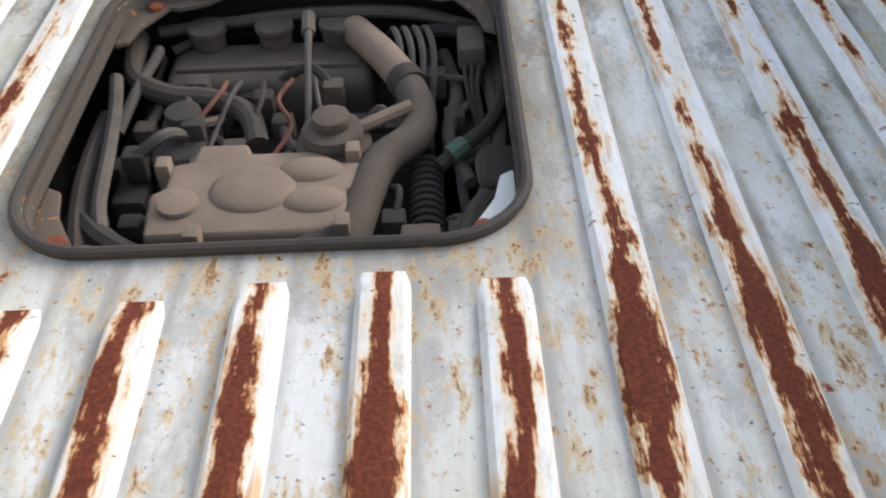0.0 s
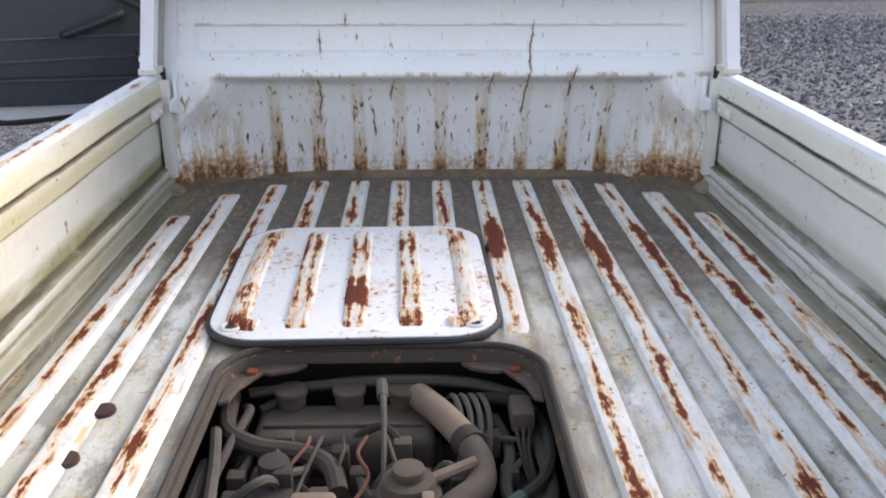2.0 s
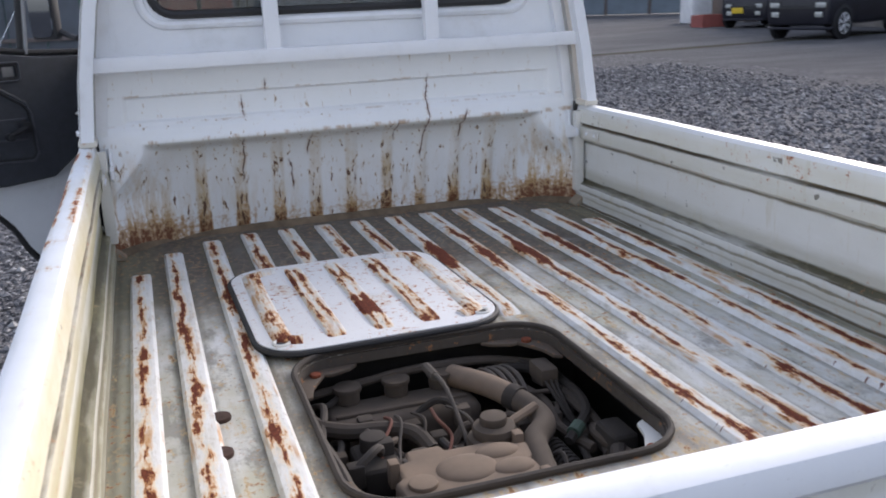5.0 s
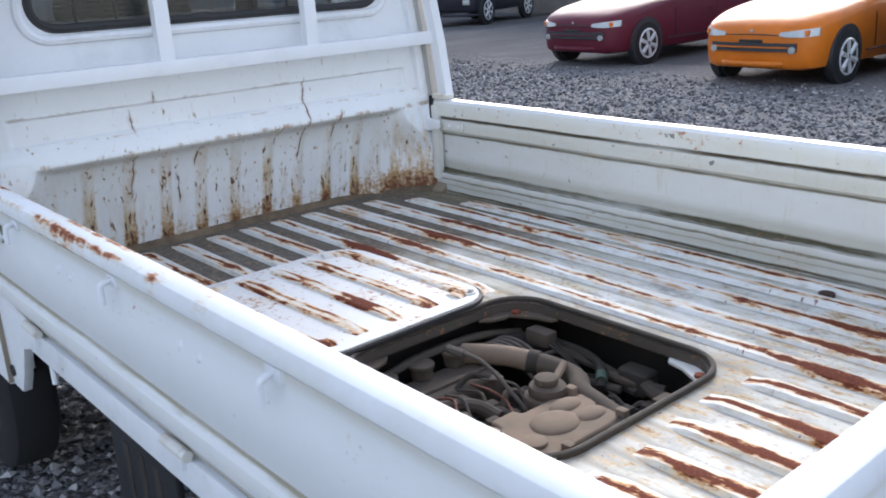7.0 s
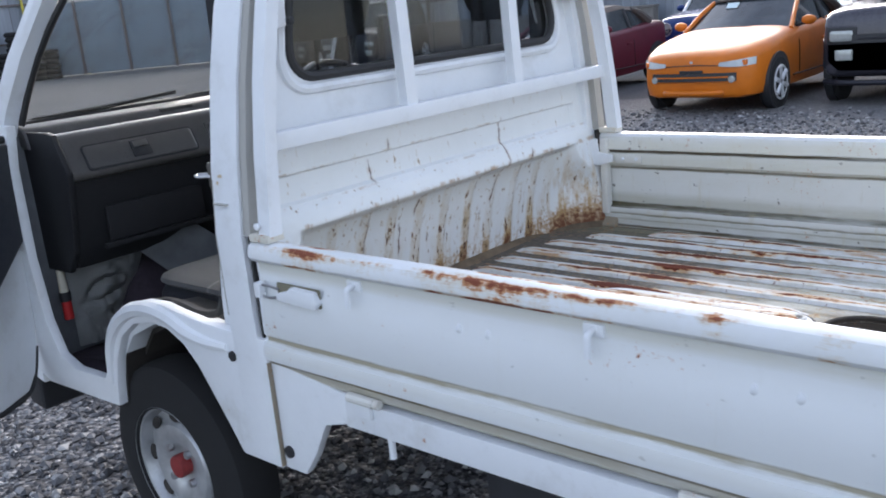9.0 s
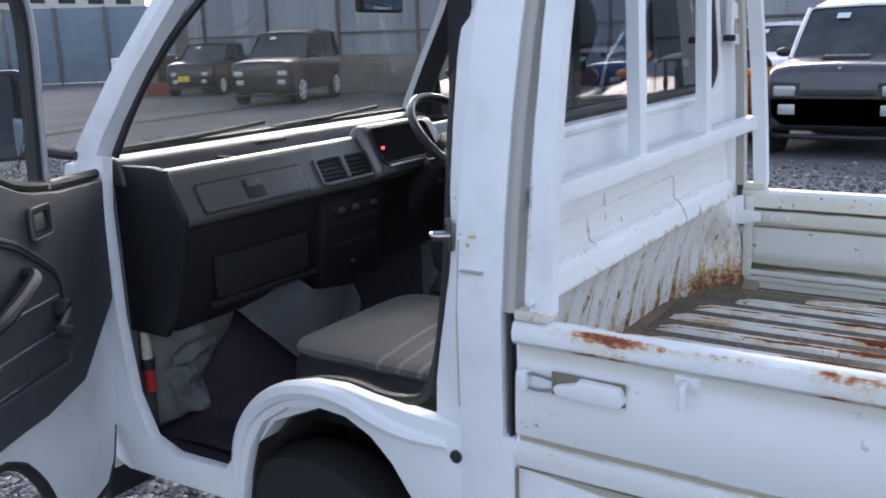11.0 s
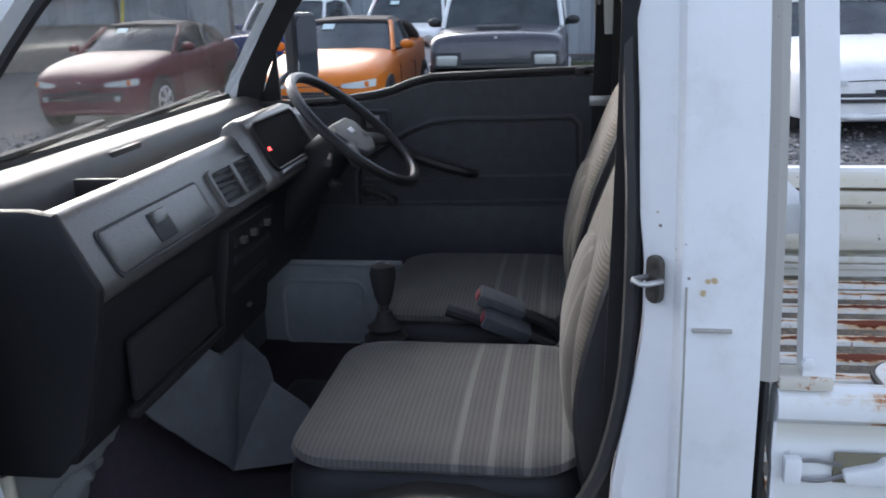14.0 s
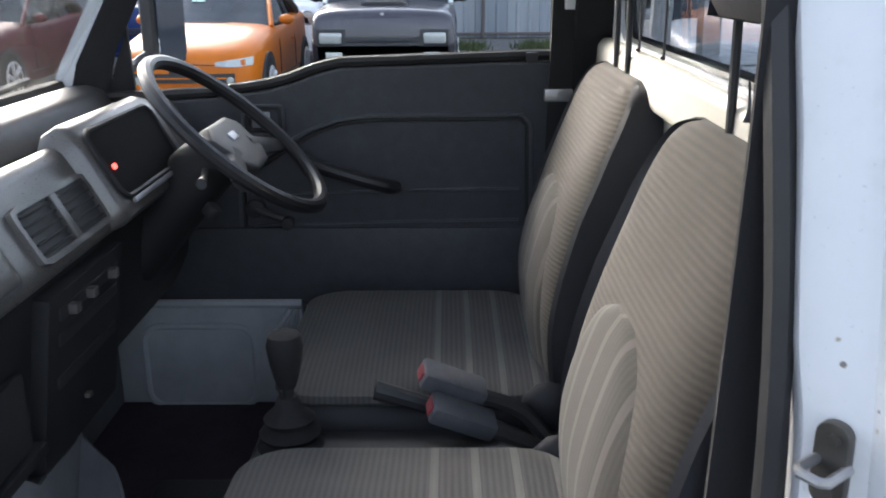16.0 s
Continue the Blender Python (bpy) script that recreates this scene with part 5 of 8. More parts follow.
        # lower side panel round the wheel arch
        poly = [(0.03, 0.445), (0.165, 0.445), (0.200, 0.50), (0.30, 0.632), (0.36, 0.676), (0.44, 0.703), (0.53, 0.708), (0.62, 0.690), (0.69, 0.645), (0.735, 0.575), (0.76, 0.50), (0.772, 0.435),
                (1.08, 0.425), (1.15, 0.45), (1.175, 1.165), (1.075, 1.165), (1.07, 1.05), (1.055, 0.80), (1.03, 0.62), (0.985, 0.525), (0.93, 0.500), (0.82, 0.505), (0.790, 0.545),
                (0.765, 0.625), (0.715, 0.69), (0.64, 0.738), (0.55, 0.760), (0.45, 0.764), (0.36, 0.754), (0.25, 0.745), (0.15, 0.742), (0.10, 0.742), (0.03, 0.742)]
        part("side_panel", warp(prism(near(poly), "x", 0.672, 0.700, 0.006, 2), place), M_white, side, "white lower side panel")
        # wheel-arch flare
        arch = [(0.165, 0.70), (0.25, 0.70), (0.33, 0.712), (0.42, 0.735), (0.53, 0.742), (0.63, 0.722), (0.71, 0.67), (0.76, 0.595), (0.785, 0.50)]
        part("arch_flare", tube([place(0.697, y, z) for y, z in near(arch)], [0.010, 0.016, 0.019, 0.020, 0.020, 0.020, 0.019, 0.017, 0.012], 8), M_white, side)
        # step over the wheel, inside the door opening
        over = [(0.16, 0.735), (0.25, 0.745), (0.36, 0.752), (0.45, 0.768), (0.55, 0.770), (0.64, 0.750), (0.715, 0.698), (0.765, 0.622), (0.79, 0.54), (0.82, 0.50), (1.02, 0.497),
                (1.02, 0.47), (0.79, 0.475), (0.74, 0.60), (0.68, 0.67), (0.55, 0.725), (0.42, 0.72), (0.16, 0.70)]
        part("wheel_house", prism(near(over), "x", *sorted((s * (0.615 if s < 0 else 0.650), s * 0.676)), 0.004), M_white, side, "painted sill over the wheel").location.z = -0.030
        part("wheel_house", warp(prism(near(over), "x", *sorted((s * 0.34, s * 0.618)), 0.004), lambda x, y, z: (x, y, z - (0.045 if s < 0 else 0.05))), M_dark if s < 0 else M_footwell, side, "inner wheel house")
        part("arch_liner", prism(near([(0.20, 0.50), (0.30, 0.632), (0.36, 0.676), (0.44, 0.70), (0.53, 0.705), (0.62, 0.688), (0.69, 0.643), (0.735, 0.573), (0.77, 0.435), (0.79, 0.435), (0.75, 0.60), (0.68, 0.668), (0.55, 0.718), (0.42, 0.716), (0.16, 0.69), (0.16, 0.5)]), "x", *sorted((s * 0.36, s * 0.674)), 0.0), M_dark, side, "dark wheel-arch liner")
        # cab corner plate under the bed
        poly = [(0.03, 0.69), (-0.19, 0.665), (-0.19, 0.60), (-0.12, 0.58), (-0.075, 0.50), (-0.035, 0.445), (0.03, 0.445)]
        part("corner_plate", prism(poly, "x", *sorted((s * 0.668, s * 0.690)), 0.004), M_white_worn, side, "white corner plate behind the cab")
        part("corner_seam", box(*sorted((s * 0.690, s * 0.7012)), 0.0285, 0.0302, 0.45, 0.69, 0.0004), M_seam, side, "brown grimy seam beside the corner plate")
        part("plate_plug", disc((s * 0.692, 0.008, 0.488), "x", 0.014, 0.008, 16, 0.002), M_black, side, "black rubber plug")
        part("arch_plug", disc((s * 0.700, 0.147, 0.684), "x", 0.012, 0.010, 16, 0.002), M_black, side, "black rubber plug")
        # A-pillar
        rings = []
        for y, z, w in ((1.155, 1.13, 0.054), (1.125, 1.20, 0.050), (1.032, 1.345, 0.047), (0.938, 1.475, 0.047), (0.866, 1.58, 0.048), (0.79, 1.690, 0.05)):
            X = xo(z) - 0.012
            r = [(X, y - w * 0.5), (X + 0.012, y), (X + 0.010, y + w * 0.8), (X - 0.012, y + w * 1.1), (X - 0.045, y + w * 0.9), (X - 0.055, y), (X - 0.04, y - w * 0.6)]
            rings.append([(s * a, b, z + (b - y) * 0.0) for a, b in r])
        part("front_pillar", loft(rings), M_white, side, "white raked windscreen pillar")
        if s > 0:
            trim = []
            for y, z, w in ((1.150, 1.13, 0.054), (1.125, 1.20, 0.050), (1.032, 1.345, 0.047), (0.938, 1.475, 0.047), (0.866, 1.58, 0.048), (0.79, 1.690, 0.05)):
                X = xo(z) - 0.012
                trim.append([(X - 0.060, y + w * 0.10, z), (X - 0.050, y + w * 0.10, z), (X - 0.030, y - w * 0.6, z), (X - 0.028, y - w * 1.05, z), (X - 0.036, y - w * 1.10, z), (X - 0.046, y - w * 0.7, z)])
            part("inner_pillar_trim", loft(trim), M_black, side, "black trim along the windscreen pillar")
        # door rubber round the opening
        seal = [(0.215, 1.655), (0.208, 1.60), (0.204, 1.45), (0.199, 1.27), (0.194, 1.12), (0.199, 0.95), (0.218, 0.84), (0.240, 0.780), (0.27, 0.745), (0.36, 0.735), (0.45, 0.745), (0.55, 0.742), (0.64, 0.720), (0.72, 0.670),
                (0.77, 0.63), (0.795, 0.55), (0.83, 0.51), (0.93, 0.507), (0.98, 0.53), (1.022, 0.62), (1.055, 0.80), (1.085, 1.05), (1.110, 1.16), (1.030, 1.305), (0.942, 1.44), (0.850, 1.565), (0.74, 1.655), (0.40, 1.675), (0.28, 1.67)]
        for run in ([seal[:13], seal[22:]] if s < 0 else [seal]):
            part("door_seal", tube([(s * (xo(z) - (0.060 if s < 0 else 0.034)), y, z) for y, z in near(run)], 0.010, 6, per=3, ring=False), M_rubber, side, "black door rubber")
        # roof rail over the door
        part("roof_rail", loft([[(s * a, y, b) for a, b in ((0.556, 1.662), (0.548, 1.678), (0.51, 1.70), (0.49, 1.68), (0.53, 1.660))] for y in (0.08, 0.30, 0.82)]), M_white, side)
        # striker
        turn = Matrix.Diagonal((s, 1, 1, 1)) @ Matrix.Translation((0.665, 0.170, 1.074)) @ pose(0, 0, 0, 0, 0, -40)
        st = part("striker_plate", moved(prism(rrect(-0.0115, 0.0115, -0.029, 0.029, 0.010, 5), "y", -0.004, 0.005, 0.002), turn), M_strike, side, "dark steel striker plate")
        part("striker_loop", moved(tube([(-0.008, 0.0, 0.002), (-0.008, 0.026, 0.003), (-0.005, 0.031, 0.003), (0.008, 0.031, 0.002), (0.011, 0.026, 0.001), (0.011, 0.0, 0.0)], 0.0036, 8, smooth=False), turn), M_steel, st, "steel striker loop")
        for dz in (-0.019, 0.019):
            part("plate_screw", moved(disc((0.002, 0.006, dz), "y", 0.004, 0.002, 10, 0.0005), turn), M_strike, st)
        part("pillar_seam", loft([[(s * (xo(z) + 0.0012), 0.1360, z), (s * (xo(z) + 0.0012), 0.1385, z), (s * (xo(z) - 0.004), 0.1385, z), (s * (xo(z) - 0.004), 0.1360, z)] for z in (0.78, 0.95, 1.072)]), M_channel, side, "grimy pillar seam")
    # front panel closing the cab
    part("front_panel", prism([(1.15, 0.40), (1.235, 0.42), (1.25, 0.60), (1.24, 0.95), (1.195, 1.150), (1.165, 1.150), (1.18, 0.9), (1.19, 0.6), (1.15, 0.5)], "x", -0.69, 0.69, 0.008), M_white, truck, "white front panel")
    part("front_bumper", prism([(1.19, 0.30), (1.28, 0.31), (1.29, 0.42), (1.23, 0.46), (1.19, 0.45)], "x", -0.69, 0.69, 0.015, 3), M_black, truck)
    ws = loft([[(-0.645, 1.183, 1.150), (0.645, 1.183, 1.150), (0.645, 1.179, 1.147), (-0.645, 1.179, 1.147)], [(-0.51, 0.807, 1.668), (0.51, 0.807, 1.668), (0.51, 0.803, 1.665), (-0.51, 0.803, 1.665)]])
    g = part("windscreen", ws, M_screen, truck, "windscreen glass")
    g.visible_shadow = False
    frame_pts = [(-0.635, 1.178, 1.155), (0.635, 1.178, 1.155), (0.505, 0.807, 1.662), (-0.505, 0.807, 1.662)]
    part("windscreen_seal", tube(frame_pts, 0.016, 6, smooth=False, ring=True), M_rubber, truck, "black windscreen rubber")
    for x in (-0.30, 0.22):
        part("wiper", tube([(x - 0.25, 1.180, 1.166), (x, 1.172, 1.174), (x + 0.22, 1.158, 1.187)], 0.007, 6), M_black, truck, "black wiper blade")
    # floor and seat box
    part("cab_floor", prism([(-0.672, 0.075), (0.672, 0.075), (0.672, 0.21), (0.49, 0.21), (0.49, 0.79), (0.672, 0.79), (0.672, 1.16), (-0.672, 1.16), (-0.672, 0.79), (-0.49, 0.79), (-0.49, 0.21), (-0.672, 0.21)], "z", 0.44, 0.47), M_carpet, truck, "dark plum carpet on the cab floor")
    part("seat_box", box(-0.40, 0.40, 0.190, 0.66, 0.47, 0.66, 0.02), M_dark, truck, "dark seat base")
    part("firewall", box(-0.66, 0.66, 1.12, 1.155, 0.47, 1.13, 0.003), M_lining, truck, "grey footwell front")


make_cab()


def make_guard():
    """Tubular guard that stands on the gate corners in front of the rear window."""
    g = new("window_guard")
    g.parent = truck
    g["label"] = "white window guard of flat posts and bars"
    for s in (-1, 1):
        rings = []
        for z in (0.965, 0.99, 1.12, 1.27, 1.40, 1.54, 1.62, 1.67, 1.70):
            X = xo(z) - 0.008
            y = -0.033 + (z - 0.96) * 0.030
            rings.append([(s * X, y, z), (s * X, y + 0.036, z), (s * (X - 0.030), y + 0.036, z), (s * (X - 0.030), y, z)])
        p = part("outer_post", bevel(loft(rings), 0.003), M_white, g, "white outer post with rusty foot")
        part("post_foot", box(*sorted((s * 0.655, s * 0.698)), -0.03, 0.03, 0.952, 0.968, 0.004), M_foot_rust, p, "rust-stained post foot")
        part("post_bolt", disc((s * 0.696, 0.0, 0.985), "x", 0.008, 0.008, 6, 0.002), M_white_worn, p)
        # perforated lamp bracket
        br = [(0.518, 1.362), (0.598, 1.352), (0.578, 1.530), (0.512, 1.530)]
        b = part("lamp_bracket", prism([(s * x, z) for x, z in br], "y", 0.040, 0.058, 0.004), M_white, g, "white lamp bracket with two square holes")
        for z in (1.402, 1.482):
            part("bracket_hole", prism(rrect(s * 0.557 - 0.019, s * 0.557 + 0.019, z - 0.021, z + 0.021, 0.008, 3), "y", 0.0385, 0.042), M_lamp_lens, b)
        for x, z in ((0.506, 1.522), (0.512, 1.372)):
            part("bracket_bolt", disc((s * x, 0.044, z), "y", 0.009, 0.030, 6, 0.002), M_black, b)
    part("cross_bar", box(-0.645, 0.650, -0.006, 0.028, 1.124, 1.160, 0.004), M_white, g, "white cross bar")
    for x in (-0.206, 0.218):
        rings = [[(x + dx, y + dy, z) for dx, dy in ((-0.0185, 0), (0.0185, 0), (0.0185, 0.026), (-0.0185, 0.026))] for y, z in ((0.0, 1.155), (0.015, 1.62), (0.03, 1.70))]
        part("middle_post", bevel(loft(rings), 0.003), M_white, g)
    part("top_bar", tube([(-0.50, 0.022, 1.69), (-0.40, 0.03, 1.715), (0, 0.03, 1.722), (0.40, 0.03, 1.715), (0.50, 0.022, 1.69)], 0.013, 8), M_white, g)
    lamp = part("work_lamp", box(-0.058, 0.066, 0.030, 0.078, 1.600, 1.666, 0.012, 3), M_cream, g, "small rectangular lamp on the rear wall")
    part("lamp_lens", box(-0.044, 0.052, 0.026, 0.032, 1.610, 1.655, 0.003), M_lamp_lens, lamp)


make_guard()


def make_wheel(name, y, s):
    w = new(name)
    w.parent = truck
    w["label"] = "black tyre on a silver steel rim with faded red hub"
    w.location = (s * 0.60, y, 0.283)
    prof = [(-0.070, 0.165), (-0.072, 0.20), (-0.068, 0.252), (-0.055, 0.274), (-0.03, 0.282), (0.03, 0.282), (0.055, 0.274), (0.068, 0.252), (0.072, 0.20), (0.070, 0.165)]
    def turn(profile, n=48):
        rings = [[(s * x, r * math.cos(a), r * math.sin(a)) for x, r in profile] for a in np.linspace(0, 2 * math.pi, n, endpoint=False)]
        rings.append(rings[0])
        bm = loft(rings, cap=False)
        bmesh.ops.remove_doubles(bm, verts=bm.verts, dist=1e-6)
        return bm
    part("tyre", turn(prof), M_tyre, w)
    rim = [(0.072, 0.170), (0.066, 0.172), (0.060, 0.160), (0.030, 0.150), (0.030, 0.128), (0.048, 0.112), (0.052, 0.090), (0.040, 0.062), (0.030, 0.045), (0.030, 0.001), (-0.06, 0.001), (-0.06, 0.165)]
    rb = part("rim", turn(rim, 40), M_rim, w, "dull silver steel rim")
    for k in range(8):
        a = 2 * math.pi * k / 8
        part("rim_hole", moved(ball((0, 0, 0), 0.008, 0.024, 0.015, 2), Matrix.Translation((s * 0.040, 0.135 * math.cos(a), 0.135 * math.sin(a))) @ pose(0, 0, 0, math.degrees(a) + 90, 0, 0)), M_dark, w)
    part("hub_cap", disc((s * 0.044, 0, 0), "x", 0.031, 0.036, 20, 0.008), M_redcap, w, "faded red hub")
    for k in range(4):
        a = 2 * math.pi * (k + 0.5) / 4
        part("wheel_nut", disc((s * 0.046, 0.057 * math.cos(a), 0.057 * math.sin(a)), "x", 0.011, 0.016, 6, 0.002), M_steel, w)


for s in (-1, 1):
    make_wheel("front_wheel", 0.540, s)
    make_wheel("rear_wheel", -1.33, s)


def make_chassis():
    c = new("chassis")
    c.parent = truck
    c["label"] = "dark ladder chassis under the bed"
    for s in (-1, 1):
        part("frame_rail", box(*sorted((s * 0.30, s * 0.37)), -1.80, 0.10, 0.40, 0.50, 0.006), M_dark, c)
        part("side_sill", prism([(s * 0.690, 0.595), (s * 0.690, 0.655), (s * 0.640, 0.660), (s * 0.640, 0.600)], "y", -1.84, -0.185, 0.003), M_white_worn, c, "white sill below the side gate")
        part("mud_guard", prism([(-0.80, 0.60), (-0.80, 0.28), (-0.78, 0.27), (-0.52, 0.27), (-0.50, 0.29), (-0.50, 0.60)], "x", *sorted((s * 0.640, s * 0.655)), 0.006), M_black, c, "black plastic side guard with slots")
        for y in (-0.72, -0.65, -0.58):
            part("guard_slot", box(*sorted((s * 0.653, s * 0.657)), y - 0.012, y + 0.012, 0.40, 0.52, 0.002), M_dark, c)
        part("rope_pin", tube([(s * 0.684, -0.30, 0.60), (s * 0.684, -0.30, 0.555)], 0.007, 8, smooth=False), M_white, c)
    for y in (-1.75, -1.52, -0.70, -0.25):
        part("cross_member", box(-0.64, 0.64, y - 0.025, y + 0.025, 0.585, 0.640, 0.005), M_dark, c)
    part("rear_axle", tube([(-0.56, -1.33, 0.275), (0.56, -1.33, 0.275)], 0.04, 12, smooth=False), M_dark, c)
    part("front_axle", tube([(-0.56, 0.512, 0.275), (0.56, 0.512, 0.275)], 0.03, 12, smooth=False), M_dark, c)
    part("bay_wall", holed(rrect(-0.46, 0.24, -1.46, -0.76, 0.05), rrect(-0.455, 0.235, -1.455, -0.765, 0.05), (-0.11, -1.11), "z", 0.30, 0.630, 60), M_dark, c, "dark engine bay wall")
    part("bay_tray", box(-0.46, 0.24, -1.46, -0.76, 0.28, 0.30, 0.003), M_dark, c)


make_chassis()


# ---- doors ----
def make_door(s, hinge, turn, label):
    """A cab door. Built shut, in metres from its hinge: u runs back from the hinge, x out of the cab."""
    d = new("cab_door")
    d.parent = truck
    d["label"] = label
    H = pose(s * 0.655, hinge, 0, 0, 0, turn)

    def put(bm, lean=True):
        for v in bm.verts:
            x, u, z = v.co
            if lean and s > 0:
                x += xo(z) - 0.70 if z > 1.2 else -0.033 * (z - 0.72) / 0.48
            v.co = H @ Vector((s * x, -u, z))
        return bm
    belt = [(0.02, 1.128), (0.24, 1.138), (0.35, 1.153), (0.40, 1.165), (0.45, 1.184), (0.50, 1.196), (0.88, 1.208), (0.932, 1.208)]
    low = [(0.945, 0.95), (0.935, 0.80), (0.915, 0.735), (0.87, 0.705), (0.80, 0.690), (0.70, 0.688), (0.60, 0.690), (0.52, 0.678), (0.45, 0.640), (0.39, 0.57), (0.35, 0.49), (0.31, 0.44), (0.25, 0.425), (0.13, 0.43), (0.085, 0.47), (0.055, 0.545), (0.02, 0.70)]
    part("door_skin", put(prism(belt + low, "x", 0.018, 0.045, 0.006)), M_white, d, "white painted door shell")
    trim = [(0.03, 1.118), (0.24, 1.128), (0.35, 1.143), (0.40, 1.155), (0.45, 1.174), (0.50, 1.187), (0.88, 1.198), (0.925, 1.196), (0.930, 0.95), (0.920, 0.80), (0.900, 0.758), (0.86, 0.742), (0.68, 0.730), (0.50, 0.722), (0.40, 0.715), (0.235, 0.722), (0.07, 0.838), (0.03, 0.86)]
    t = part("door_trim", put(prism(trim, "x", -0.012, 0.020, 0.008, 3)), M_trim, d, "dark grey moulded door trim")
    part("belt_strip", put(tube([(0.006, u, z + 0.002) for u, z in belt], 0.011, 8, smooth=False)), M_rubber, d, "black belt-line rubber")
    part("bottom_strip", put(tube([(0.030, u, z - 0.006) for u, z in low[1:-1]], 0.013, 8, per=3)), M_rubber, d, "black rubber along the lower edge")
    inset = [(0.862, 0.830), (0.878, 0.846), (0.872, 1.070), (0.855, 1.088), (0.56, 1.086), (0.50, 1.078), (0.44, 1.056), (0.37, 1.015), (0.31, 0.975), (0.295, 0.95), (0.290, 0.815), (0.305, 0.797)]
    # black line paints the groove's shade, lighter bead and ribs paint its highlight
    part("inset_groove_shade", put(tube([(-0.0125, u, z) for u, z in inset], 0.0050, 6, smooth=False, ring=True)), M_black, t, "groove of the trim, its shade drawn as a black line")
    part("inset_bead_highlight", put(tube([(-0.0125, u + (0.007 if u > 0.6 else -0.007), z + (0.007 if z > 0.95 else -0.007)) for u, z in inset], 0.0050, 6, smooth=False, ring=True)), M_trim_l, t, "raised bead round the inset, lighter to paint its highlight")
    for z in (0.875, 0.942):
        part("trim_rib", put(tube([(-0.0125, 0.31, z - 0.012), (-0.0125, 0.55, z - 0.005), (-0.0125, 0.86, z)], 0.0035, 6)), M_trim_l, t)
    pull = tube([(-0.014, 0.425, 1.006), (-0.040, 0.442, 1.000), (-0.046, 0.515, 0.976), (-0.040, 0.588, 0.954), (-0.014, 0.608, 0.946)], [0.013, 0.014, 0.014, 0.014, 0.012], 10)
    part("pull_handle", put(pull), M_black, d, "black pull handle")
    crank = joined(disc((-0.026, 0.320, 0.905), "x", 0.020, 0.03, 16, 0.004), tube([(-0.036, 0.320, 0.905), (-0.044, 0.360, 0.892), (-0.044, 0.388, 0.883)], 0.009, 8), disc((-0.060, 0.390, 0.882), "x", 0.013, 0.032, 12, 0.004))
    part("window_crank", put(crank), M_black, d, "black window winder")
    hd = part("handle_recess", put(holed(rrect(0.305, 0.390, 1.055, 1.118, 0.012), rrect(0.318, 0.377, 1.066, 1.107, 0.008), (0.3475, 1.0865), "x", -0.020, -0.008, 40)), M_black, d, "inside release handle")
    part("recess_rim", put(tube([(-0.020, u, z) for u, z in rrect(0.307, 0.388, 1.057, 1.116, 0.012)], 0.003, 6, smooth=False, ring=True)), M_trim_l, hd)
    part("release_lever", put(box(-0.015, -0.010, 0.323, 0.360, 1.070, 1.102, 0.003)), M_steel, hd)
    part("lock_peg", put(box(-0.010, 0.012, 0.866, 0.890, 1.180, 1.216, 0.004)), M_black, d)
    if s > 0:
        part("lower_trim", box(0.622, 0.634, 0.13, 1.06, 0.69, 0.86, 0.004), M_trim, t, "lower edge of the trim")
    # window frame and glass
    fr = [(0.018, 1.13), (0.05, 1.235), (0.13, 1.36), (0.228, 1.478), (0.290, 1.555), (0.340, 1.600), (0.41, 1.634), (0.50, 1.650), (0.79, 1.652), (0.875, 1.625), (0.91, 1.54), (0.925, 1.36), (0.930, 1.205)]
    if s < 0:
        fr = [(0.270, 1.142), (0.255, 1.30), (0.243, 1.42), (0.252, 1.500)] + fr[4:]
    part("window_frame", put(tube([(0.020, u, z) for u, z in fr], 0.015, 8, per=3)), M_rubber, d, "black window frame")
    # grey strip paints the highlight that runs along the black frame
    part("frame_highlight", put(tube([(0.000, u - 0.004, z - 0.006) for u, z in fr], 0.006, 6, per=3)), M_frame_grey, d, "grey strip painting the highlight along the window frame")
    if s > 0:
        part("quarter_plate", put(prism([(0.03, 1.13), (0.09, 1.13), (0.09, 1.27)], "x", 0.012, 0.022, 0.002)), M_black, d)
    pane = [(u, z) for u, z in belt if u > fr[0][0]] + [(u, z) for u, z in reversed(fr[1:-1])]
    g = part("door_glass", put(prism(pane, "x", 0.018, 0.022)), M_glass, d, "clear side window")
    g.visible_shadow = False
    # mirror on its arm
    arm = put(tube([(0.03, 0.06, 1.175), (0.09, 0.06, 1.185), (0.14, 0.09, 1.21)], 0.011, 8), False)
    part("mirror_arm", arm, M_black, d)
    mh = part("mirror_housing", put(moved(bevel(box(-0.060, 0.060, -0.022, 0.018, -0.096, 0.096, 0.0), 0.018, 3), Matrix.Translation((0.170, 0.100, 1.268)) @ pose(0, 0, 0, 0, 0, 17)), False), M_black, d, "black door mirror")
    part("mirror_glass", put(moved(prism(rrect(-0.050, 0.050, -0.086, 0.086, 0.026), "y", 0.0185, 0.0215), Matrix.Translation((0.170, 0.100, 1.268)) @ pose(0, 0, 0, 0, 0, 17)), False), M_mirror, mh, "mirror glass")
    part("outer_handle", put(box(0.044, 0.058, 0.79, 0.87, 1.08, 1.105, 0.005)), M_black, d)
    return d


def make_mirror():
    m, nt, b = nodes_of("darkened_mirror_metal")
    # dark blue base stands in for reflections of dark cars
    b.inputs["Base Color"].default_value = (0.17, 0.195, 0.235, 1)
    b.inputs["Metallic"].default_value = 1.0
    b.inputs["Roughness"].default_value = 0.03
    return m


M_mirror = make_mirror()
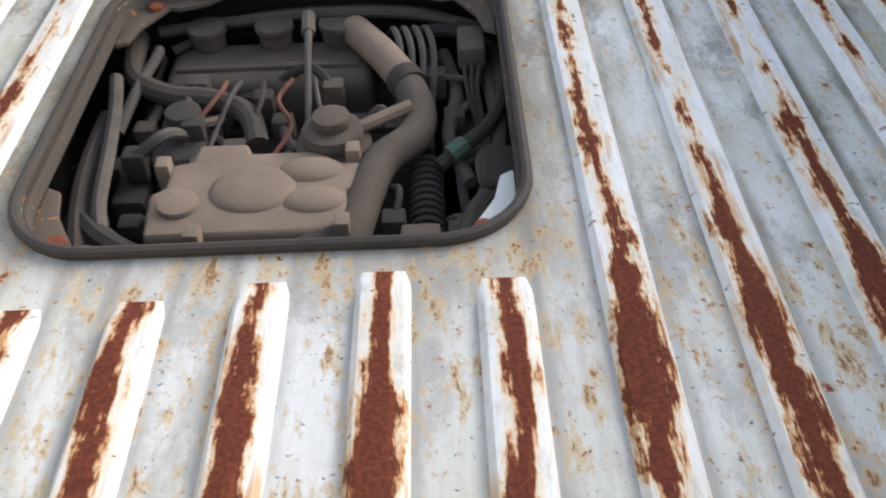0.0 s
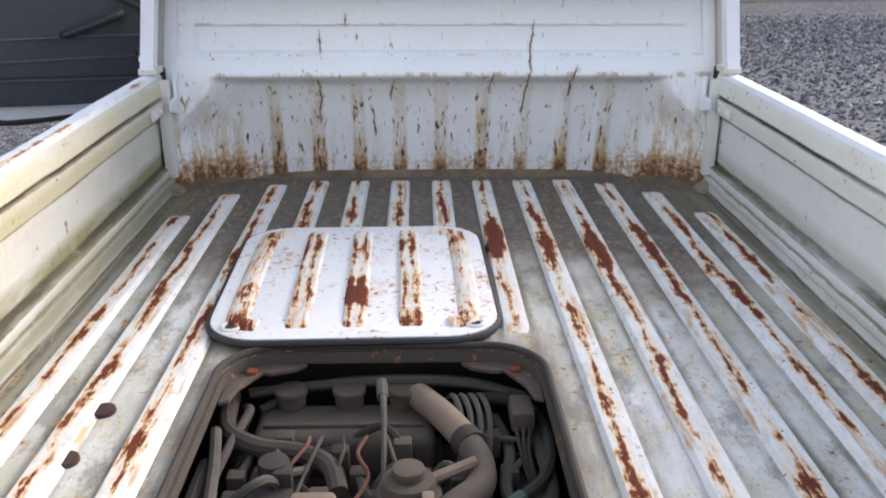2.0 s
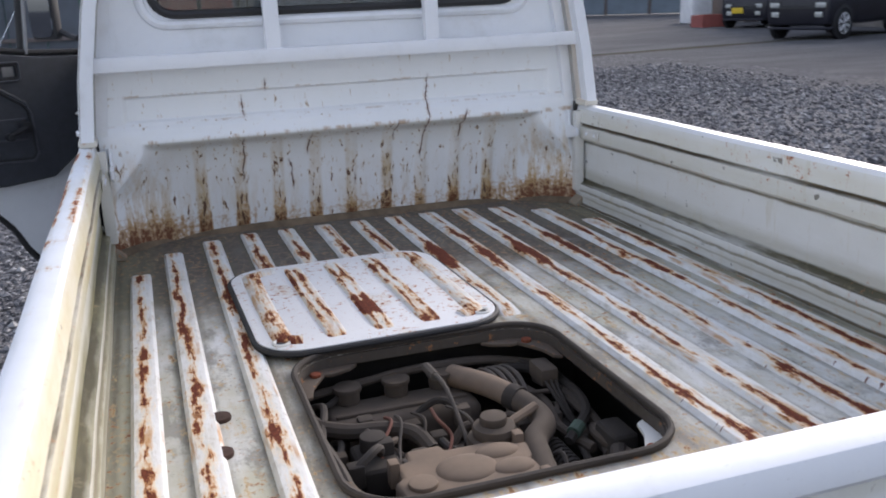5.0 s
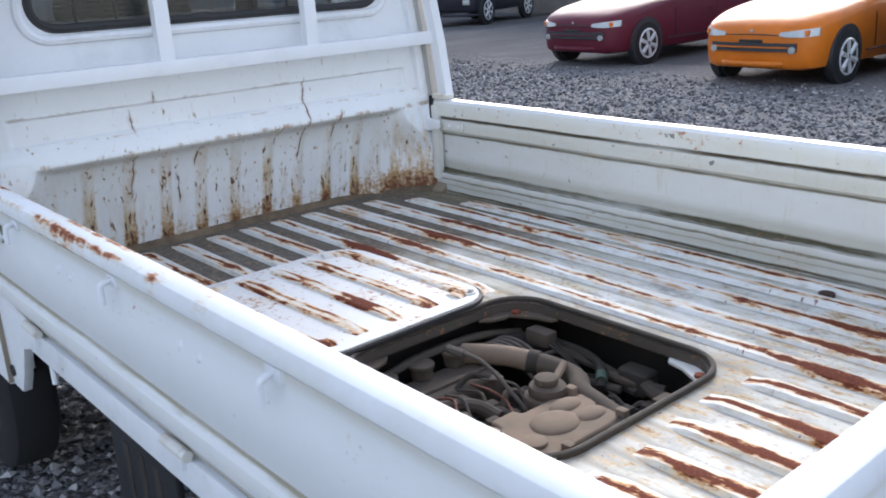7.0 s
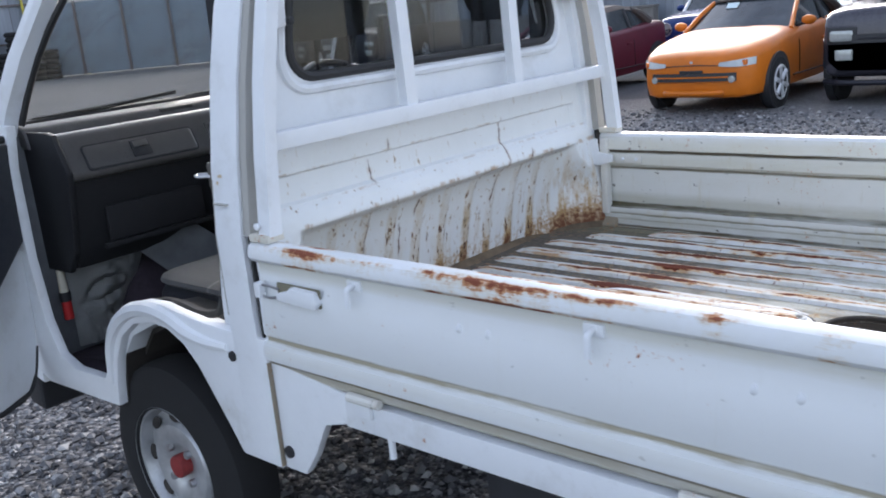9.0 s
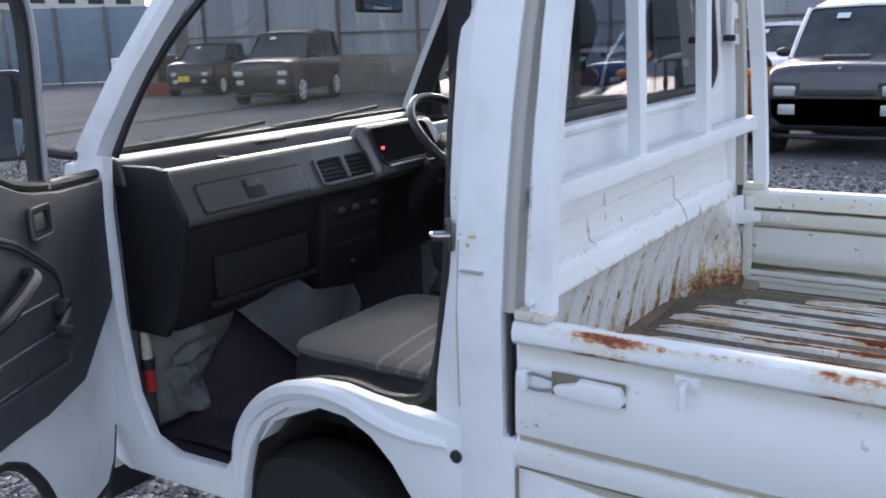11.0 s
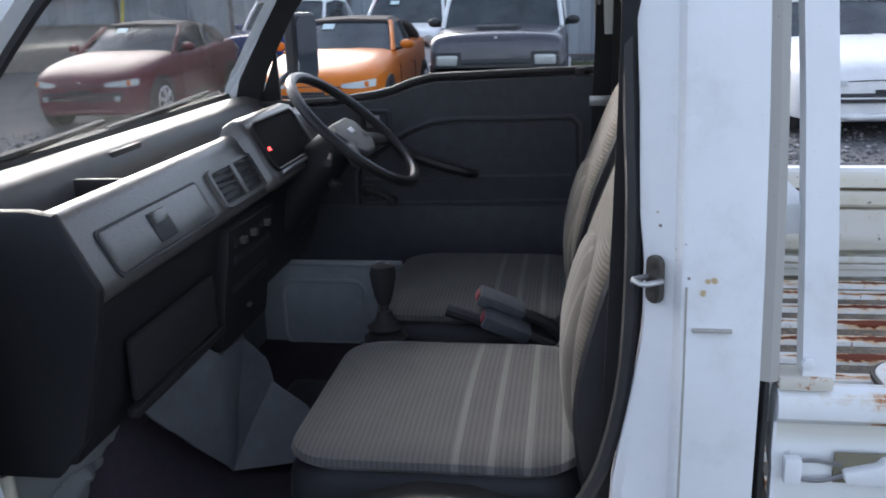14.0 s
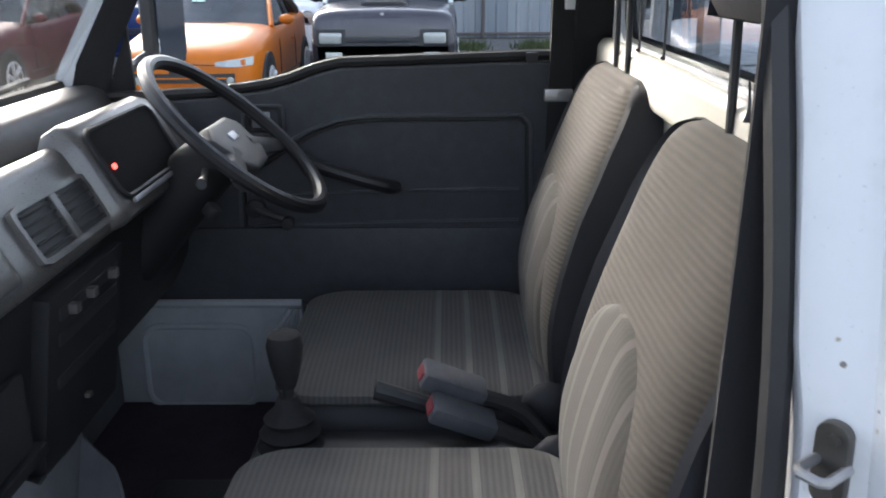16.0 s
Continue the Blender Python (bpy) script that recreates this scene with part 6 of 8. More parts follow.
M_frame_grey = plain("frame_highlight_grey", (0.30, 0.31, 0.32), 0.5, 0, 0.2, 40, 0.1)
make_door(1, 1.125, 0, "closed driver door with dark grey trim")
make_door(-1, 1.105, -59, "open passenger door with dark grey trim")


# ---- cab interior ----
def make_dash():
    d = new("dashboard")
    d.parent = truck
    d["label"] = "grey plastic dashboard with open shelf"
    part("screen_roll", prism([(1.175, 1.10), (1.175, 1.145), (1.155, 1.156), (1.122, 1.158), (1.094, 1.148), (1.080, 1.125), (1.076, 1.09)], "x", -0.625, 0.625, 0.008, 3), M_dash_roll, d, "grey padded roll under the windscreen")
    part("shelf", prism([(1.08, 1.075), (1.08, 1.088), (0.975, 1.094), (0.975, 1.075)], "x", -0.60, 0.60, 0.002), M_dash_top, d, "grey open shelf")
    part("shelf_lip", box(-0.345, -0.333, 0.985, 1.075, 1.088, 1.128, 0.003), M_dash, d)
    fascia = [(0.994, 1.080), (0.994, 1.112), (0.991, 1.122), (0.984, 1.130), (0.974, 1.134), (0.963, 1.133), (0.954, 1.127), (0.948, 1.118), (0.942, 1.108), (0.9341, 1.094), (0.9228, 1.073), (0.9103, 1.050), (0.9005, 1.032), (0.8965, 1.020), (0.899, 1.010), (0.908, 1.003), (0.96, 1.0)]
    part("fascia", loft([[(x, y, z) for y, z in fascia] for x in (-0.60, -0.3, 0.0, 0.3, 0.60)]), M_dash_top, d, "grey fascia band", 50)
    part("end_cheek", prism([(1.175, 0.74), (1.175, 1.14), (1.06, 1.140), (0.985, 1.140), (0.950, 1.134), (0.898, 1.03), (0.905, 0.975), (0.95, 0.80), (1.0, 0.74)], "x", -0.618, -0.598, 0.006), M_dash, d, "charcoal end cheek")
    part("lower_dash", prism([(1.15, 0.75), (1.15, 1.08), (0.95, 1.08), (0.917, 1.0), (0.945, 0.82), (0.98, 0.75)], "x", -0.60, 0.60, 0.012), M_dash, d, "lower dash, toned near-black to paint its shade")
    part("parcel_slot", box(-0.52, -0.20, 0.912, 0.925, 0.82, 0.92, 0.006), M_belt, d, "black parcel slot")
    part("slot_lip", box(-0.54, -0.18, 0.905, 0.925, 0.802, 0.818, 0.004), M_dash, d)
    # glove-box lid on the sloping face, with its latch
    def on_face(bm, off=0.0):
        # face coordinates: x across, y up the slope, z out of it
        m = Matrix.Translation((0, 0.926, 1.079)) @ Matrix(((1, 0, 0, 0), (0, 0.476, -0.879, 0), (0, 0.879, 0.476, 0), (0, 0, 0, 1)))
        return moved(bm, m)
    part("glove_lid", on_face(prism(rrect(-0.548, -0.200, -0.055, 0.012, 0.010), "z", 0.0005, 0.0045, 0.002)), M_dash_top, d, "grey glove-box lid")
    part("glove_gap", on_face(prism(rrect(-0.553, -0.195, -0.060, 0.017, 0.012), "z", -0.002, 0.0022)), M_black, d)
    gl = part("glove_latch", on_face(box(-0.410, -0.350, -0.046, 0.004, 0.003, 0.007, 0.002)), M_black, d, "black glove-box latch")
    part("latch_tab", on_face(box(-0.404, -0.356, -0.018, 0.001, 0.006, 0.011, 0.002)), M_dash_top, gl)
    # twin vents
    v = part("vent", on_face(holed(rrect(-0.147, 0.075, -0.059, 0.022, 0.010), rrect(-0.138, 0.067, -0.051, 0.014, 0.006), (-0.036, -0.018), "z", -0.002, 0.008, 60)), M_dash_top, d, "twin air vents")
    part("vent_back", on_face(box(-0.142, 0.070, -0.055, 0.018, -0.002, 0.002, 0.0)), M_black, v)
    part("vent_divider", on_face(box(-0.045, -0.027, -0.051, 0.014, 0.001, 0.010, 0.002)), M_dash_top, v)
    for k in range(5):
        yy = -0.044 + 0.0128 * k
        for a, b in ((-0.134, -0.048), (-0.024, 0.063)):
            part("vent_slat", on_face(box(a, b, yy - 0.002, yy + 0.002, 0.002, 0.009, 0.001)), M_dash, v)
    # heater and radio stack below the vents
    st = part("heater_panel", prism([(0.935, 0.74), (0.898, 0.985), (0.93, 0.99), (0.97, 0.74)], "x", -0.14, 0.12, 0.006), M_dash, d, "black heater and radio stack")
    for z in (0.955, 0.92, 0.86):
        y = 0.935 - (z - 0.74) / 0.245 * 0.037
        part("control_slot", box(-0.11, 0.095, y - 0.003, y + 0.006, z - 0.008, z + 0.008, 0.002), M_black, st)
    for k, x in enumerate((-0.08, -0.02, 0.06)):
        part("heater_knob", box(x - 0.008, x + 0.008, 0.888, 0.908, 0.948, 0.962, 0.003), M_dash_top, st)
    part("ash_lamp", box(-0.02, -0.008, 0.917, 0.925, 0.795, 0.802, 0.001), M_dash_top, st)
    # instrument binnacle
    hood = [(0.995, 1.09), (0.985, 1.150), (0.965, 1.162), (0.945, 1.158), (0.925, 1.135), (0.878, 1.050), (0.872, 1.030), (0.885, 1.015), (0.96, 1.0)]
    low = [(0.995, 1.08), (0.991, 1.120), (0.974, 1.132), (0.960, 1.129), (0.946, 1.110), (0.903, 1.030), (0.900, 1.018), (0.908, 1.008), (0.96, 1.0)]
    def section(x, k):
        pts = [(y0 + (y1 - y0) * k, z0 + (z1 - z0) * k) for (y0, z0), (y1, z1) in zip(low, hood)]
        return [(x, y, z) for y, z in pts]
    shoulder = [(0.074, 0.0), (0.079, 0.30), (0.084, 0.70), (0.090, 0.92), (0.097, 1.0), (0.41, 1.0), (0.428, 0.88), (0.440, 0.60), (0.450, 0.2)]
    pod = part("binnacle", bevel(loft([section(x, k) for x, k in shoulder]), 0.007, 3, 35), M_dash_top, d, "grey instrument binnacle", 50)
    def on_pod(bm):
        m = Matrix.Translation((0.235, 0.9035, 1.0955)) @ Matrix(((1, 0, 0, 0), (0, 0.484, -0.875, 0), (0, 0.875, 0.484, 0), (0, 0, 0, 1)))
        return moved(bm, m)
    # flat black plate paints the shade inside the deep instrument recess
    part("cluster_face", on_pod(prism(rrect(-0.138, 0.138, -0.046, 0.060, 0.022), "z", 0.001, 0.005)), M_gauge, pod, "flat black face painting the shaded instrument recess")
    part("cluster_rim", on_pod(tube([(x, y, 0.005) for x, y in rrect(-0.140, 0.140, -0.048, 0.062, 0.022)], 0.0045, 6, smooth=False, ring=True)), M_dash, pod)
    part("cluster_ledge", on_pod(box(-0.12, 0.12, -0.060, -0.052, 0.002, 0.010, 0.002)), M_steel, pod)
    part("warning_light", on_pod(box(-0.121, -0.108, -0.004, 0.004, 0.0055, 0.0075, 0.001)), M_redlight, pod, "lit red warning light")
    # demister panel
    part("roll_vent", box(-0.19, -0.07, 1.086, 1.094, 1.118, 1.146, 0.003), M_black, d)


def make_gauge():
    m, nt, b = nodes_of("black_gauge_recess_shade")
    v = coords(nt)
    link(nt, ramp(nt, noise_tex(nt, v, 40, 3), [(0.3, (0.003, 0.0025, 0.003)), (0.7, (0.006, 0.005, 0.0055))]), b.inputs["Base Color"])
    b.inputs["Roughness"].default_value = 0.6
    b.inputs["Specular IOR Level"].default_value = 0.04
    return m


def make_redlight():
    m, nt, b = nodes_of("lit_red_lens")
    b.inputs["Base Color"].default_value = (0.6, 0.02, 0.02, 1)
    b.inputs["Emission Color"].default_value = (1.0, 0.05, 0.04, 1)
    b.inputs["Emission Strength"].default_value = 1.2
    return m


M_gauge = make_gauge()
M_redlight = make_redlight()
make_dash()


def make_steering():
    w = new("steering_wheel")
    w.parent = truck
    w["label"] = "black two-spoke steering wheel"
    c = Vector((0.335, 0.765, 1.108))
    ax = Vector((0, -0.664, 0.748)).normalized()
    m = Matrix.Translation(c) @ ax.to_track_quat("Z", "Y").to_matrix().to_4x4()
    R = 0.178
    part("wheel_rim", moved(tube([(R * math.cos(a), R * math.sin(a), 0) for a in np.linspace(0, 2 * math.pi, 56, endpoint=False)], 0.0125, 10, smooth=False, ring=True), m), M_wheel, w, "black glossy rim")
    pad = [(-0.095, 0.02), (-0.06, 0.042), (0.06, 0.042), (0.095, 0.02), (0.075, -0.045), (0.04, -0.065), (-0.04, -0.065), (-0.075, -0.045)]
    part("horn_pad", moved(prism(pad, "z", -0.035, -0.008, 0.010, 3), m), M_pad, w, "grey horn pad")
    part("pad_badge", moved(box(-0.018, 0.018, -0.004, 0.012, -0.009, -0.006, 0.001), m), M_steel, w)
    for s in (-1, 1):
        sp = [(s * 0.05, -0.020, -0.022), (s * 0.10, -0.038, -0.016), (s * 0.166, -0.062, -0.003)]
        part("spoke", moved(warp(tube(sp, [0.030, 0.022, 0.016], 10), lambda x, y, z: (x, y, -0.020 + (z + 0.020) * 0.5)), m), M_dash, w, "grey spoke")
    col = part("column_cover", moved(tube([(0, 0, -0.03), (0, 0.01, -0.12), (0, 0.01, -0.30)], [0.045, 0.055, 0.06], 12, per=3), m), M_dash, w, "charcoal column cover")
    for s in (-1, 1):
        part("stalk", moved(tube([(s * 0.05, 0.0, -0.07), (s * 0.11, -0.01, -0.062), (s * 0.155, -0.015, -0.055)], [0.006, 0.006, 0.009], 8), m), M_black, w)
    part("key_barrel", moved(disc((-0.07, -0.05, -0.11), "z", 0.014, 0.02, 14, 0.003), m), M_dash, w)


M_wheel = plain("worn_black_wheel_rim", (0.020, 0.020, 0.022), 0.34, 0, 0.25, 50, 0.0)
M_pad = plain("grey_horn_pad_plastic", (0.055, 0.055, 0.058), 0.6, 0, 0.2, 200, 0.1)
make_steering()


def cushion(x0, x1, y0, y1, z0, z1, r=0.05, crown=0.012):
    """A padded block with rounded edges and a crowned top."""
    rings = []
    levels = [(0.0, 0.030), (0.25, 0.010), (0.5, 0.0), (0.75, 0.004), (0.88, 0.016), (0.96, 0.034), (1.0, 0.06)]
    for f, inset in levels:
        z = z0 + (z1 - z0) * f
        rings.append([(x, y, z) for x, y in rrect(x0 + inset, x1 - inset, y0 + inset, y1 - inset, max(0.012, r - inset * 0.5), 5)])
    top = [(x, y) for x, y, _ in rings[-1]]
    cx, cy = (x0 + x1) / 2, (y0 + y1) / 2
    for k in (0.66, 0.33, 0.05):
        rings.append([(cx + (x - cx) * k, cy + (y - cy) * k, z1 + crown * (1 - k * k)) for x, y in top])
    return loft(rings)


def make_seat(s):
    st = new("seat")
    st.parent = truck
    st["label"] = "grey striped cloth seat with charcoal vinyl sides"
    a, b = (-0.555, -0.085) if s < 0 else (0.075, 0.555)
    zt = 0.765 if s < 0 else 0.757
    part("seat_base", cushion(a - 0.004, b + 0.004, 0.235, 0.694, 0.585, zt - 0.012, 0.07, 0.0), M_vinyl, st, "charcoal vinyl seat side")
    part("seat_cushion", cushion(a, b, 0.245, 0.690, zt - 0.040, zt, 0.075, 0.012), M_seat, st, "grey striped cloth cushion")
    # backrest: front line, rear line and width by height
    zs = [0.70, 0.78, 0.86, 0.94, 1.02, 1.09, 1.145, 1.180, 1.202, 1.213]
    front = [0.245, 0.262, 0.268, 0.258, 0.235, 0.208, 0.186, 0.170, 0.155, 0.140]
    width = [0.94, 1.0, 1.0, 1.0, 0.985, 0.975, 0.95, 0.89, 0.79, 0.62]
    w, cx = b - a, (a + b) / 2
    curve = spline([(z, f, k) for z, f, k in zip(zs, front, width)], 5)
    rings, shell = [], []
    for z, f, k in curve:
        hw = w / 2 * k
        r = float(np.interp(z, [0.70, 0.84, 0.91, 0.96, 1.22], [0.190, 0.162, 0.132, 0.118, 0.116]))
        face = []
        for n in range(25):
            t = math.cos(math.pi * (1 - n / 24))
            # full, softly crowned face that rolls over into the sides
            face.append((cx + hw * t, r + (f - r) * max(0.0, 1 - abs(t) ** 7) ** 0.45, z))
        rings.append(face)
        wrap = float(np.interp(z, [0.70, 0.86, 1.02, 1.12, 1.21], [0.90, 0.90, 0.88, 0.82, 0.66]))
        edge = r + wrap * (f - r)
        shell.append([(cx - hw - 0.003, r - 0.008, z), (cx + hw + 0.003, r - 0.008, z), (cx + hw + 0.006, r + 0.02, z), (cx + hw + 0.004, edge, z), (cx + hw - 0.004, edge + 0.006, z), (cx + hw - 0.02, edge - 0.01, z), (cx - hw + 0.02, edge - 0.01, z), (cx - hw + 0.004, edge + 0.006, z), (cx - hw - 0.004, edge, z), (cx - hw - 0.006, r + 0.02, z)])
    part("backrest", loft(rings), M_back, st, "beige corduroy backrest", 60)
    part("back_shell", loft(shell), M_vinyl, st, "charcoal vinyl back")
    lum = []
    for z, f, k in spline([(0.70, 0.247, 0.96), (0.76, 0.263, 1.0), (0.82, 0.272, 1.0), (0.88, 0.273, 0.98), (0.94, 0.262, 0.93), (0.985, 0.249, 0.82), (1.015, 0.238, 0.62), (1.035, 0.226, 0.30)], 4):
        lum.append([(cx + 0.160 * k * g, f + 0.010 - 0.022 * abs(g) ** 5, z) for g in np.linspace(-1, 1, 17)])
    part("lumbar_panel", loft(lum), M_lumbar, st, "striped cloth lumbar panel", 60)
    hr = part("headrest", cushion(cx - 0.128, cx + 0.128, 0.098, 0.170, 1.325, 1.485, 0.034, 0.006), M_vinyl, st, "charcoal padded headrest")
    for dx in (-0.05, 0.05):
        part("headrest_post", tube([(cx + dx, 0.128, 1.19), (cx + dx, 0.130, 1.34)], 0.005, 8, smooth=False), M_black, hr)
    part("recliner_cover", ball((b if s < 0 else a, 0.25, 0.725), 0.022, 0.055, 0.050), M_vinyl, st)
    part("recline_knob", disc((a - 0.012 if s < 0 else b + 0.01, 0.165, 0.985), "x", 0.014, 0.024, 12, 0.003), M_black, st)


make_seat(-1)
make_seat(1)


def make_cab_fittings():
    f = new("gear_lever")
    f.parent = truck
    f["label"] = "black gear lever with rubber boot"
    part("gear_boot", loft([[(0.018 + r * math.cos(a), 0.645 + r * math.sin(a), z) for a in np.linspace(0, 2 * math.pi, 16, endpoint=False)] for z, r in ((0.66, 0.055), (0.70, 0.050), (0.712, 0.040), (0.722, 0.046), (0.735, 0.032), (0.745, 0.038), (0.76, 0.022), (0.78, 0.014))]), M_belt, f)
    part("lever_rod", tube([(0.018, 0.645, 0.77), (0.017, 0.645, 0.83)], 0.009, 8, smooth=False), M_black, f)
    part("lever_knob", loft([[(0.016 + r * math.cos(a), 0.645 + r * math.sin(a), z) for a in np.linspace(0, 2 * math.pi, 16, endpoint=False)] for z, r in ((0.795, 0.013), (0.81, 0.018), (0.838, 0.024), (0.860, 0.027), (0.876, 0.023), (0.883, 0.010))]), M_belt, f, "black gear knob")
    con = new("centre_console")
    con.parent = truck
    con["label"] = "black box between the seats"
    part("console_box", box(-0.062, 0.062, 0.16, 0.70, 0.64, 0.700, 0.012, 3), M_black, con)
    part("footwell_box", box(-0.07, 0.16, 0.72, 0.90, 0.47, 0.56, 0.02, 3), M_black, con, "black box on the tunnel")
    hb = part("handbrake", tube([(0.045, 0.30, 0.69), (0.045, 0.40, 0.735), (0.045, 0.52, 0.775)], [0.016, 0.013, 0.015], 10), M_black, con, "black handbrake lever")
    for k, (x, y, z) in enumerate(((-0.025, 0.392, 0.768), (0.012, 0.405, 0.802))):
        bk = part("belt_buckle", moved(box(-0.022, 0.022, -0.050, 0.050, -0.014, 0.014, 0.006), Matrix.Translation((x, y, z)) @ pose(0, 0, 0, 26, -14, 6)), M_trim_l, con, "grey belt buckle with red button")
        part("release_button", moved(box(-0.012, 0.012, 0.047, 0.053, -0.008, 0.008, 0.001), Matrix.Translation((x, y, z)) @ pose(0, 0, 0, 26, -14, 6)), M_button, bk)
        part("buckle_stalk", tube([(x, y - 0.04, z - 0.02), (x + 0.01, y - 0.10, z - 0.05), (x + 0.015, y - 0.15, 0.69)], 0.012, 8), M_black, bk)
    # grey painted wheel house and tunnel on the driver side
    kp = part("kick_panel", box(0.606, 0.630, 0.72, 1.14, 0.455, 0.702, 0.008), M_footwell, truck, "grey painted inner kick panel")
    part("kick_pressing", prism(rrect(0.83, 1.055, 0.47, 0.645, 0.035), "x", 0.598, 0.610, 0.006, 3), M_footwell, kp, "raised pressing")
    part("pressing_rim", tube([(0.600, y, z) for y, z in rrect(0.825, 1.06, 0.465, 0.65, 0.038)], 0.008, 8, smooth=False, ring=True), M_footwell, kp, "rounded rim of the pressing")
    part("panel_rim", tube([(0.604, 0.72, 0.700), (0.604, 1.14, 0.700)], 0.010, 8, smooth=False), M_footwell, kp)
    for k in range(3):
        part("kick_bead", tube([(0.602, 0.80 - 0.025 * k, 0.60 - 0.02 * k), (0.600, 0.765 - 0.02 * k, 0.655), (0.602, 0.745 - 0.01 * k, 0.69)], 0.006, 6), M_footwell, kp)
    part("footwell_mat", grid(20, 14, lambda u, v: (-0.60 + 0.55 * u, 0.74 + 0.36 * v, 0.474 + 0.25 * step(0.5, 1, v) * step(0.22, 0.42, u) + 0.010 * math.sin(9 * u + 4 * v) + 0.05 * step(0.6, 1, u) * step(0.3, 0.8, v))), M_carpet, truck, "dark carpet rising to the bulkhead")
    fold = bmesh.new()
    pts = [fold.verts.new(p) for p in ((-0.40, 0.99, 0.75), (-0.25, 0.97, 0.825), (-0.172, 0.935, 0.75), (-0.165, 0.93, 0.50), (-0.290, 0.962, 0.632), (0.04, 0.965, 0.71), (-0.022, 0.90, 0.686), (-0.085, 0.86, 0.66), (-0.10, 0.79, 0.62), (-0.115, 0.70, 0.52))]
    fold.faces.new([pts[k] for k in (0, 1, 2, 3, 4)])
    fold.faces.new([pts[k] for k in (2, 5, 6, 7, 8, 9, 3)])
    bmesh.ops.triangulate(fold, faces=fold.faces)
    bmesh.ops.subdivide_edges(fold, edges=fold.edges, cuts=4, use_grid_fill=True)
    for v in fold.verts:
        v.co.y += 0.010 * noise.noise(v.co * 12)
    bmesh.ops.solidify(fold, geom=fold.faces, thickness=0.006)
    part("tunnel_lining", fold, M_lining, truck, "grey folded lining over the tunnel")
    # dusty steel side of the footwell with a red and white flare
    def crumple(u, v):
        x, z = -0.585 + 0.17 * u + 0.05 * v * u, 0.49 + 0.30 * v
        q = Vector((x * 9, z * 9, 0.3))
        fold = abs(noise.noise(q * 1.5)) * 0.055 + abs(noise.noise(q * 3.4)) * 0.018
        return (x, 1.098 - 0.075 * step(0.25, 0.9, v) * step(0.0, 0.5, u) - fold * step(0.0, 0.25, u) * step(1.0, 0.7, u), z)
    sheet = grid(40, 44, crumple)
    bmesh.ops.solidify(sheet, geom=sheet.faces, thickness=0.004)
    part("footwell_sheet", sheet, M_foot_dirty, truck, "crumpled dusty grey sheet in the footwell")
    fl = new("hand_flare")
    fl.parent = truck
    fl["label"] = "red and white emergency flare in a clip"
    part("flare_tube", tube([(-0.600, 1.097, 0.585), (-0.600, 1.097, 0.640)], 0.014, 12, smooth=False), M_red, fl, "red flare body")
    part("flare_clip", tube([(-0.600, 1.097, 0.640), (-0.600, 1.097, 0.668)], 0.0165, 12, smooth=False), M_black, fl)
    part("flare_cap", tube([(-0.600, 1.097, 0.668), (-0.600, 1.097, 0.735)], [0.013, 0.011], 12, smooth=False), M_label, fl, "white flare cap")
    # inner rear wall, cream, with hanging cords
    iw = part("inner_rear_wall", box(-0.60, 0.60, 0.098, 0.106, 0.95, 1.215, 0.003), M_cream, truck, "cream painted inner rear wall")
    part("window_ledge", prism([(0.098, 1.19), (0.120, 1.175), (0.128, 1.185), (0.126, 1.235), (0.116, 1.246), (0.098, 1.246)], "x", -0.585, 0.585, 0.008, 3), M_cream, iw, "cream ledge below the rear window")
    for x, z, top in ((0.19, 1.255, 1.42), (0.033, 1.258, 1.42), (-0.32, 1.232, 1.268)):
        part("hanging_cord", tube([(x + 0.012, 0.126, top), (x + 0.004, 0.127, z + 0.6 * (top - z)), (x, 0.128, z + 0.012), (x - 0.003, 0.130, z)], [0.0014, 0.0014, 0.0018, 0.0042], 6), M_black, iw, "black hanging cord")
    # belts on both pillars
    for s in (-1, 1):
        bl = part("seat_belt", loft([[(s * (0.585 - 0.0 * k), 0.185 - 0.02 * k, z), (s * (0.585 - 0.0 * k), 0.230 - 0.02 * k, z), (s * 0.580, 0.230 - 0.02 * k, z), (s * 0.580, 0.185 - 0.02 * k, z)] for k, z in ((0, 0.66), (0.4, 0.95), (0.8, 1.25), (1, 1.50))]), M_belt, truck, "black seat belt webbing")
        if s > 0:
            part("belt_tongue", box(*sorted((s * 0.575, s * 0.590)), 0.17, 0.225, 1.125, 1.150, 0.004), M_steel, bl)
        part("pillar_trim", loft([[(s * (xo(z) - 0.082), 0.085, z), (s * (xo(z) - 0.082), 0.168, z), (s * (xo(z) - 0.068), 0.172, z), (s * (xo(z) - 0.068), 0.085, z)] for z in (0.66, 0.96, 1.2, 1.45, 1.60)]), M_belt, truck, "black inner pillar trim")
    mr = new("rear_view_mirror")
    mr.parent = truck
    mr["label"] = "black interior rear-view mirror"
    part("mirror_case", moved(box(-0.115, 0.115, -0.012, 0.012, -0.032, 0.032, 0.010, 3), Matrix.Translation((0.06, 0.84, 1.50)) @ pose(0, 0, 0, 0, 0, 8)), M_black, mr)
    part("mirror_face", moved(box(-0.105, 0.105, -0.0145, -0.012, -0.025, 0.025, 0.001), Matrix.Translation((0.06, 0.84, 1.50)) @ pose(0, 0, 0, 0, 0, 8)), M_mirror, mr)
    part("mirror_stem", tube([(0.05, 0.85, 1.52), (0.04, 0.84, 1.56), (0.03, 0.80, 1.60)], 0.008, 8), M_black, mr)
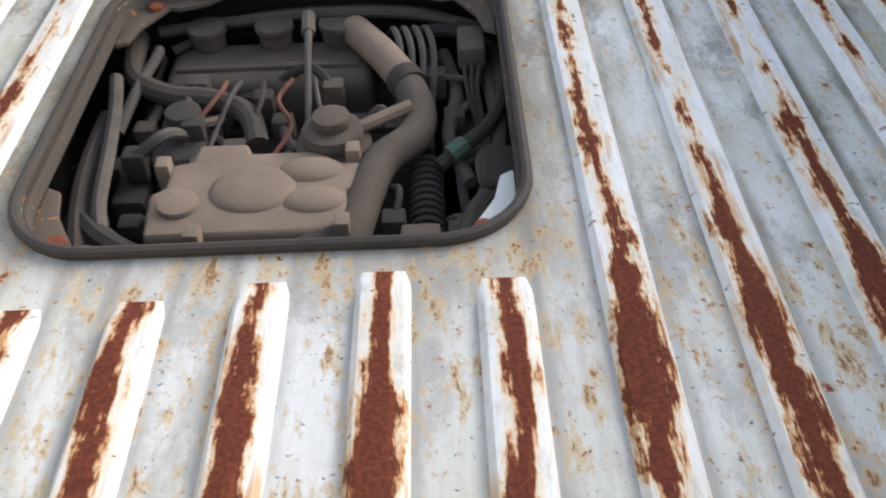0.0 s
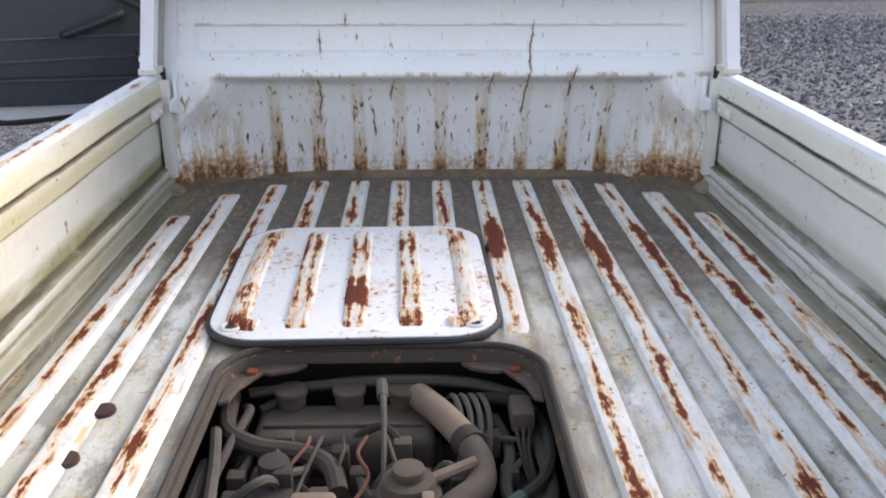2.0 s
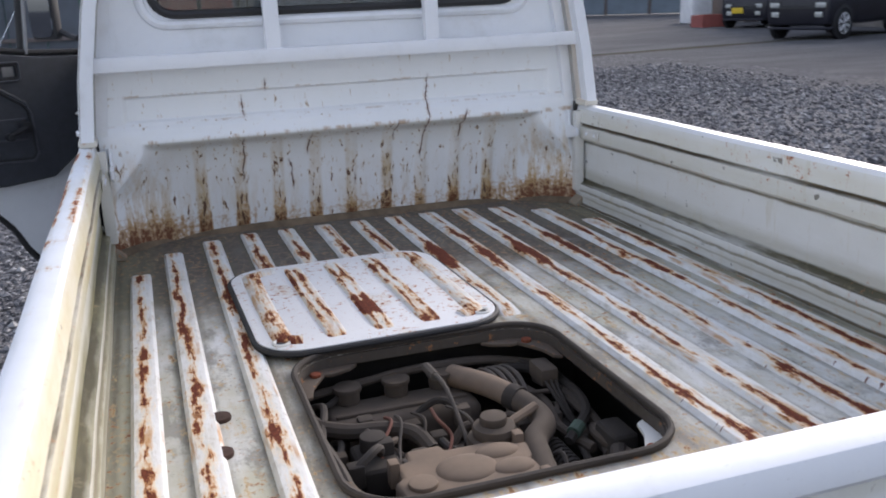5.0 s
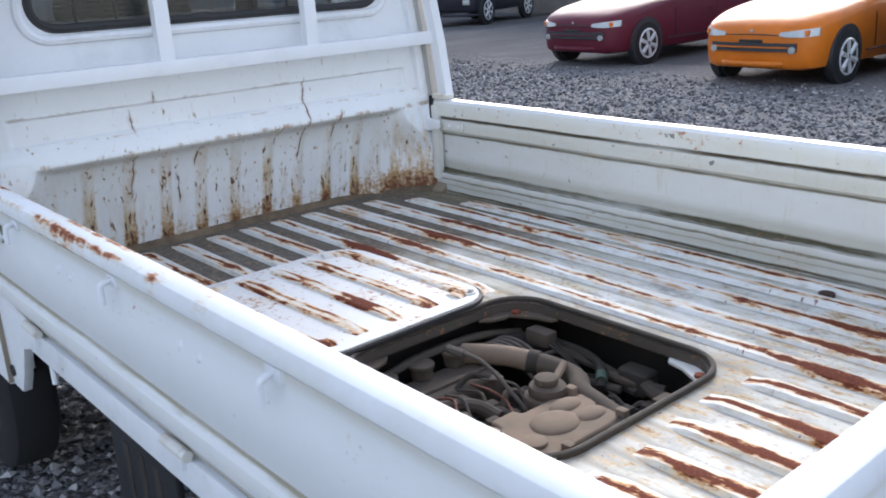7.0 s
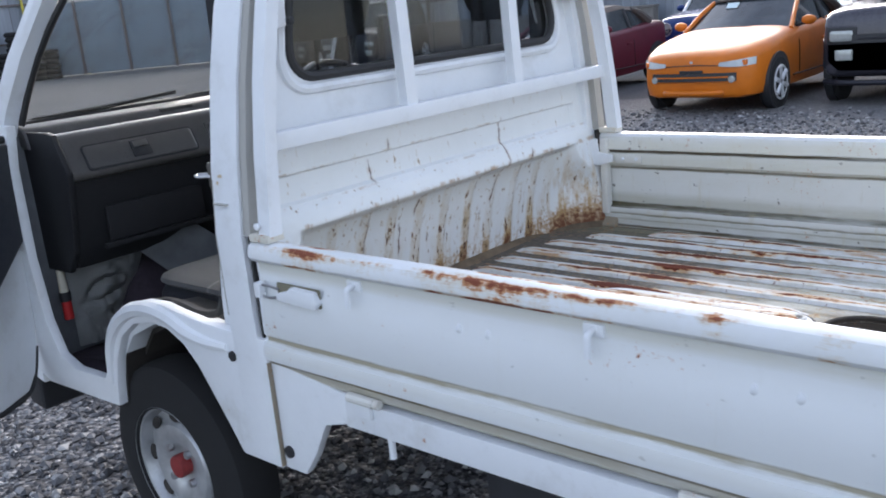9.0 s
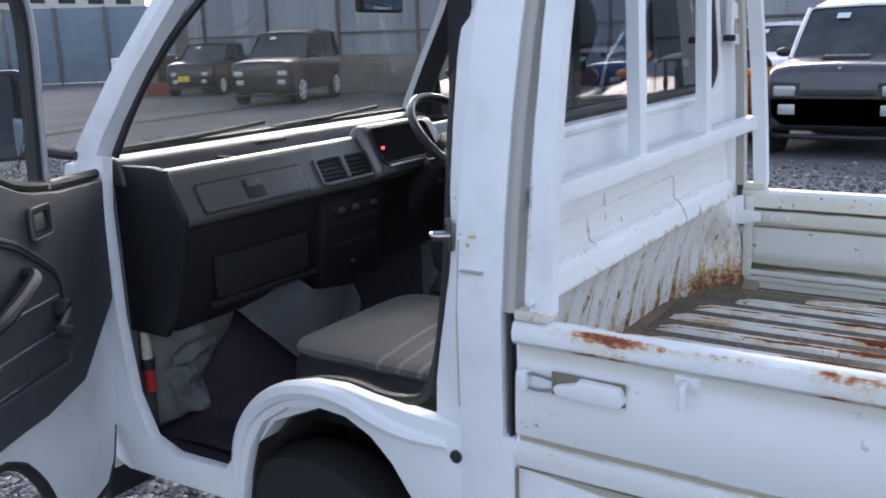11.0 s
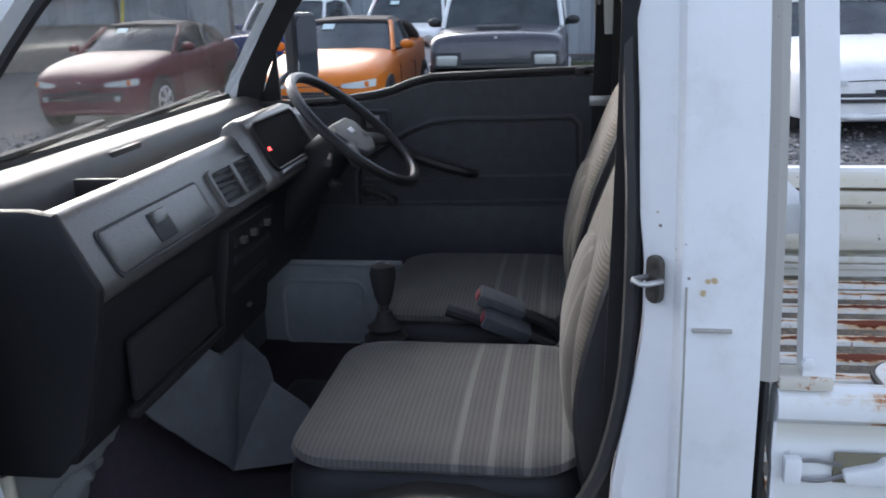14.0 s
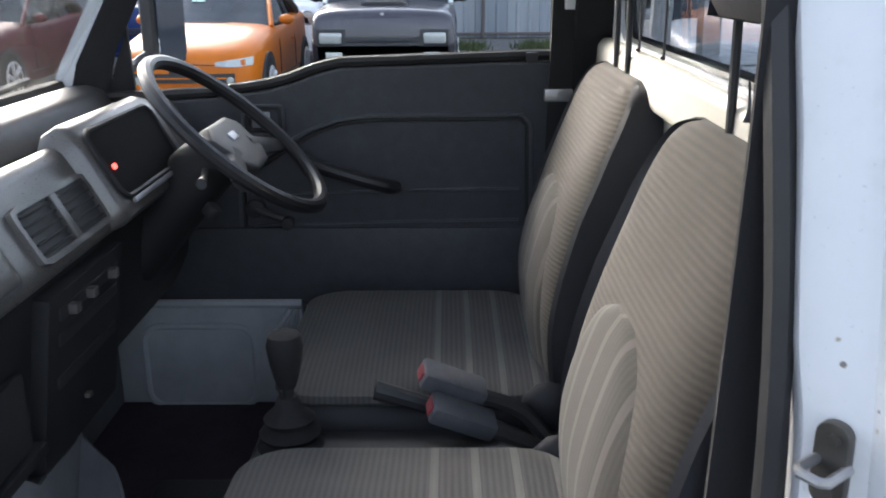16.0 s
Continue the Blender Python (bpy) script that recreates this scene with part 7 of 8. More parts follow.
    for s in (-1, 1):
        part("sun_visor", moved(box(-0.20, 0.20, -0.008, 0.008, -0.075, 0.055, 0.007, 3), Matrix.Translation((s * 0.235, 0.765, 1.632)) @ pose(0, 0, 0, -24, 0, 0)), M_trim_l, truck, "grey padded sun visor")
    part("header_trim", moved(box(-0.50, 0.50, -0.012, 0.012, -0.058, 0.03, 0.008, 3), Matrix.Translation((0, 0.800, 1.640)) @ pose(0, 0, 0, -24, 0, 0)), M_vinyl, truck, "dark trim over the windscreen")
    part("roof_lining", box(-0.50, 0.50, 0.10, 0.66, 1.690, 1.698, 0.002), M_vinyl, truck)


M_foot_dirty = painted("dusty_grey_inner_sheet", (0.33, 0.34, 0.335), rust=0.25, dirt=0.6, rough=0.42, dirt_col=(0.16, 0.14, 0.11))
make_cab_fittings()


# ---- engine under the hatch ----
def make_engine():
    e = new("engine")
    e.parent = truck
    e["label"] = "dusty small engine with hoses under the open hatch"
    part("crankcase", box(-0.30, 0.02, -1.30, -0.86, 0.32, 0.50, 0.02, 3), M_dust3, e)
    # valve cover with filler caps
    vc = part("valve_cover", box(-0.305, -0.030, -0.975, -0.865, 0.50, 0.578, 0.022, 4), M_dust2, e, "dusty grey valve cover")
    part("cover_rim", box(-0.315, -0.020, -0.985, -0.855, 0.494, 0.508, 0.005), M_dust3, vc)
    part("cover_ridge", box(-0.29, -0.05, -0.945, -0.935, 0.575, 0.584, 0.004), M_dust2, vc)
    for x in (-0.255, -0.165, -0.080):
        part("filler_cap", joined(disc((x, -0.878, 0.588), "z", 0.022, 0.022, 16, 0.004), disc((x, -0.878, 0.604), "z", 0.026, 0.010, 16, 0.003)), M_dust2, vc)
    # air box: lumpy tan lid
    lid = [(-0.255, -1.285), (-0.262, -1.215), (-0.247, -1.205), (-0.247, -1.165), (-0.225, -1.160), (-0.222, -1.130), (-0.165, -1.130), (-0.160, -1.148), (-0.075, -1.148), (-0.066, -1.168), (-0.030, -1.172), (-0.030, -1.215), (-0.048, -1.222), (-0.036, -1.258), (-0.060, -1.285)]
    ab = part("air_box", prism(lid, "z", 0.545, 0.600, 0.009, 3), M_dust, e, "tan dusty plastic air box")
    part("air_box_tub", prism([(-0.15 + (x + 0.15) * 0.96, -1.21 + (y + 1.21) * 0.96) for x, y in lid], "z", 0.48, 0.548, 0.006), M_dust2, ab)
    part("lid_dome", ball((-0.150, -1.215, 0.598), 0.048, 0.040, 0.012, 3), M_dust, ab)
    part("lid_lobe", ball((-0.090, -1.185, 0.598), 0.036, 0.022, 0.011, 3), M_dust, ab)
    part("lid_lobe", ball((-0.082, -1.236, 0.598), 0.034, 0.022, 0.010, 3), M_dust, ab)
    part("lid_boss", disc((-0.225, -1.238, 0.602), "z", 0.022, 0.010, 18, 0.004), M_dust, ab)
    for x, y in ((-0.252, -1.175), (-0.05, -1.28), (-0.045, -1.16), (-0.20, -1.29)):
        part("lid_clip", box(x - 0.008, x + 0.008, y - 0.010, y + 0.010, 0.570, 0.612, 0.003), M_dust, ab)
    # intake hose with ribs and clamp
    hz = [(-0.058, -0.880, 0.595), (-0.02, -0.950, 0.600), (0.010, -1.005, 0.595)]
    part("intake_hose", tube(hz, 0.021, 14), M_dust, e, "tan intake hose")
    part("hose_clamp", tube([(0.008, -1.002, 0.595), (0.018, -1.022, 0.593)], 0.0235, 14, smooth=False), M_dust3, e)
    part("breather_hose", tube([(0.014, -1.015, 0.594), (0.028, -1.065, 0.590), (0.022, -1.115, 0.588), (-0.015, -1.160, 0.588), (-0.030, -1.215, 0.586), (-0.045, -1.275, 0.580), (-0.075, -1.30, 0.572)], 0.0205, 12), M_dust2, e, "tan bent air hose")
    part("hose_end", tube([(-0.055, -1.285, 0.578), (-0.10, -1.305, 0.575)], 0.024, 12, smooth=False), M_dust3, e)
    # diaphragm
    dp = part("diaphragm", joined(disc((-0.070, -1.125, 0.585), "z", 0.044, 0.018, 24, 0.006), disc((-0.070, -1.125, 0.603), "z", 0.036, 0.022, 24, 0.010), disc((-0.070, -1.122, 0.620), "z", 0.022, 0.016, 20, 0.005)), M_dust2, e, "round dusty diaphragm")
    part("diaphragm_arm", tube([(-0.04, -1.11, 0.600), (0.02, -1.085, 0.610)], 0.008, 8, smooth=False), M_dust, dp)
    part("dipstick", tube([(-0.112, -0.905, 0.630), (-0.106, -1.00, 0.625), (-0.104, -1.11, 0.560)], [0.006, 0.004, 0.004], 8), M_cable, e, "dipstick")
    part("dipstick_grip", tube([(-0.113, -0.90, 0.630), (-0.110, -0.945, 0.629)], 0.009, 8, smooth=False), M_cable, e)
    # rubber hoses
    part("coolant_hose", tube([(-0.345, -0.885, 0.600), (-0.335, -0.965, 0.590), (-0.285, -1.005, 0.585), (-0.225, -1.020, 0.585), (-0.180, -1.050, 0.582), (-0.165, -1.095, 0.570)], 0.014, 10), M_hose, e, "bent dusty coolant hose")
    part("corrugated_pipe", tube([(0.040, -0.890, 0.560), (0.036, -1.00, 0.555), (0.034, -1.10, 0.55)], 0.011, 10), M_dust3, e)
    for k in range(12):
        y = -1.12 - 0.012 * k
        part("bellows_ring", tube([(0.034, y, 0.545), (0.034, y - 0.007, 0.545)], 0.021, 12, smooth=False), M_dust3, e)
    part("bracket", box(0.010, 0.050, -1.335, -1.295, 0.59, 0.615, 0.005), M_dust2, e, "dusty bolt bracket")
    # ignition leads
    for k in range(4):
        x = 0.004 + 0.014 * k
        part("ignition_lead", tube([(x - 0.02, -0.845, 0.560), (x - 0.008, -0.900, 0.605), (x + 0.002, -0.96, 0.600), (x - 0.004, -1.03, 0.560)], 0.0045, 6), M_cable, e, "ignition lead")
    cn = part("wiring_plug", box(0.078, 0.112, -0.985, -0.925, 0.590, 0.622, 0.006), M_dust2, e, "grey wiring plug")
    for k in range(3):
        part("plug_wire", tube([(0.085 + 0.01 * k, -0.985, 0.60), (0.088 + 0.006 * k, -1.02, 0.585), (0.10 + 0.004 * k, -1.06, 0.55)], 0.003, 6), M_dust3, cn)
    part("fuel_hose", tube([(0.128, -0.93, 0.585), (0.130, -1.02, 0.585), (0.112, -1.09, 0.585), (0.075, -1.13, 0.580), (0.05, -1.15, 0.57)], 0.009, 8), M_dust3, e)
    part("hose_joint", tube([(0.080, -1.128, 0.583), (0.062, -1.142, 0.578)], 0.012, 10, smooth=False), M_green, e, "small green hose joint")
    part("pump_body", box(0.095, 0.140, -1.22, -1.15, 0.55, 0.60, 0.010, 3), M_dust3, e)
    part("starter", tube([(0.09, -1.02, 0.52), (0.12, -1.10, 0.52)], 0.032, 14, smooth=False), M_dust3, e)
    # carburettor clutter on the near left and small plumbing all round
    part("carburettor", joined(box(-0.29, -0.22, -1.13, -1.03, 0.50, 0.575, 0.012, 3), disc((-0.255, -1.06, 0.585), "z", 0.022, 0.03, 14, 0.004), box(-0.33, -0.29, -1.17, -1.09, 0.49, 0.55, 0.008)), M_dust3, e, "dusty carburettor body")
    rr = random.Random(8)
    spots = [(-0.33, -0.93), (-0.31, -1.05), (-0.30, -1.2), (-0.24, -1.08), (-0.19, -1.11), (-0.14, -1.05), (-0.05, -1.05), (0.07, -1.05), (0.10, -1.12), (0.07, -1.25), (-0.33, -1.27), (-0.02, -1.33), (-0.27, -1.0), (-0.22, -1.13), (-0.17, -1.0), (-0.12, -1.09), (-0.30, -1.13), (-0.345, -1.1), (0.0, -1.08), (0.05, -0.98), (0.11, -1.03), (0.10, -1.3), (0.0, -1.25), (-0.25, -0.99), (-0.08, -1.0), (-0.34, -1.2)]
    for x, y in spots:
        a = rr.uniform(0, 6.28)
        L = rr.uniform(0.05, 0.11)
        z = rr.uniform(0.54, 0.59)
        pts = [(x, y, z), (x + L * math.cos(a) * 0.5, y + L * math.sin(a) * 0.5, z + rr.uniform(-0.01, 0.025)), (x + L * math.cos(a + 0.5), y + L * math.sin(a + 0.5), z - 0.03)]
        part("small_pipe", tube(pts, rr.uniform(0.004, 0.008), 7), rr.choice((M_hose, M_cable, M_dust3, M_dust2)), e)
        part("fitting", box(x - 0.013, x + 0.013, y - 0.010, y + 0.014, z - 0.03, z + 0.008, 0.004), rr.choice((M_dust3, M_dust2, M_hose)), e)
    for pts, r, mat in (([(0.105, -0.90, 0.57), (0.118, -1.0, 0.575), (0.122, -1.1, 0.57), (0.10, -1.2, 0.56)], 0.011, M_hose), ([(0.06, -0.9, 0.565), (0.075, -1.0, 0.57), (0.062, -1.09, 0.565), (0.085, -1.17, 0.56)], 0.009, M_dust2),
                        ([(0.13, -1.18, 0.575), (0.09, -1.24, 0.58), (0.07, -1.30, 0.575), (0.02, -1.335, 0.57)], 0.013, M_hose), ([(0.125, -1.10, 0.56), (0.10, -1.155, 0.575), (0.115, -1.25, 0.575)], 0.010, M_dust2),
                        ([(-0.33, -0.88, 0.575), (-0.31, -0.93, 0.60), (-0.325, -1.0, 0.59), (-0.34, -1.06, 0.57)], 0.007, M_cable), ([(0.0, -0.87, 0.57), (0.05, -0.88, 0.59), (0.1, -0.9, 0.585), (0.125, -0.98, 0.57)], 0.009, M_dust3)):
        part("hose", tube(pts, r, 9), mat, e, "dusty rubber hose")
    for k in range(5):
        x = -0.215 + 0.026 * k + 0.008 * math.sin(5 * k)
        part("thin_wire", tube([(x, -0.985, 0.588), (x - 0.022 * math.sin(3 * k), -1.030 - 0.006 * k, 0.600), (x - 0.03 + 0.012 * k, -1.075, 0.580), (x - 0.035 + 0.006 * k, -1.12, 0.565)], 0.0030, 6), (M_wire, M_cable, M_hose)[k % 3], e, "thin engine wire")
    part("fuel_line", tube([(-0.345, -1.00, 0.610), (-0.335, -1.06, 0.600), (-0.325, -1.14, 0.595), (-0.318, -1.22, 0.585), (-0.30, -1.28, 0.57)], 0.0085, 8), M_cable, e, "pale fuel line")
    part("heater_hose", tube([(-0.34, -1.22, 0.57), (-0.29, -1.275, 0.575), (-0.20, -1.315, 0.570), (-0.10, -1.335, 0.565), (0.0, -1.34, 0.56)], 0.016, 10), M_dust3, e, "black heater hose")
    part("side_hose", tube([(-0.348, -1.05, 0.585), (-0.350, -1.14, 0.580), (-0.342, -1.22, 0.575), (-0.325, -1.29, 0.57)], 0.013, 10), M_hose, e)
    part("loom", tube([(-0.32, -0.875, 0.60), (-0.22, -0.858, 0.602), (-0.10, -0.862, 0.612), (0.02, -0.858, 0.604), (0.11, -0.880, 0.592)], 0.008, 8), M_hose, e, "wiring loom")
    part("loom", tube([(-0.30, -0.90, 0.585), (-0.20, -0.845, 0.60), (-0.05, -0.842, 0.606), (0.06, -0.86, 0.600), (0.125, -0.92, 0.585)], 0.006, 8), M_dust3, e)
    # torn corner gussets under the lip
    for x, y, sx, sy, mat in ((0.125, -1.367, -1, 1, M_tab), (-0.345, -1.367, 1, 1, M_lid_tab), (0.125, -0.857, -1, -1, M_lid_tab), (-0.345, -0.857, 1, -1, M_lid_tab)):
        rim = [(0, 0), (0.115, 0), (0.098, 0.018), (0.062, 0.030), (0.050, 0.026), (0.036, 0.050), (0.022, 0.075), (0.014, 0.110), (0, 0.118)]
        tab = part("corner_tab", prism([(x + sx * u, y + sy * v) for u, v in rim], "z", 0.634, 0.641, 0.002), mat, e, "torn rusty corner gusset")
        part("tab_bolt", disc((x + sx * 0.034, y + sy * 0.030, 0.643), "z", 0.010, 0.008, 8, 0.002), M_rust, tab, "rusty bolt")


M_lid_tab = painted("rusty_tab_paint", (0.10, 0.075, 0.055), rust=0.95, dirt=0.8, rough=0.7, dirt_col=(0.26, 0.16, 0.09))
make_engine()


# ---- parked cars ----
def car_paint(name, col, rough=0.25, metal=0.0, coat=0.12):
    m, nt, b = nodes_of(name)
    v = coords(nt)
    n = noise_tex(nt, v, 4, 4)
    f = noise_tex(nt, v, 120, 3)
    link(nt, ramp(nt, n, [(0.3, tuple(c * 0.88 for c in col)), (0.7, tuple(min(1, c * 1.08) for c in col))]), b.inputs["Base Color"])
    link(nt, ramp(nt, f, [(0.3, rough), (0.7, rough + 0.12)]), b.inputs["Roughness"])
    b.inputs["Metallic"].default_value = metal
    b.inputs["Specular IOR Level"].default_value = 0.32
    b.inputs["Coat Weight"].default_value = coat
    b.inputs["Coat Roughness"].default_value = 0.12
    return m


def make_carglass():
    m, nt, b = nodes_of("dark_car_window")
    v = coords(nt)
    link(nt, ramp(nt, noise_tex(nt, v, 3, 3), [(0.3, (0.020, 0.026, 0.030)), (0.7, (0.055, 0.065, 0.072))]), b.inputs["Base Color"])
    b.inputs["Roughness"].default_value = 0.06
    b.inputs["IOR"].default_value = 1.5
    return m


M_cglass = make_carglass()
M_lampglass = plain("clear_headlamp_glass", (0.42, 0.44, 0.43), 0.14, 0.25, 0.2, 30, 0.05)
M_amber = plain("amber_indicator_lens", (0.65, 0.16, 0.03), 0.2, 0, 0.1, 30, 0.0)
M_alloy = plain("white_silver_alloy", (0.66, 0.67, 0.68), 0.3, 0.3, 0.1, 30, 0.0)
M_softtop = plain("brown_grey_soft_top", (0.085, 0.072, 0.066), 0.9, 0, 0.2, 40, 0.2)
M_paper = plain("pale_blue_paper", (0.62, 0.74, 0.76), 0.8, 0, 0.05, 30, 0)
M_plate = plain("plain_plate", (0.6, 0.6, 0.6), 0.5, 0, 0.05, 20, 0)

CAR_ROADSTER = dict(
    width=1.395, wheel=0.268, axles=(0.0, -2.28), track=0.62, rim_spokes=6,
    body=[(0.645, 0.20, 0.32, 0.49, 0.51), (0.625, 0.38, 0.22, 0.535, 0.57), (0.57, 0.53, 0.18, 0.575, 0.62), (0.45, 0.632, 0.17, 0.615, 0.675), (0.20, 0.685, 0.17, 0.68, 0.745), (-0.15, 0.695, 0.17, 0.74, 0.800),
          (-0.55, 0.697, 0.17, 0.78, 0.835), (-1.2, 0.697, 0.17, 0.80, 0.84), (-1.9, 0.697, 0.19, 0.84, 0.88), (-2.4, 0.690, 0.22, 0.86, 0.90), (-2.62, 0.655, 0.26, 0.84, 0.88), (-2.70, 0.58, 0.34, 0.76, 0.80)],
    cabin=[(-0.52, 0.615, 0.81, 0.0), (-1.08, 0.50, 1.135, 1.0), (-1.55, 0.49, 1.165, 1.0), (-1.85, 0.50, 1.12, 1.0), (-2.20, 0.58, 0.90, 0.0)])
CAR_HATCH = dict(
    width=1.45, wheel=0.27, axles=(0.0, -2.10), track=0.64, rim_spokes=8,
    body=[(0.52, 0.55, 0.34, 0.70, 0.72), (0.47, 0.66, 0.22, 0.78, 0.82), (0.30, 0.70, 0.20, 0.86, 0.90), (-0.35, 0.715, 0.19, 0.92, 0.955), (-0.9, 0.72, 0.19, 0.92, 0.95), (-2.0, 0.72, 0.20, 0.92, 0.95), (-2.5, 0.70, 0.25, 0.90, 0.94), (-2.62, 0.64, 0.34, 0.84, 0.88)],
    cabin=[(-0.40, 0.65, 0.93, 0.0), (-0.92, 0.57, 1.38, 1.0), (-1.6, 0.57, 1.42, 1.0), (-2.25, 0.57, 1.37, 1.0), (-2.52, 0.62, 0.93, 0.0)])
CAR_SUV = dict(
    width=1.50, wheel=0.32, axles=(0.0, -2.25), track=0.655, rim_spokes=6,
    body=[(0.55, 0.66, 0.36, 0.80, 0.84), (0.50, 0.715, 0.30, 0.90, 0.955), (0.30, 0.735, 0.29, 0.95, 1.00), (-0.40, 0.745, 0.29, 0.99, 1.045), (-0.9, 0.748, 0.29, 1.0, 1.04), (-2.0, 0.748, 0.29, 1.0, 1.04), (-2.6, 0.74, 0.30, 1.0, 1.04), (-2.76, 0.70, 0.36, 0.96, 1.0)],
    cabin=[(-0.42, 0.68, 1.02, 0.0), (-0.92, 0.605, 1.58, 1.0), (-1.6, 0.61, 1.66, 1.0), (-2.45, 0.61, 1.63, 1.0), (-2.66, 0.65, 1.03, 0.0)])
CAR_COUPE = dict(
    width=1.68, wheel=0.29, axles=(0.0, -2.45), track=0.74, rim_spokes=5,
    body=[(0.90, 0.25, 0.32, 0.50, 0.53), (0.88, 0.46, 0.22, 0.55, 0.60), (0.82, 0.66, 0.18, 0.61, 0.67), (0.60, 0.79, 0.17, 0.67, 0.74), (0.0, 0.835, 0.17, 0.76, 0.83), (-0.55, 0.84, 0.17, 0.82, 0.885), (-1.4, 0.84, 0.17, 0.83, 0.88), (-2.3, 0.84, 0.19, 0.87, 0.91), (-3.0, 0.82, 0.25, 0.88, 0.92), (-3.28, 0.76, 0.33, 0.82, 0.86)],
    cabin=[(-0.45, 0.72, 0.86, 0.0), (-1.12, 0.58, 1.23, 1.0), (-1.65, 0.575, 1.275, 1.0), (-2.20, 0.58, 1.20, 1.0), (-2.85, 0.68, 0.90, 0.0)])


def make_car(name, label, spec, paint, at, rz, roof=None, second=None, lamps="wide", scoop=False, category="car"):
    car = thing(name, label, category, "parked cars in the yard", at, rz)
    def smooth_rows(rows, k=5):
        xs = [r[0] for r in rows]
        out = []
        pts = [Vector((r[0], r[1], r[2])) for r in rows]
        pts2 = [Vector((r[0], r[3], r[4])) for r in rows]
        for a, b in zip(spline(pts, k), spline(pts2, k)):
            out.append((a.x, a.y, a.z, b.y, b.z))
        return out
    rings = []
    for x, w, zb, zs, zt in smooth_rows(spec["body"]):
        half = [(0.0, zb), (w * 0.80, zb), (w * 0.95, zb + 0.03), (w * 0.99, zb + 0.12), (w, zb + (zs - zb) * 0.55), (w * 0.985, zs - 0.05), (w * 0.955, zs), (w * 0.88, zs + (zt - zs) * 0.55), (w * 0.70, zt - 0.004), (w * 0.35, zt + 0.008), (0.0, zt + 0.012)]
        ring = [(x, y, z) for y, z in half] + [(x, -y, z) for y, z in reversed(half[1:-1])]
        rings.append(ring)
    body = part("body", loft(rings), paint, car, smooth=50)
    if second:
        lo = []
        for x, w, zb, zs, zt in smooth_rows(spec["body"]):
            zc = zb + (zs - zb) * 0.62
            lo.append([(x, y, z) for y, z in ((0, zb - 0.004), (w * 0.82, zb - 0.004), (w + 0.004, zb + 0.10), (w + 0.005, zc), (w * 0.9, zc), (0, zc), (-w * 0.9, zc), (-w - 0.005, zc), (-w - 0.004, zb + 0.10), (-w * 0.82, zb - 0.004))])
        part("lower_body", loft(lo), second, car, "dark lower body")
    # cabin: glass all round, roof and pillars laid over it
    cab = spec["cabin"]
    rings = []
    for x, w, z, k in cab:
        zb = cab[0][2] - 0.05
        wb = max(c[1] for c in cab) + 0.03
        if k:
            rings.append([(x, y, zz) for y, zz in ((-wb, zb), (-w - 0.01, z - 0.05), (-w * 0.86, z - 0.012), (0, z), (w * 0.86, z - 0.012), (w + 0.01, z - 0.05), (wb, zb))])
        else:
            rings.append([(x, y, zz) for y, zz in ((-w, zb), (-w, z - 0.012), (-w * 0.86, z - 0.005), (0, z), (w * 0.86, z - 0.005), (w, z - 0.012), (w, zb))])
    part("cabin_glass", loft(rings), M_cglass, car, "dark reflecting windows", smooth=20)
    top = [c for c in cab if c[3]]
    r = []
    x_first, x_last = top[0][0] + 0.03, top[-1][0] - 0.05
    for x, w, z, k in [(x_first, *top[0][1:])] + list(top[1:-1]) + [(x_last, *top[-1][1:])]:
        r.append([(x, y, zz) for y, zz in ((-w - 0.022, z - 0.055), (-w * 0.90, z + 0.004), (0, z + 0.022), (w * 0.90, z + 0.004), (w + 0.022, z - 0.055), (w * 0.9, z - 0.02), (0, z - 0.006), (-w * 0.9, z - 0.02))])
    part("roof", loft(r), roof or paint, car)
    wb = max(c[1] for c in cab) + 0.035
    for s in (-1, 1):
        a, b, c2, d2 = cab[0], cab[1], cab[-2], cab[-1]
        part("front_pillar", tube([(a[0], s * (a[1] + 0.015), a[2] - 0.01), ((a[0] + b[0]) / 2, s * (a[1] + b[1]) / 2 + s * 0.012, (a[2] + b[2]) / 2), (b[0], s * (b[1] + 0.005), b[2] - 0.02)], 0.026, 8), roof if roof is not None and roof is not M_softtop else paint, car)
        rp = [(c2[0], s * (c2[1] + 0.005), c2[2] - 0.03), ((c2[0] + d2[0]) / 2, s * (c2[1] + d2[1]) / 2 + s * 0.015, (c2[2] + d2[2]) / 2), (d2[0], s * (d2[1] + 0.01), d2[2] - 0.01)]
        part("rear_pillar", tube(rp, [0.03, 0.06, 0.075], 8), roof or paint, car)
        xm = (b[0] + c2[0]) / 2 - 0.12
        part("door_pillar", tube([(xm, s * (wb - 0.005), cab[0][2] - 0.02), (xm - 0.02, s * (b[1] + 0.006), b[2] - 0.03)], 0.024, 8, smooth=False), M_black, car)
        part("sill_line", tube([(spec["axles"][0] - 0.42, s * (spec["width"] / 2 + 0.002), 0.30), (spec["axles"][1] + 0.42, s * (spec["width"] / 2 + 0.002), 0.30)], 0.008, 6, smooth=False), M_black, car)
        for x in (cab[0][0] - 0.10, xm):
            part("door_gap", tube([(x, s * (spec["width"] / 2 - 0.002), 0.32), (x + 0.02, s * (spec["width"] / 2 + 0.001), cab[0][2] - 0.20), (x, s * (spec["width"] / 2 - 0.030), cab[0][2] - 0.08)], 0.005, 6), M_black, car)
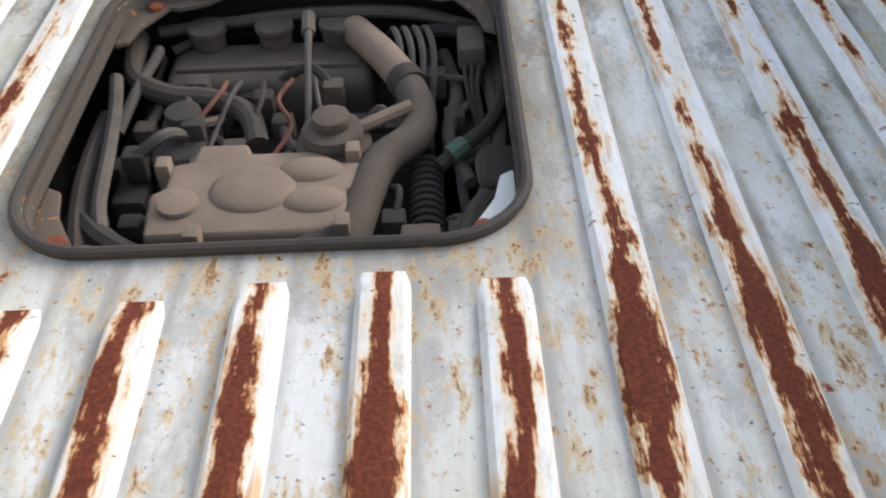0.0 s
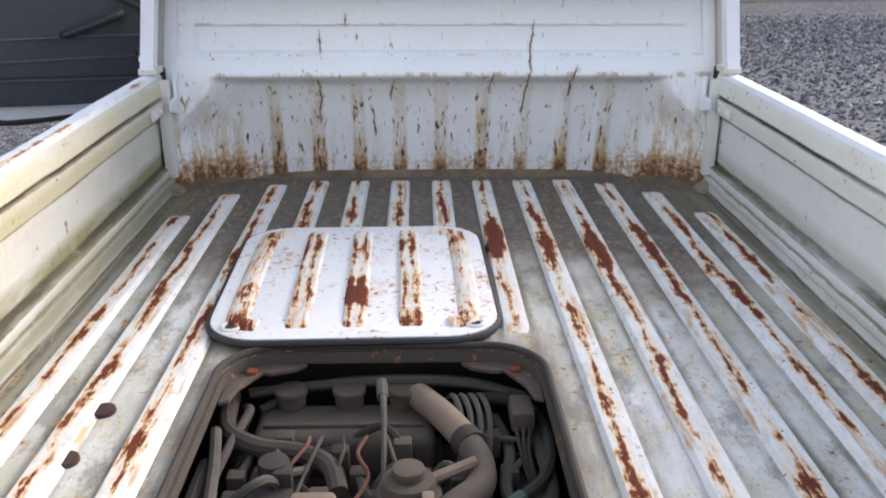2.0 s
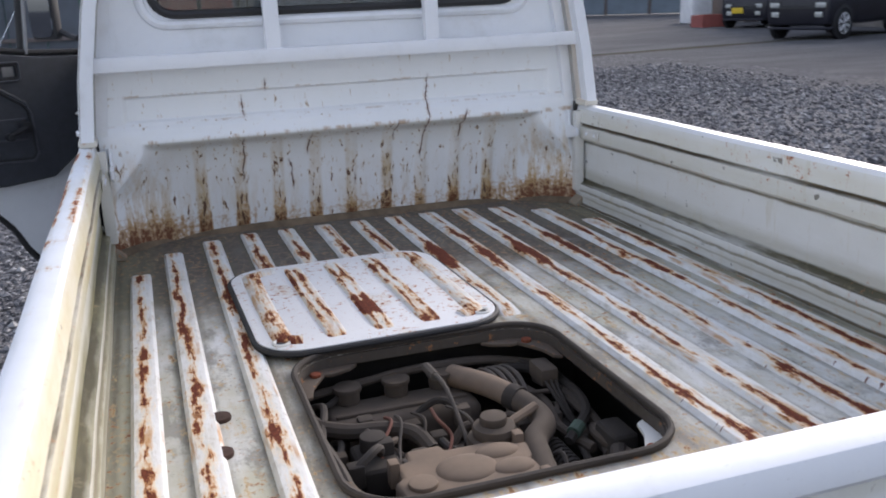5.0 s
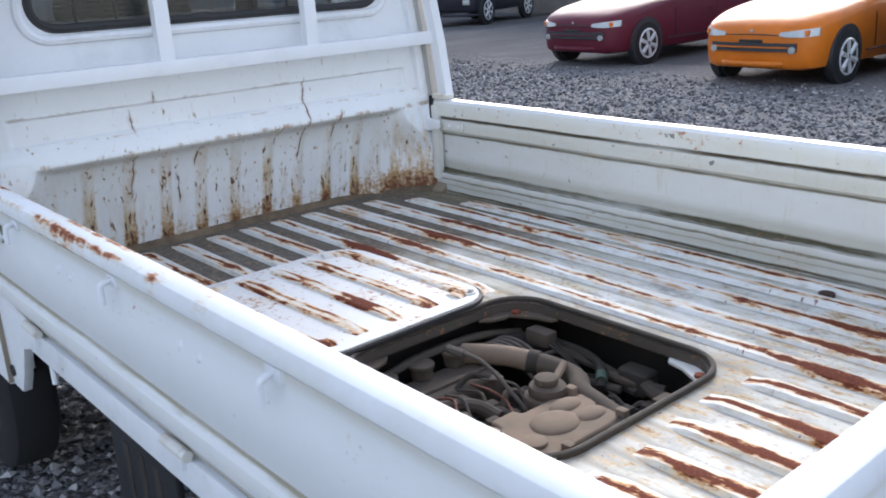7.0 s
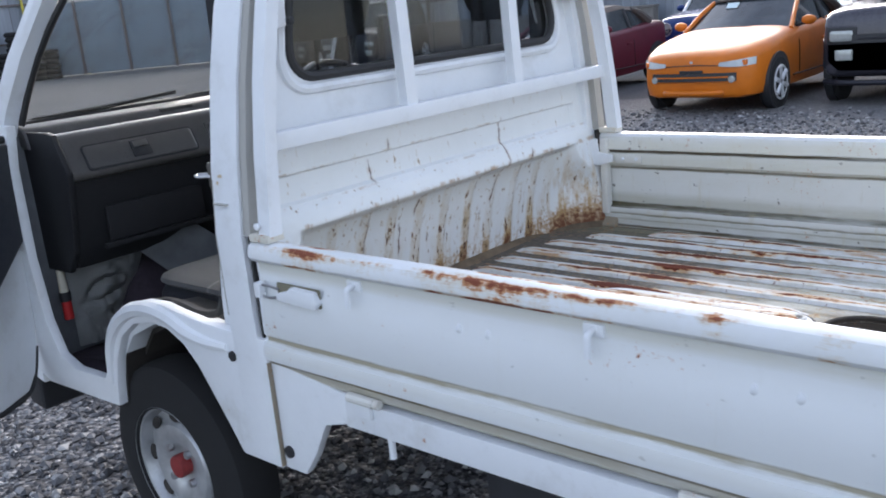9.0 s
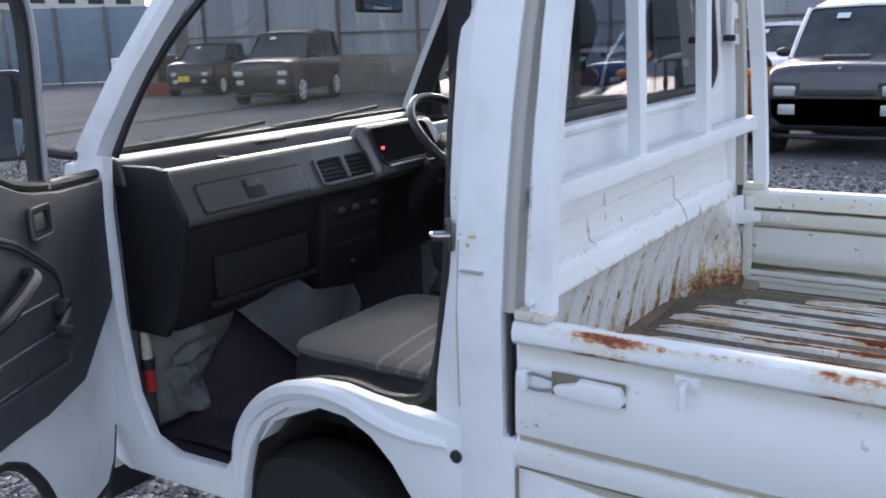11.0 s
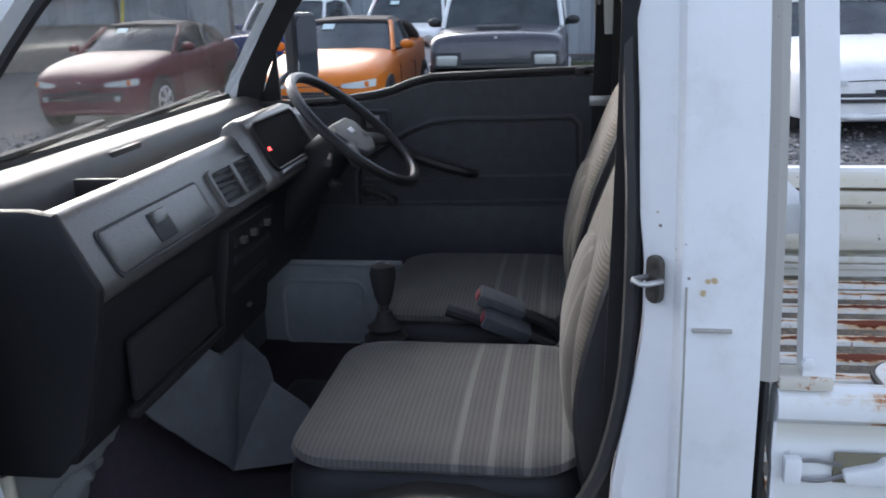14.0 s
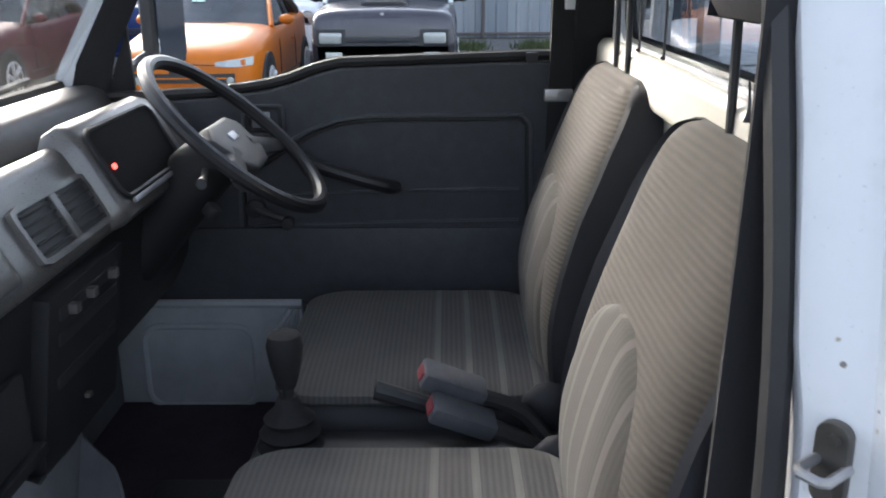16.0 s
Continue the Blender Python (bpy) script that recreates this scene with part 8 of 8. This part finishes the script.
        part("door_handle", box(xm + 0.08, xm + 0.22, *sorted((s * (spec["width"] / 2 - 0.006), s * (spec["width"] / 2 + 0.010))), cab[0][2] - 0.20, cab[0][2] - 0.17, 0.006), paint, car)
        mh = part("door_mirror", moved(ball((0, 0, 0), 0.055, 0.085, 0.055, 2), Matrix.Translation((cab[0][0] - 0.18, s * (spec["width"] / 2 + 0.065), cab[0][2] + 0.06))), paint if not second else M_black, car)
        part("mirror_arm", tube([(cab[0][0] - 0.18, s * (spec["width"] / 2 - 0.09), cab[0][2]), (cab[0][0] - 0.18, s * (spec["width"] / 2 + 0.05), cab[0][2] + 0.04)], 0.02, 8, smooth=False), M_black, mh)
        # wheels
        for ax in spec["axles"]:
            R, W = spec["wheel"], spec["width"] / 2
            part("wheel_arch", disc((ax, s * (W - 0.035), R + 0.015), "y", R + 0.045, 0.085, 32, 0.004), M_black, car)
            w = part("wheel", disc((ax, s * (W - 0.055), R), "y", R, 0.14, 32, 0.02), M_tyre, car)
            rr = part("rim", disc((ax, s * (W + 0.012), R), "y", R * 0.66, 0.014, 28, 0.004), M_black, w)
            for k in range(spec["rim_spokes"]):
                a = 2 * math.pi * k / spec["rim_spokes"] + 0.3
                y = s * (W + 0.020)
                part("rim_spoke", tube([(ax + 0.03 * math.cos(a), y, R + 0.03 * math.sin(a)), (ax + R * 0.62 * math.cos(a), y, R + R * 0.62 * math.sin(a))], [0.022, 0.030], 6, smooth=False), M_alloy, w)
            part("rim_edge", tube([(ax + R * 0.66 * math.cos(a), s * (W + 0.016), R + R * 0.66 * math.sin(a)) for a in np.linspace(0, 2 * math.pi, 28, endpoint=False)], 0.014, 6, smooth=False, ring=True), M_alloy, w)
    # front: lamps, slot, bumper line, plain plate
    b0, b1, b2 = spec["body"][0], spec["body"][1], spec["body"][2]
    xf, wf = b1[0], b1[1]
    ws = [q[1] for q in spec["body"][:5]]
    xs = [q[0] for q in spec["body"][:5]]

    def nose(y):
        return float(np.interp(y, ws, xs))
    for s in (-1, 1):
        if lamps == "wide":
            y_in, y_out = wf * 0.80, wf * 1.66
            rows = []
            for k in np.linspace(0, 1, 7):
                y = y_in + (y_out - y_in) * k
                x = nose(y)
                z0, z1 = 0.512 - 0.012 * math.sin(math.pi * k), 0.548 + 0.040 * k
                rows.append([(x + 0.020, s * y, z0), (x + 0.004, s * y, z1), (x - 0.10, s * y * 0.97, z1), (x - 0.10, s * y * 0.97, z0)])
            sweep = loft(rows)
            hl = part("headlamp", bevel(sweep, 0.006), M_lampglass, car, "clear swept headlamp")
            ya = y_in + (y_out - y_in) * 0.72
            part("indicator", box(nose(ya) - 0.05, nose(ya) + 0.016, *sorted((s * (ya - 0.03), s * (ya + 0.03))), 0.512, 0.566, 0.006), M_amber, hl)
            part("fog_lamp", joined(disc((nose(wf * 1.15) + 0.018, s * wf * 1.15, 0.375), "x", 0.036, 0.05, 18, 0.006)), M_lampglass, car)
        elif lamps == "round":
            hl = part("headlamp", disc((xf + 0.0, s * wf * 0.80, 0.70), "x", 0.095, 0.10, 24, 0.012), M_lampglass, car, "round chrome-rimmed headlamp")
            part("lamp_rim", tube([(xf + 0.05, s * wf * 0.80 + 0.097 * math.cos(a), 0.70 + 0.097 * math.sin(a)) for a in np.linspace(0, 2 * math.pi, 20, endpoint=False)], 0.012, 6, smooth=False, ring=True), M_steel, hl)
        else:
            zz = (b1[3] - 0.20)
            hl = part("headlamp", box(b0[0] - 0.12, b0[0] + 0.022, *sorted((s * b0[1] * 0.60, s * b0[1] * 0.99)), zz - 0.055, zz + 0.080, 0.045, 4), M_lampglass, car, "clear rectangular headlamp")
            part("lamp_bezel", box(b0[0] - 0.12, b0[0] + 0.014, *sorted((s * b0[1] * 0.57, s * b0[1] * 1.01)), zz - 0.072, zz + 0.097, 0.012), M_black, hl)
            part("fog_lamp", box(b0[0] - 0.02, b0[0] + 0.03, *sorted((s * b0[1] * 0.62, s * b0[1] * 0.88)), zz - 0.235, zz - 0.125, 0.015), M_lampglass, car)
    zc = 0.40 if lamps == "wide" else b1[3] - 0.22
    gw = wf * 1.25 if lamps == "wide" else wf * 0.58
    slot = part("grille", loft([[(nose(abs(y)) + 0.030, y, zc - 0.042), (nose(abs(y)) + 0.022, y, zc + 0.042), (nose(abs(y)) - 0.06, y, zc + 0.042), (nose(abs(y)) - 0.06, y, zc - 0.042)] for y in np.linspace(-gw, gw, 9)]), M_black, car, "black grille opening")
    part("grille_bar", tube([(nose(abs(y)) + 0.032, y, zc) for y in np.linspace(-gw * 0.85, gw * 0.85, 9)], 0.008, 6), second or paint, slot)
    part("bumper_lip", tube([(xf - 0.10, -wf * 1.02, 0.24), (xf + 0.03, -wf * 0.7, 0.235), (xf + 0.045, 0, 0.235), (xf + 0.03, wf * 0.7, 0.235), (xf - 0.10, wf * 1.02, 0.24)], 0.030, 8), second or paint, car)
    part("plate_holder", box(xf + 0.03, xf + 0.045, -0.13, 0.13, zc + 0.045, zc + 0.075, 0.004), M_black, car)
    part("bonnet_gap", tube([(b1[0] + 0.005, -wf * 0.85, b1[4] - 0.055), (b1[0] + 0.028, -wf * 0.4, b1[4] - 0.045), (b1[0] + 0.032, 0, b1[4] - 0.043), (b1[0] + 0.028, wf * 0.4, b1[4] - 0.045), (b1[0] + 0.005, wf * 0.85, b1[4] - 0.055)], 0.005, 6), M_black, car)
    part("badge", ball((b1[0] + 0.026, 0, b1[4] - 0.012), 0.008, 0.022, 0.016, 1), M_steel, car)
    part("price_sheet", moved(box(-0.002, 0.002, -0.07, 0.07, -0.05, 0.05, 0.0), Matrix.Translation((cab[0][0] + (cab[1][0] - cab[0][0]) * 0.80 + 0.012, -0.22, cab[0][2] + (cab[1][2] - cab[0][2]) * 0.80 + 0.004)) @ pose(0, 0, 0, 0, -55, 0)), M_paper, car, "pale paper sheet behind the windscreen")
    for s in (-1, 1):
        part("wiper", tube([(cab[0][0] + 0.05, s * 0.05 + 0.3, cab[0][2] + 0.0), (cab[0][0] + 0.0, s * 0.05 + 0.05, cab[0][2] + 0.035), (cab[0][0] - 0.02, s * 0.05 - 0.2, cab[0][2] + 0.03)], 0.009, 6), M_black, car)
    if scoop:
        sc = part("bonnet_scoop", loft([[(x, -0.26, z), (x, -0.22, z + h), (x, 0.22, z + h), (x, 0.26, z), (x, 0, z - 0.03)] for x, z, h in ((0.22, 1.00, 0.055), (0.10, 1.01, 0.06), (-0.25, 1.03, 0.008))]), paint, car)
        part("scoop_mouth", box(0.215, 0.228, -0.21, 0.21, 1.010, 1.045, 0.004), M_black, sc)
    return car


M_yellow_plate = plain("plain_yellow_plate", (0.72, 0.50, 0.02), 0.4, 0, 0.1, 20, 0)
P_maroon = car_paint("faded_maroon_paint", (0.105, 0.010, 0.024), 0.42, 0.0, 0.0)
P_orange = car_paint("orange_paint", (0.62, 0.165, 0.012), 0.30, 0.0, 0.05)
P_blue = car_paint("dark_blue_paint", (0.012, 0.035, 0.14), 0.2, 0.1)
P_white = car_paint("white_car_paint", (0.78, 0.79, 0.80), 0.22)
P_silver = car_paint("silver_car_paint", (0.42, 0.42, 0.43), 0.28, 0.5)
P_dark = car_paint("dark_navy_paint", (0.022, 0.022, 0.030), 0.25, 0.1)

make_car("roadster", "maroon two-seat roadster with brown-grey soft top", CAR_ROADSTER, P_maroon, (8.55, 5.78, 0), 180, roof=M_softtop)
make_car("roadster", "orange two-seat roadster with dark soft top", CAR_ROADSTER, P_orange, (8.00, 2.90, 0), 180, roof=M_softtop)
P_gun = car_paint("gunmetal_paint", (0.065, 0.063, 0.078), 0.22, 0.2, 0.5)
make_car("compact_suv", "silver-roofed dark grey compact off-roader with bonnet scoop", CAR_SUV, P_gun, (8.62, 1.07, 0), 180, roof=P_white, second=P_dark, lamps="box", scoop=True)
make_car("hatchback", "dark blue retro hatchback with round headlamps", CAR_HATCH, P_blue, (12.2, 4.85, 0), 180, roof=P_white, lamps="round")
make_car("hatchback", "white rounded hatchback beside the fence", CAR_HATCH, P_white, (12.9, 3.0, 0), 180, lamps="round")
make_car("coupe", "white sports coupe parked on the gravel", CAR_COUPE, P_white, (7.75, -2.55, 0), 180)
make_car("hatchback", "silver hatchback parked beside the white coupe", CAR_HATCH, P_silver, (8.6, -4.6, 0), 180, lamps="box")
make_car("suv", "dark wine-red tall estate car on the asphalt", CAR_SUV, P_dark, (13.3, 14.0, 0), 200, lamps="box")
plated = make_car("hatchback", "black hatchback with a plain yellow plate on the asphalt", CAR_HATCH, P_dark, (15.6, 19.0, 0), 205, lamps="box")
part("front_plate", box(0.53, 0.55, -0.33, 0.0, 0.40, 0.56, 0.004), M_yellow_plate, plated, "plain yellow plate")


# ---- yard: fences, walls and far things ----
M_sheet = make_fence_sheet()
M_post = plain("rusty_fence_steel", (0.14, 0.12, 0.115), 0.7, 0.3, 0.4, 15, 0.3)
M_bluesheet = plain("faded_blue_sheet", (0.155, 0.195, 0.235), 0.6, 0, 0.25, 2, 0.1)
M_block = plain("grey_concrete_block", (0.20, 0.185, 0.17), 0.9, 0, 0.3, 6, 0.3)
M_house = plain("cream_far_wall", (0.50, 0.48, 0.44), 0.8, 0, 0.1, 1, 0)
M_brick = plain("dull_red_container_paint", (0.33, 0.10, 0.085), 0.6, 0, 0.25, 3, 0.1)
M_machine = plain("bright_green_machine_paint", (0.022, 0.19, 0.05), 0.5, 0, 0.2, 8, 0.1)
M_net = plain("dark_green_sheeting", (0.015, 0.10, 0.065), 0.8, 0, 0.3, 5, 0.2)
M_bag = plain("white_plastic_sacks", (0.66, 0.67, 0.68), 0.5, 0, 0.15, 12, 0.2)
M_yellow = plain("yellow_painted_pole", (0.52, 0.44, 0.06), 0.6, 0, 0.2, 20, 0.1)
M_grass = plain("rough_weed_green", (0.065, 0.085, 0.030), 0.9, 0, 0.5, 30, 0.3)


def sheet_panel_mesh(w, h):
    """One folded sheet panel with shallow upright ribs, standing on its lower edge, facing -x."""
    ys, prof = [], []
    n = 24
    for i in range(n + 1):
        u = i / n
        rib = 0.022 if (abs(u - 0.33) < 0.04 or abs(u - 0.67) < 0.04) else 0.0
        prof.append((-rib, -w / 2 + w * u))
    rings = [[(x, y, z) for x, y in prof] + [(0.012, y, z) for x, y in reversed(prof)] for z in (0.02, h)]
    return finish(loft(rings), M_sheet, "sheet_panel")


def make_fence(name, x, y0, y1, h, w=0.66):
    f = new(name)
    tagged(f, "tall grey sheet-metal yard fence on steel rails", "fence", kind="structure")
    me = sheet_panel_mesh(w - 0.012, h)
    n = int((y1 - y0) / w)
    for k in range(n):
        p = new("sheet_panel", me)
        p.parent = f
        p.location = (x, y0 + w * (k + 0.5), 0)
    part("backing_sheet", box(x + 0.03, x + 0.05, y0, y1, 0, h - 0.05, 0.0), M_post, f)
    for z in (0.10, 1.56, 3.0):
        part("fence_rail", box(x - 0.07, x - 0.028, y0, y1, z - 0.03, z + 0.03, 0.004), M_post, f)
    y = y0 + 0.5
    while y < y1:
        part("fence_post", box(x - 0.13, x - 0.06, y - 0.035, y + 0.035, 0, h * 0.97, 0.005), M_post, f)
        y += 2.64
    return f


make_fence("fence_east", 17.75, -14.0, 22.3, 4.2)


def make_north():
    w = new("wall_north")
    tagged(w, "tall weathered sheet wall with a lower blue stretch", "fence", kind="structure")
    me = sheet_panel_mesh(0.98, 4.8)
    for k in range(45):
        p = new("sheet_panel", me)
        p.parent = w
        p.rotation_euler = (0, 0, radians(90))
        p.location = (-28.0 + 1.0 * k, 36.0, 0)
    part("backing_sheet", box(-28.4, 16.9, 36.03, 36.06, 0, 4.75, 0.0), M_post, w)
    for k in range(10):
        slab = part("blue_panel", box(0, 1.88, -0.025, 0.025, 0.05, 2.95, 0.01), M_bluesheet, w)
        slab.matrix_world = pose(16.3 + 1.9 * k * 0.7145, 36.2 - 1.9 * k * 0.6996, 0, 0, 0, -44.4)
        slab_post = part("blue_post", box(-0.06, 0.06, -0.09, -0.03, 0, 2.98, 0.01), M_post, slab)
    for z in (1.5, 3.0):
        part("wall_rail", box(-28.5, 16.5, 35.90, 35.95, z - 0.04, z + 0.04, 0.005), M_post, w)
    for x in range(-28, 16, 4):
        part("wall_post", box(x - 0.05, x + 0.05, 35.84, 35.90, 0, 3.1, 0.005), M_post, w)


make_north()


def make_tyre_stacks():
    ring = tube([(0.27 * math.cos(a), 0.27 * math.sin(a), 0) for a in np.linspace(0, 2 * math.pi, 20, endpoint=False)], 0.10, 8, smooth=False, ring=True)
    me = finish(ring, M_tyre, "tyre")
    rr = random.Random(4)
    for k in range(9):
        st = thing("tyre_stack", "stack of old black tyres against the sheet wall", "tyres", "tyre stacks", (11.3 + 0.62 * k, 34.9 + 0.2 * rr.random(), 0))
        for j in range(10 if k in (6, 7) else rr.randint(6, 8)):
            t = new("tyre", me)
            t.parent = st
            t.location = (rr.uniform(-0.04, 0.04), rr.uniform(-0.04, 0.04), 0.10 + 0.195 * j)


make_tyre_stacks()


def make_yard_things():
    # low concrete wall along the east fence
    lw = thing("low_wall", "low dark concrete wall in front of the fence", "wall", at=(17.2, 11.0, 0))
    part("wall_body", box(-0.12, 0.12, -2.6, 7.0, 0, 0.95, 0.02), M_block, lw)
    part("coping", box(-0.15, 0.15, -2.62, 7.02, 0.95, 1.0, 0.015), M_block, lw)
    pole = thing("leaning_pole", "thin yellow pole leaning on the fence", "pole", at=(16.9, 9.9, 0))
    part("pole", tube([(0, 0, 0), (0.5, -0.1, 2.6)], 0.035, 8, smooth=False), M_yellow, pole)
    for x, y, dx in ((18.2, 35.6, -0.9), (16.0, 35.7, 0.0)):
        pole = thing("leaning_pole", "thin yellow pole standing by the wall", "pole", at=(x, y, 0))
        part("pole", tube([(0, 0, 0), (dx, 0.2, 3.4)], 0.05, 8, smooth=False), M_yellow, pole)
    # strip of weeds by the fence
    rng = np.random.default_rng(5)
    n = 5200
    x = rng.normal(15.3, 0.35, n)
    y = rng.uniform(-4.5, 1.8, n)
    keep = np.sin(y * 2.3) + np.sin(y * 5.1 + 1) + rng.normal(0, 0.5, n) > -0.5
    x, y = x[keep], y[keep]
    n = len(x)
    hgt = rng.uniform(0.05, 0.20, n)
    a = rng.uniform(0, 6.28, n)
    wd = 0.012
    lean = rng.normal(0, 0.06, (n, 2))
    v = np.stack([np.stack([x - wd * np.cos(a), y - wd * np.sin(a), np.zeros(n)], -1), np.stack([x + wd * np.cos(a), y + wd * np.sin(a), np.zeros(n)], -1), np.stack([x + lean[:, 0], y + lean[:, 1], hgt], -1)], 1).reshape(-1, 3)
    me = bpy.data.meshes.new("weeds")
    me.from_pydata(v.tolist(), [], np.arange(n * 3).reshape(-1, 3).tolist())
    me.materials.append(M_grass)
    tagged(new("weeds", me), "strip of low green weeds along the gravel edge", "weeds", kind="stuff")
    # grey steel tank and green machine behind the open door
    tank = thing("sheet_shed", "tall grey-blue sheet-steel shed with upright ribs", "shed", at=(-8.4, 13.0, 0))
    part("shed_wall", box(-3.6, 3.2, -1.2, -0.85, 0, 5.2, 0.02), M_bluegrey, tank)
    for k in range(11):
        part("wall_rib", box(-3.5 + 0.65 * k, -3.42 + 0.65 * k, -1.26, -1.19, 0, 5.1, 0.01), M_bluegrey, tank)
    for z in (1.6, 3.2):
        part("wall_band", box(-3.6, 3.2, -1.28, -1.2, z, z + 0.06, 0.01), M_post, tank)
    mc = thing("green_machine", "bright green machine frame standing in the yard", "machine", at=(-4.75, 11.6, 0))
    part("machine_hood", box(-0.30, 0.30, -0.4, 0.4, 1.98, 2.28, 0.06, 3), M_machine, mc)
    for sx in (-0.28, 0.28):
        for sy in (-0.4, 0.4):
            part("machine_leg", box(sx - 0.05, sx + 0.05, sy - 0.05, sy + 0.05, 0, 1.99, 0.01), M_net, mc)
    for z in (0.5, 0.9, 1.3, 1.7):
        part("machine_bar", box(-0.33, 0.33, -0.46, -0.42, z, z + 0.05, 0.008), M_steel, mc)
    part("machine_drum", disc((0, 0, 1.35), "y", 0.24, 0.6, 20, 0.02), M_machine, mc)
    sc = thing("yard_screen", "dark weathered sheet screen behind the machine", "fence", at=(-5.4, 12.6, 0))
    for k in range(8):
        part("screen_sheet", box(0.52 * k, 0.52 * k + 0.505, 0, 0.03, 0.0, 2.95 - 0.04 * (k % 3), 0.006), M_screen_dark, sc)
    for z in (0.8, 2.2):
        part("screen_rail", box(-0.02, 4.18, -0.05, -0.003, z, z + 0.06, 0.005), M_post, sc)
    cov = thing("covered_rack", "long rack covered in dark green sheeting", "rack", at=(-2.6, 13.2, 0))
    part("rack_sheet", grid(30, 14, lambda u, v: (-1.7 + 3.6 * u, 0.1 * math.sin(9 * u) + 0.15 * math.sin(4 * v), 0.02 + 2.1 * v + 0.06 * math.sin(7 * u))), M_net, cov)
    part("rack_top", box(-1.7, 1.9, 0.0, 1.4, 2.08, 2.16, 0.03), M_net, cov)
    rr = random.Random(2)
    for k in range(16):
        sk = thing("rubbish_sack", "crumpled white plastic sack on the pile", "sack", "sacks piled in the yard", (-5.2 + 0.24 * (k % 8) * 1.15 + rr.uniform(-0.05, 0.05), 9.7 + 0.35 * (k // 8), 0.0 if k < 8 else 0.0))
        b = ball((0, 0, 0.48), rr.uniform(0.2, 0.3), rr.uniform(0.2, 0.28), (0.36, 0.42, 0.50, 0.58, 0.60, 0.48, 0.40, 0.32)[k % 8], 3)
        for v in b.verts:
            v.co += v.co.normalized() * 0.06 * noise.noise(v.co * 7 + Vector((k, 0, 0)))
            v.co.z = max(v.co.z, 0)
        part("sack", b, (M_bag, M_bag, M_bluesheet)[k % 3], sk)
    # containers and buildings beyond the wall
    ct = thing("shipping_container", "dull red shipping container in front of the wall", "container", at=(1.8, 34.0, 0))
    part("container_body", box(-1.3, 1.3, -1.2, 1.2, 0.0, 4.2, 0.03), M_brick, ct)
    for k in range(9):
        part("container_rib", box(-1.2 + 0.28 * k, -1.12 + 0.28 * k, -1.24, -1.19, 0.25, 4.1, 0.01), M_brick, ct)
    hs = thing("far_building", "pale flat-roofed building beyond the wall", "building", at=(38.5, 64.0, 0))
    part("building_wall", box(-5, 9, -4, 6, 0, 6.3, 0.05), M_house, hs)
    part("roof", box(-5.2, 9.2, -4.2, 6.2, 6.3, 6.5, 0.05), M_block, hs)
    part("stair_tower", box(-6.2, -5, -3, 3, 0, 5.2, 0.05), M_house, hs)
    for k in range(5):
        w = part("window", box(-3.8 + 2.5 * k, -2.4 + 2.5 * k, -4.03, -3.98, 4.6, 5.6, 0.02), M_cglass, hs)
    mast = thing("light_mast", "thin steel lamp mast beyond the wall", "mast", at=(11.2, 52.0, 0))
    part("mast_pole", tube([(0, 0, 0), (0, 0, 14)], [0.14, 0.08], 8, smooth=False), M_post, mast)
    part("mast_arm", tube([(0, 0, 8.6), (0.7, 0, 8.4), (0.9, 0, 7.7)], 0.07, 8), M_post, mast)
    ap = thing("washing_machine", "white discarded appliance by the blue wall", "appliance", at=(16.6, 23.2, 0))
    part("appliance_body", box(-0.36, 0.36, -0.35, 0.35, 0, 1.05, 0.03), P_white, ap)
    part("appliance_door", box(-0.28, 0.28, -0.37, -0.34, 0.25, 0.85, 0.02), M_bag, ap)
    rc = thing("red_crate", "faded red plastic crate on the asphalt", "crate", at=(15.3, 20.6, 0))
    part("crate_body", holed(rrect(-0.42, 0.42, -0.3, 0.3, 0.03), rrect(-0.38, 0.38, -0.26, 0.26, 0.03), (0, 0), "z", 0.0, 0.34, 40), M_brick, rc)
    part("crate_base", box(-0.40, 0.40, -0.28, 0.28, 0.0, 0.03, 0.005), M_brick, rc)
    db = thing("dark_cabinet", "dark steel cabinet standing beside the appliance", "cabinet", at=(17.6, 22.9, 0))
    part("cabinet_body", box(-0.4, 0.4, -0.3, 0.3, 0, 1.1, 0.02), M_post, db)
    part("cabinet_door", box(-0.35, 0.35, -0.32, -0.29, 0.05, 1.05, 0.01), M_dark, db)


M_screen_dark = plain("dark_weathered_sheet", (0.085, 0.10, 0.12), 0.6, 0.1, 0.35, 3, 0.1)
M_bluegrey = plain("blue_grey_sheet_steel", (0.20, 0.235, 0.27), 0.55, 0.1, 0.2, 3, 0.1)
make_yard_things()
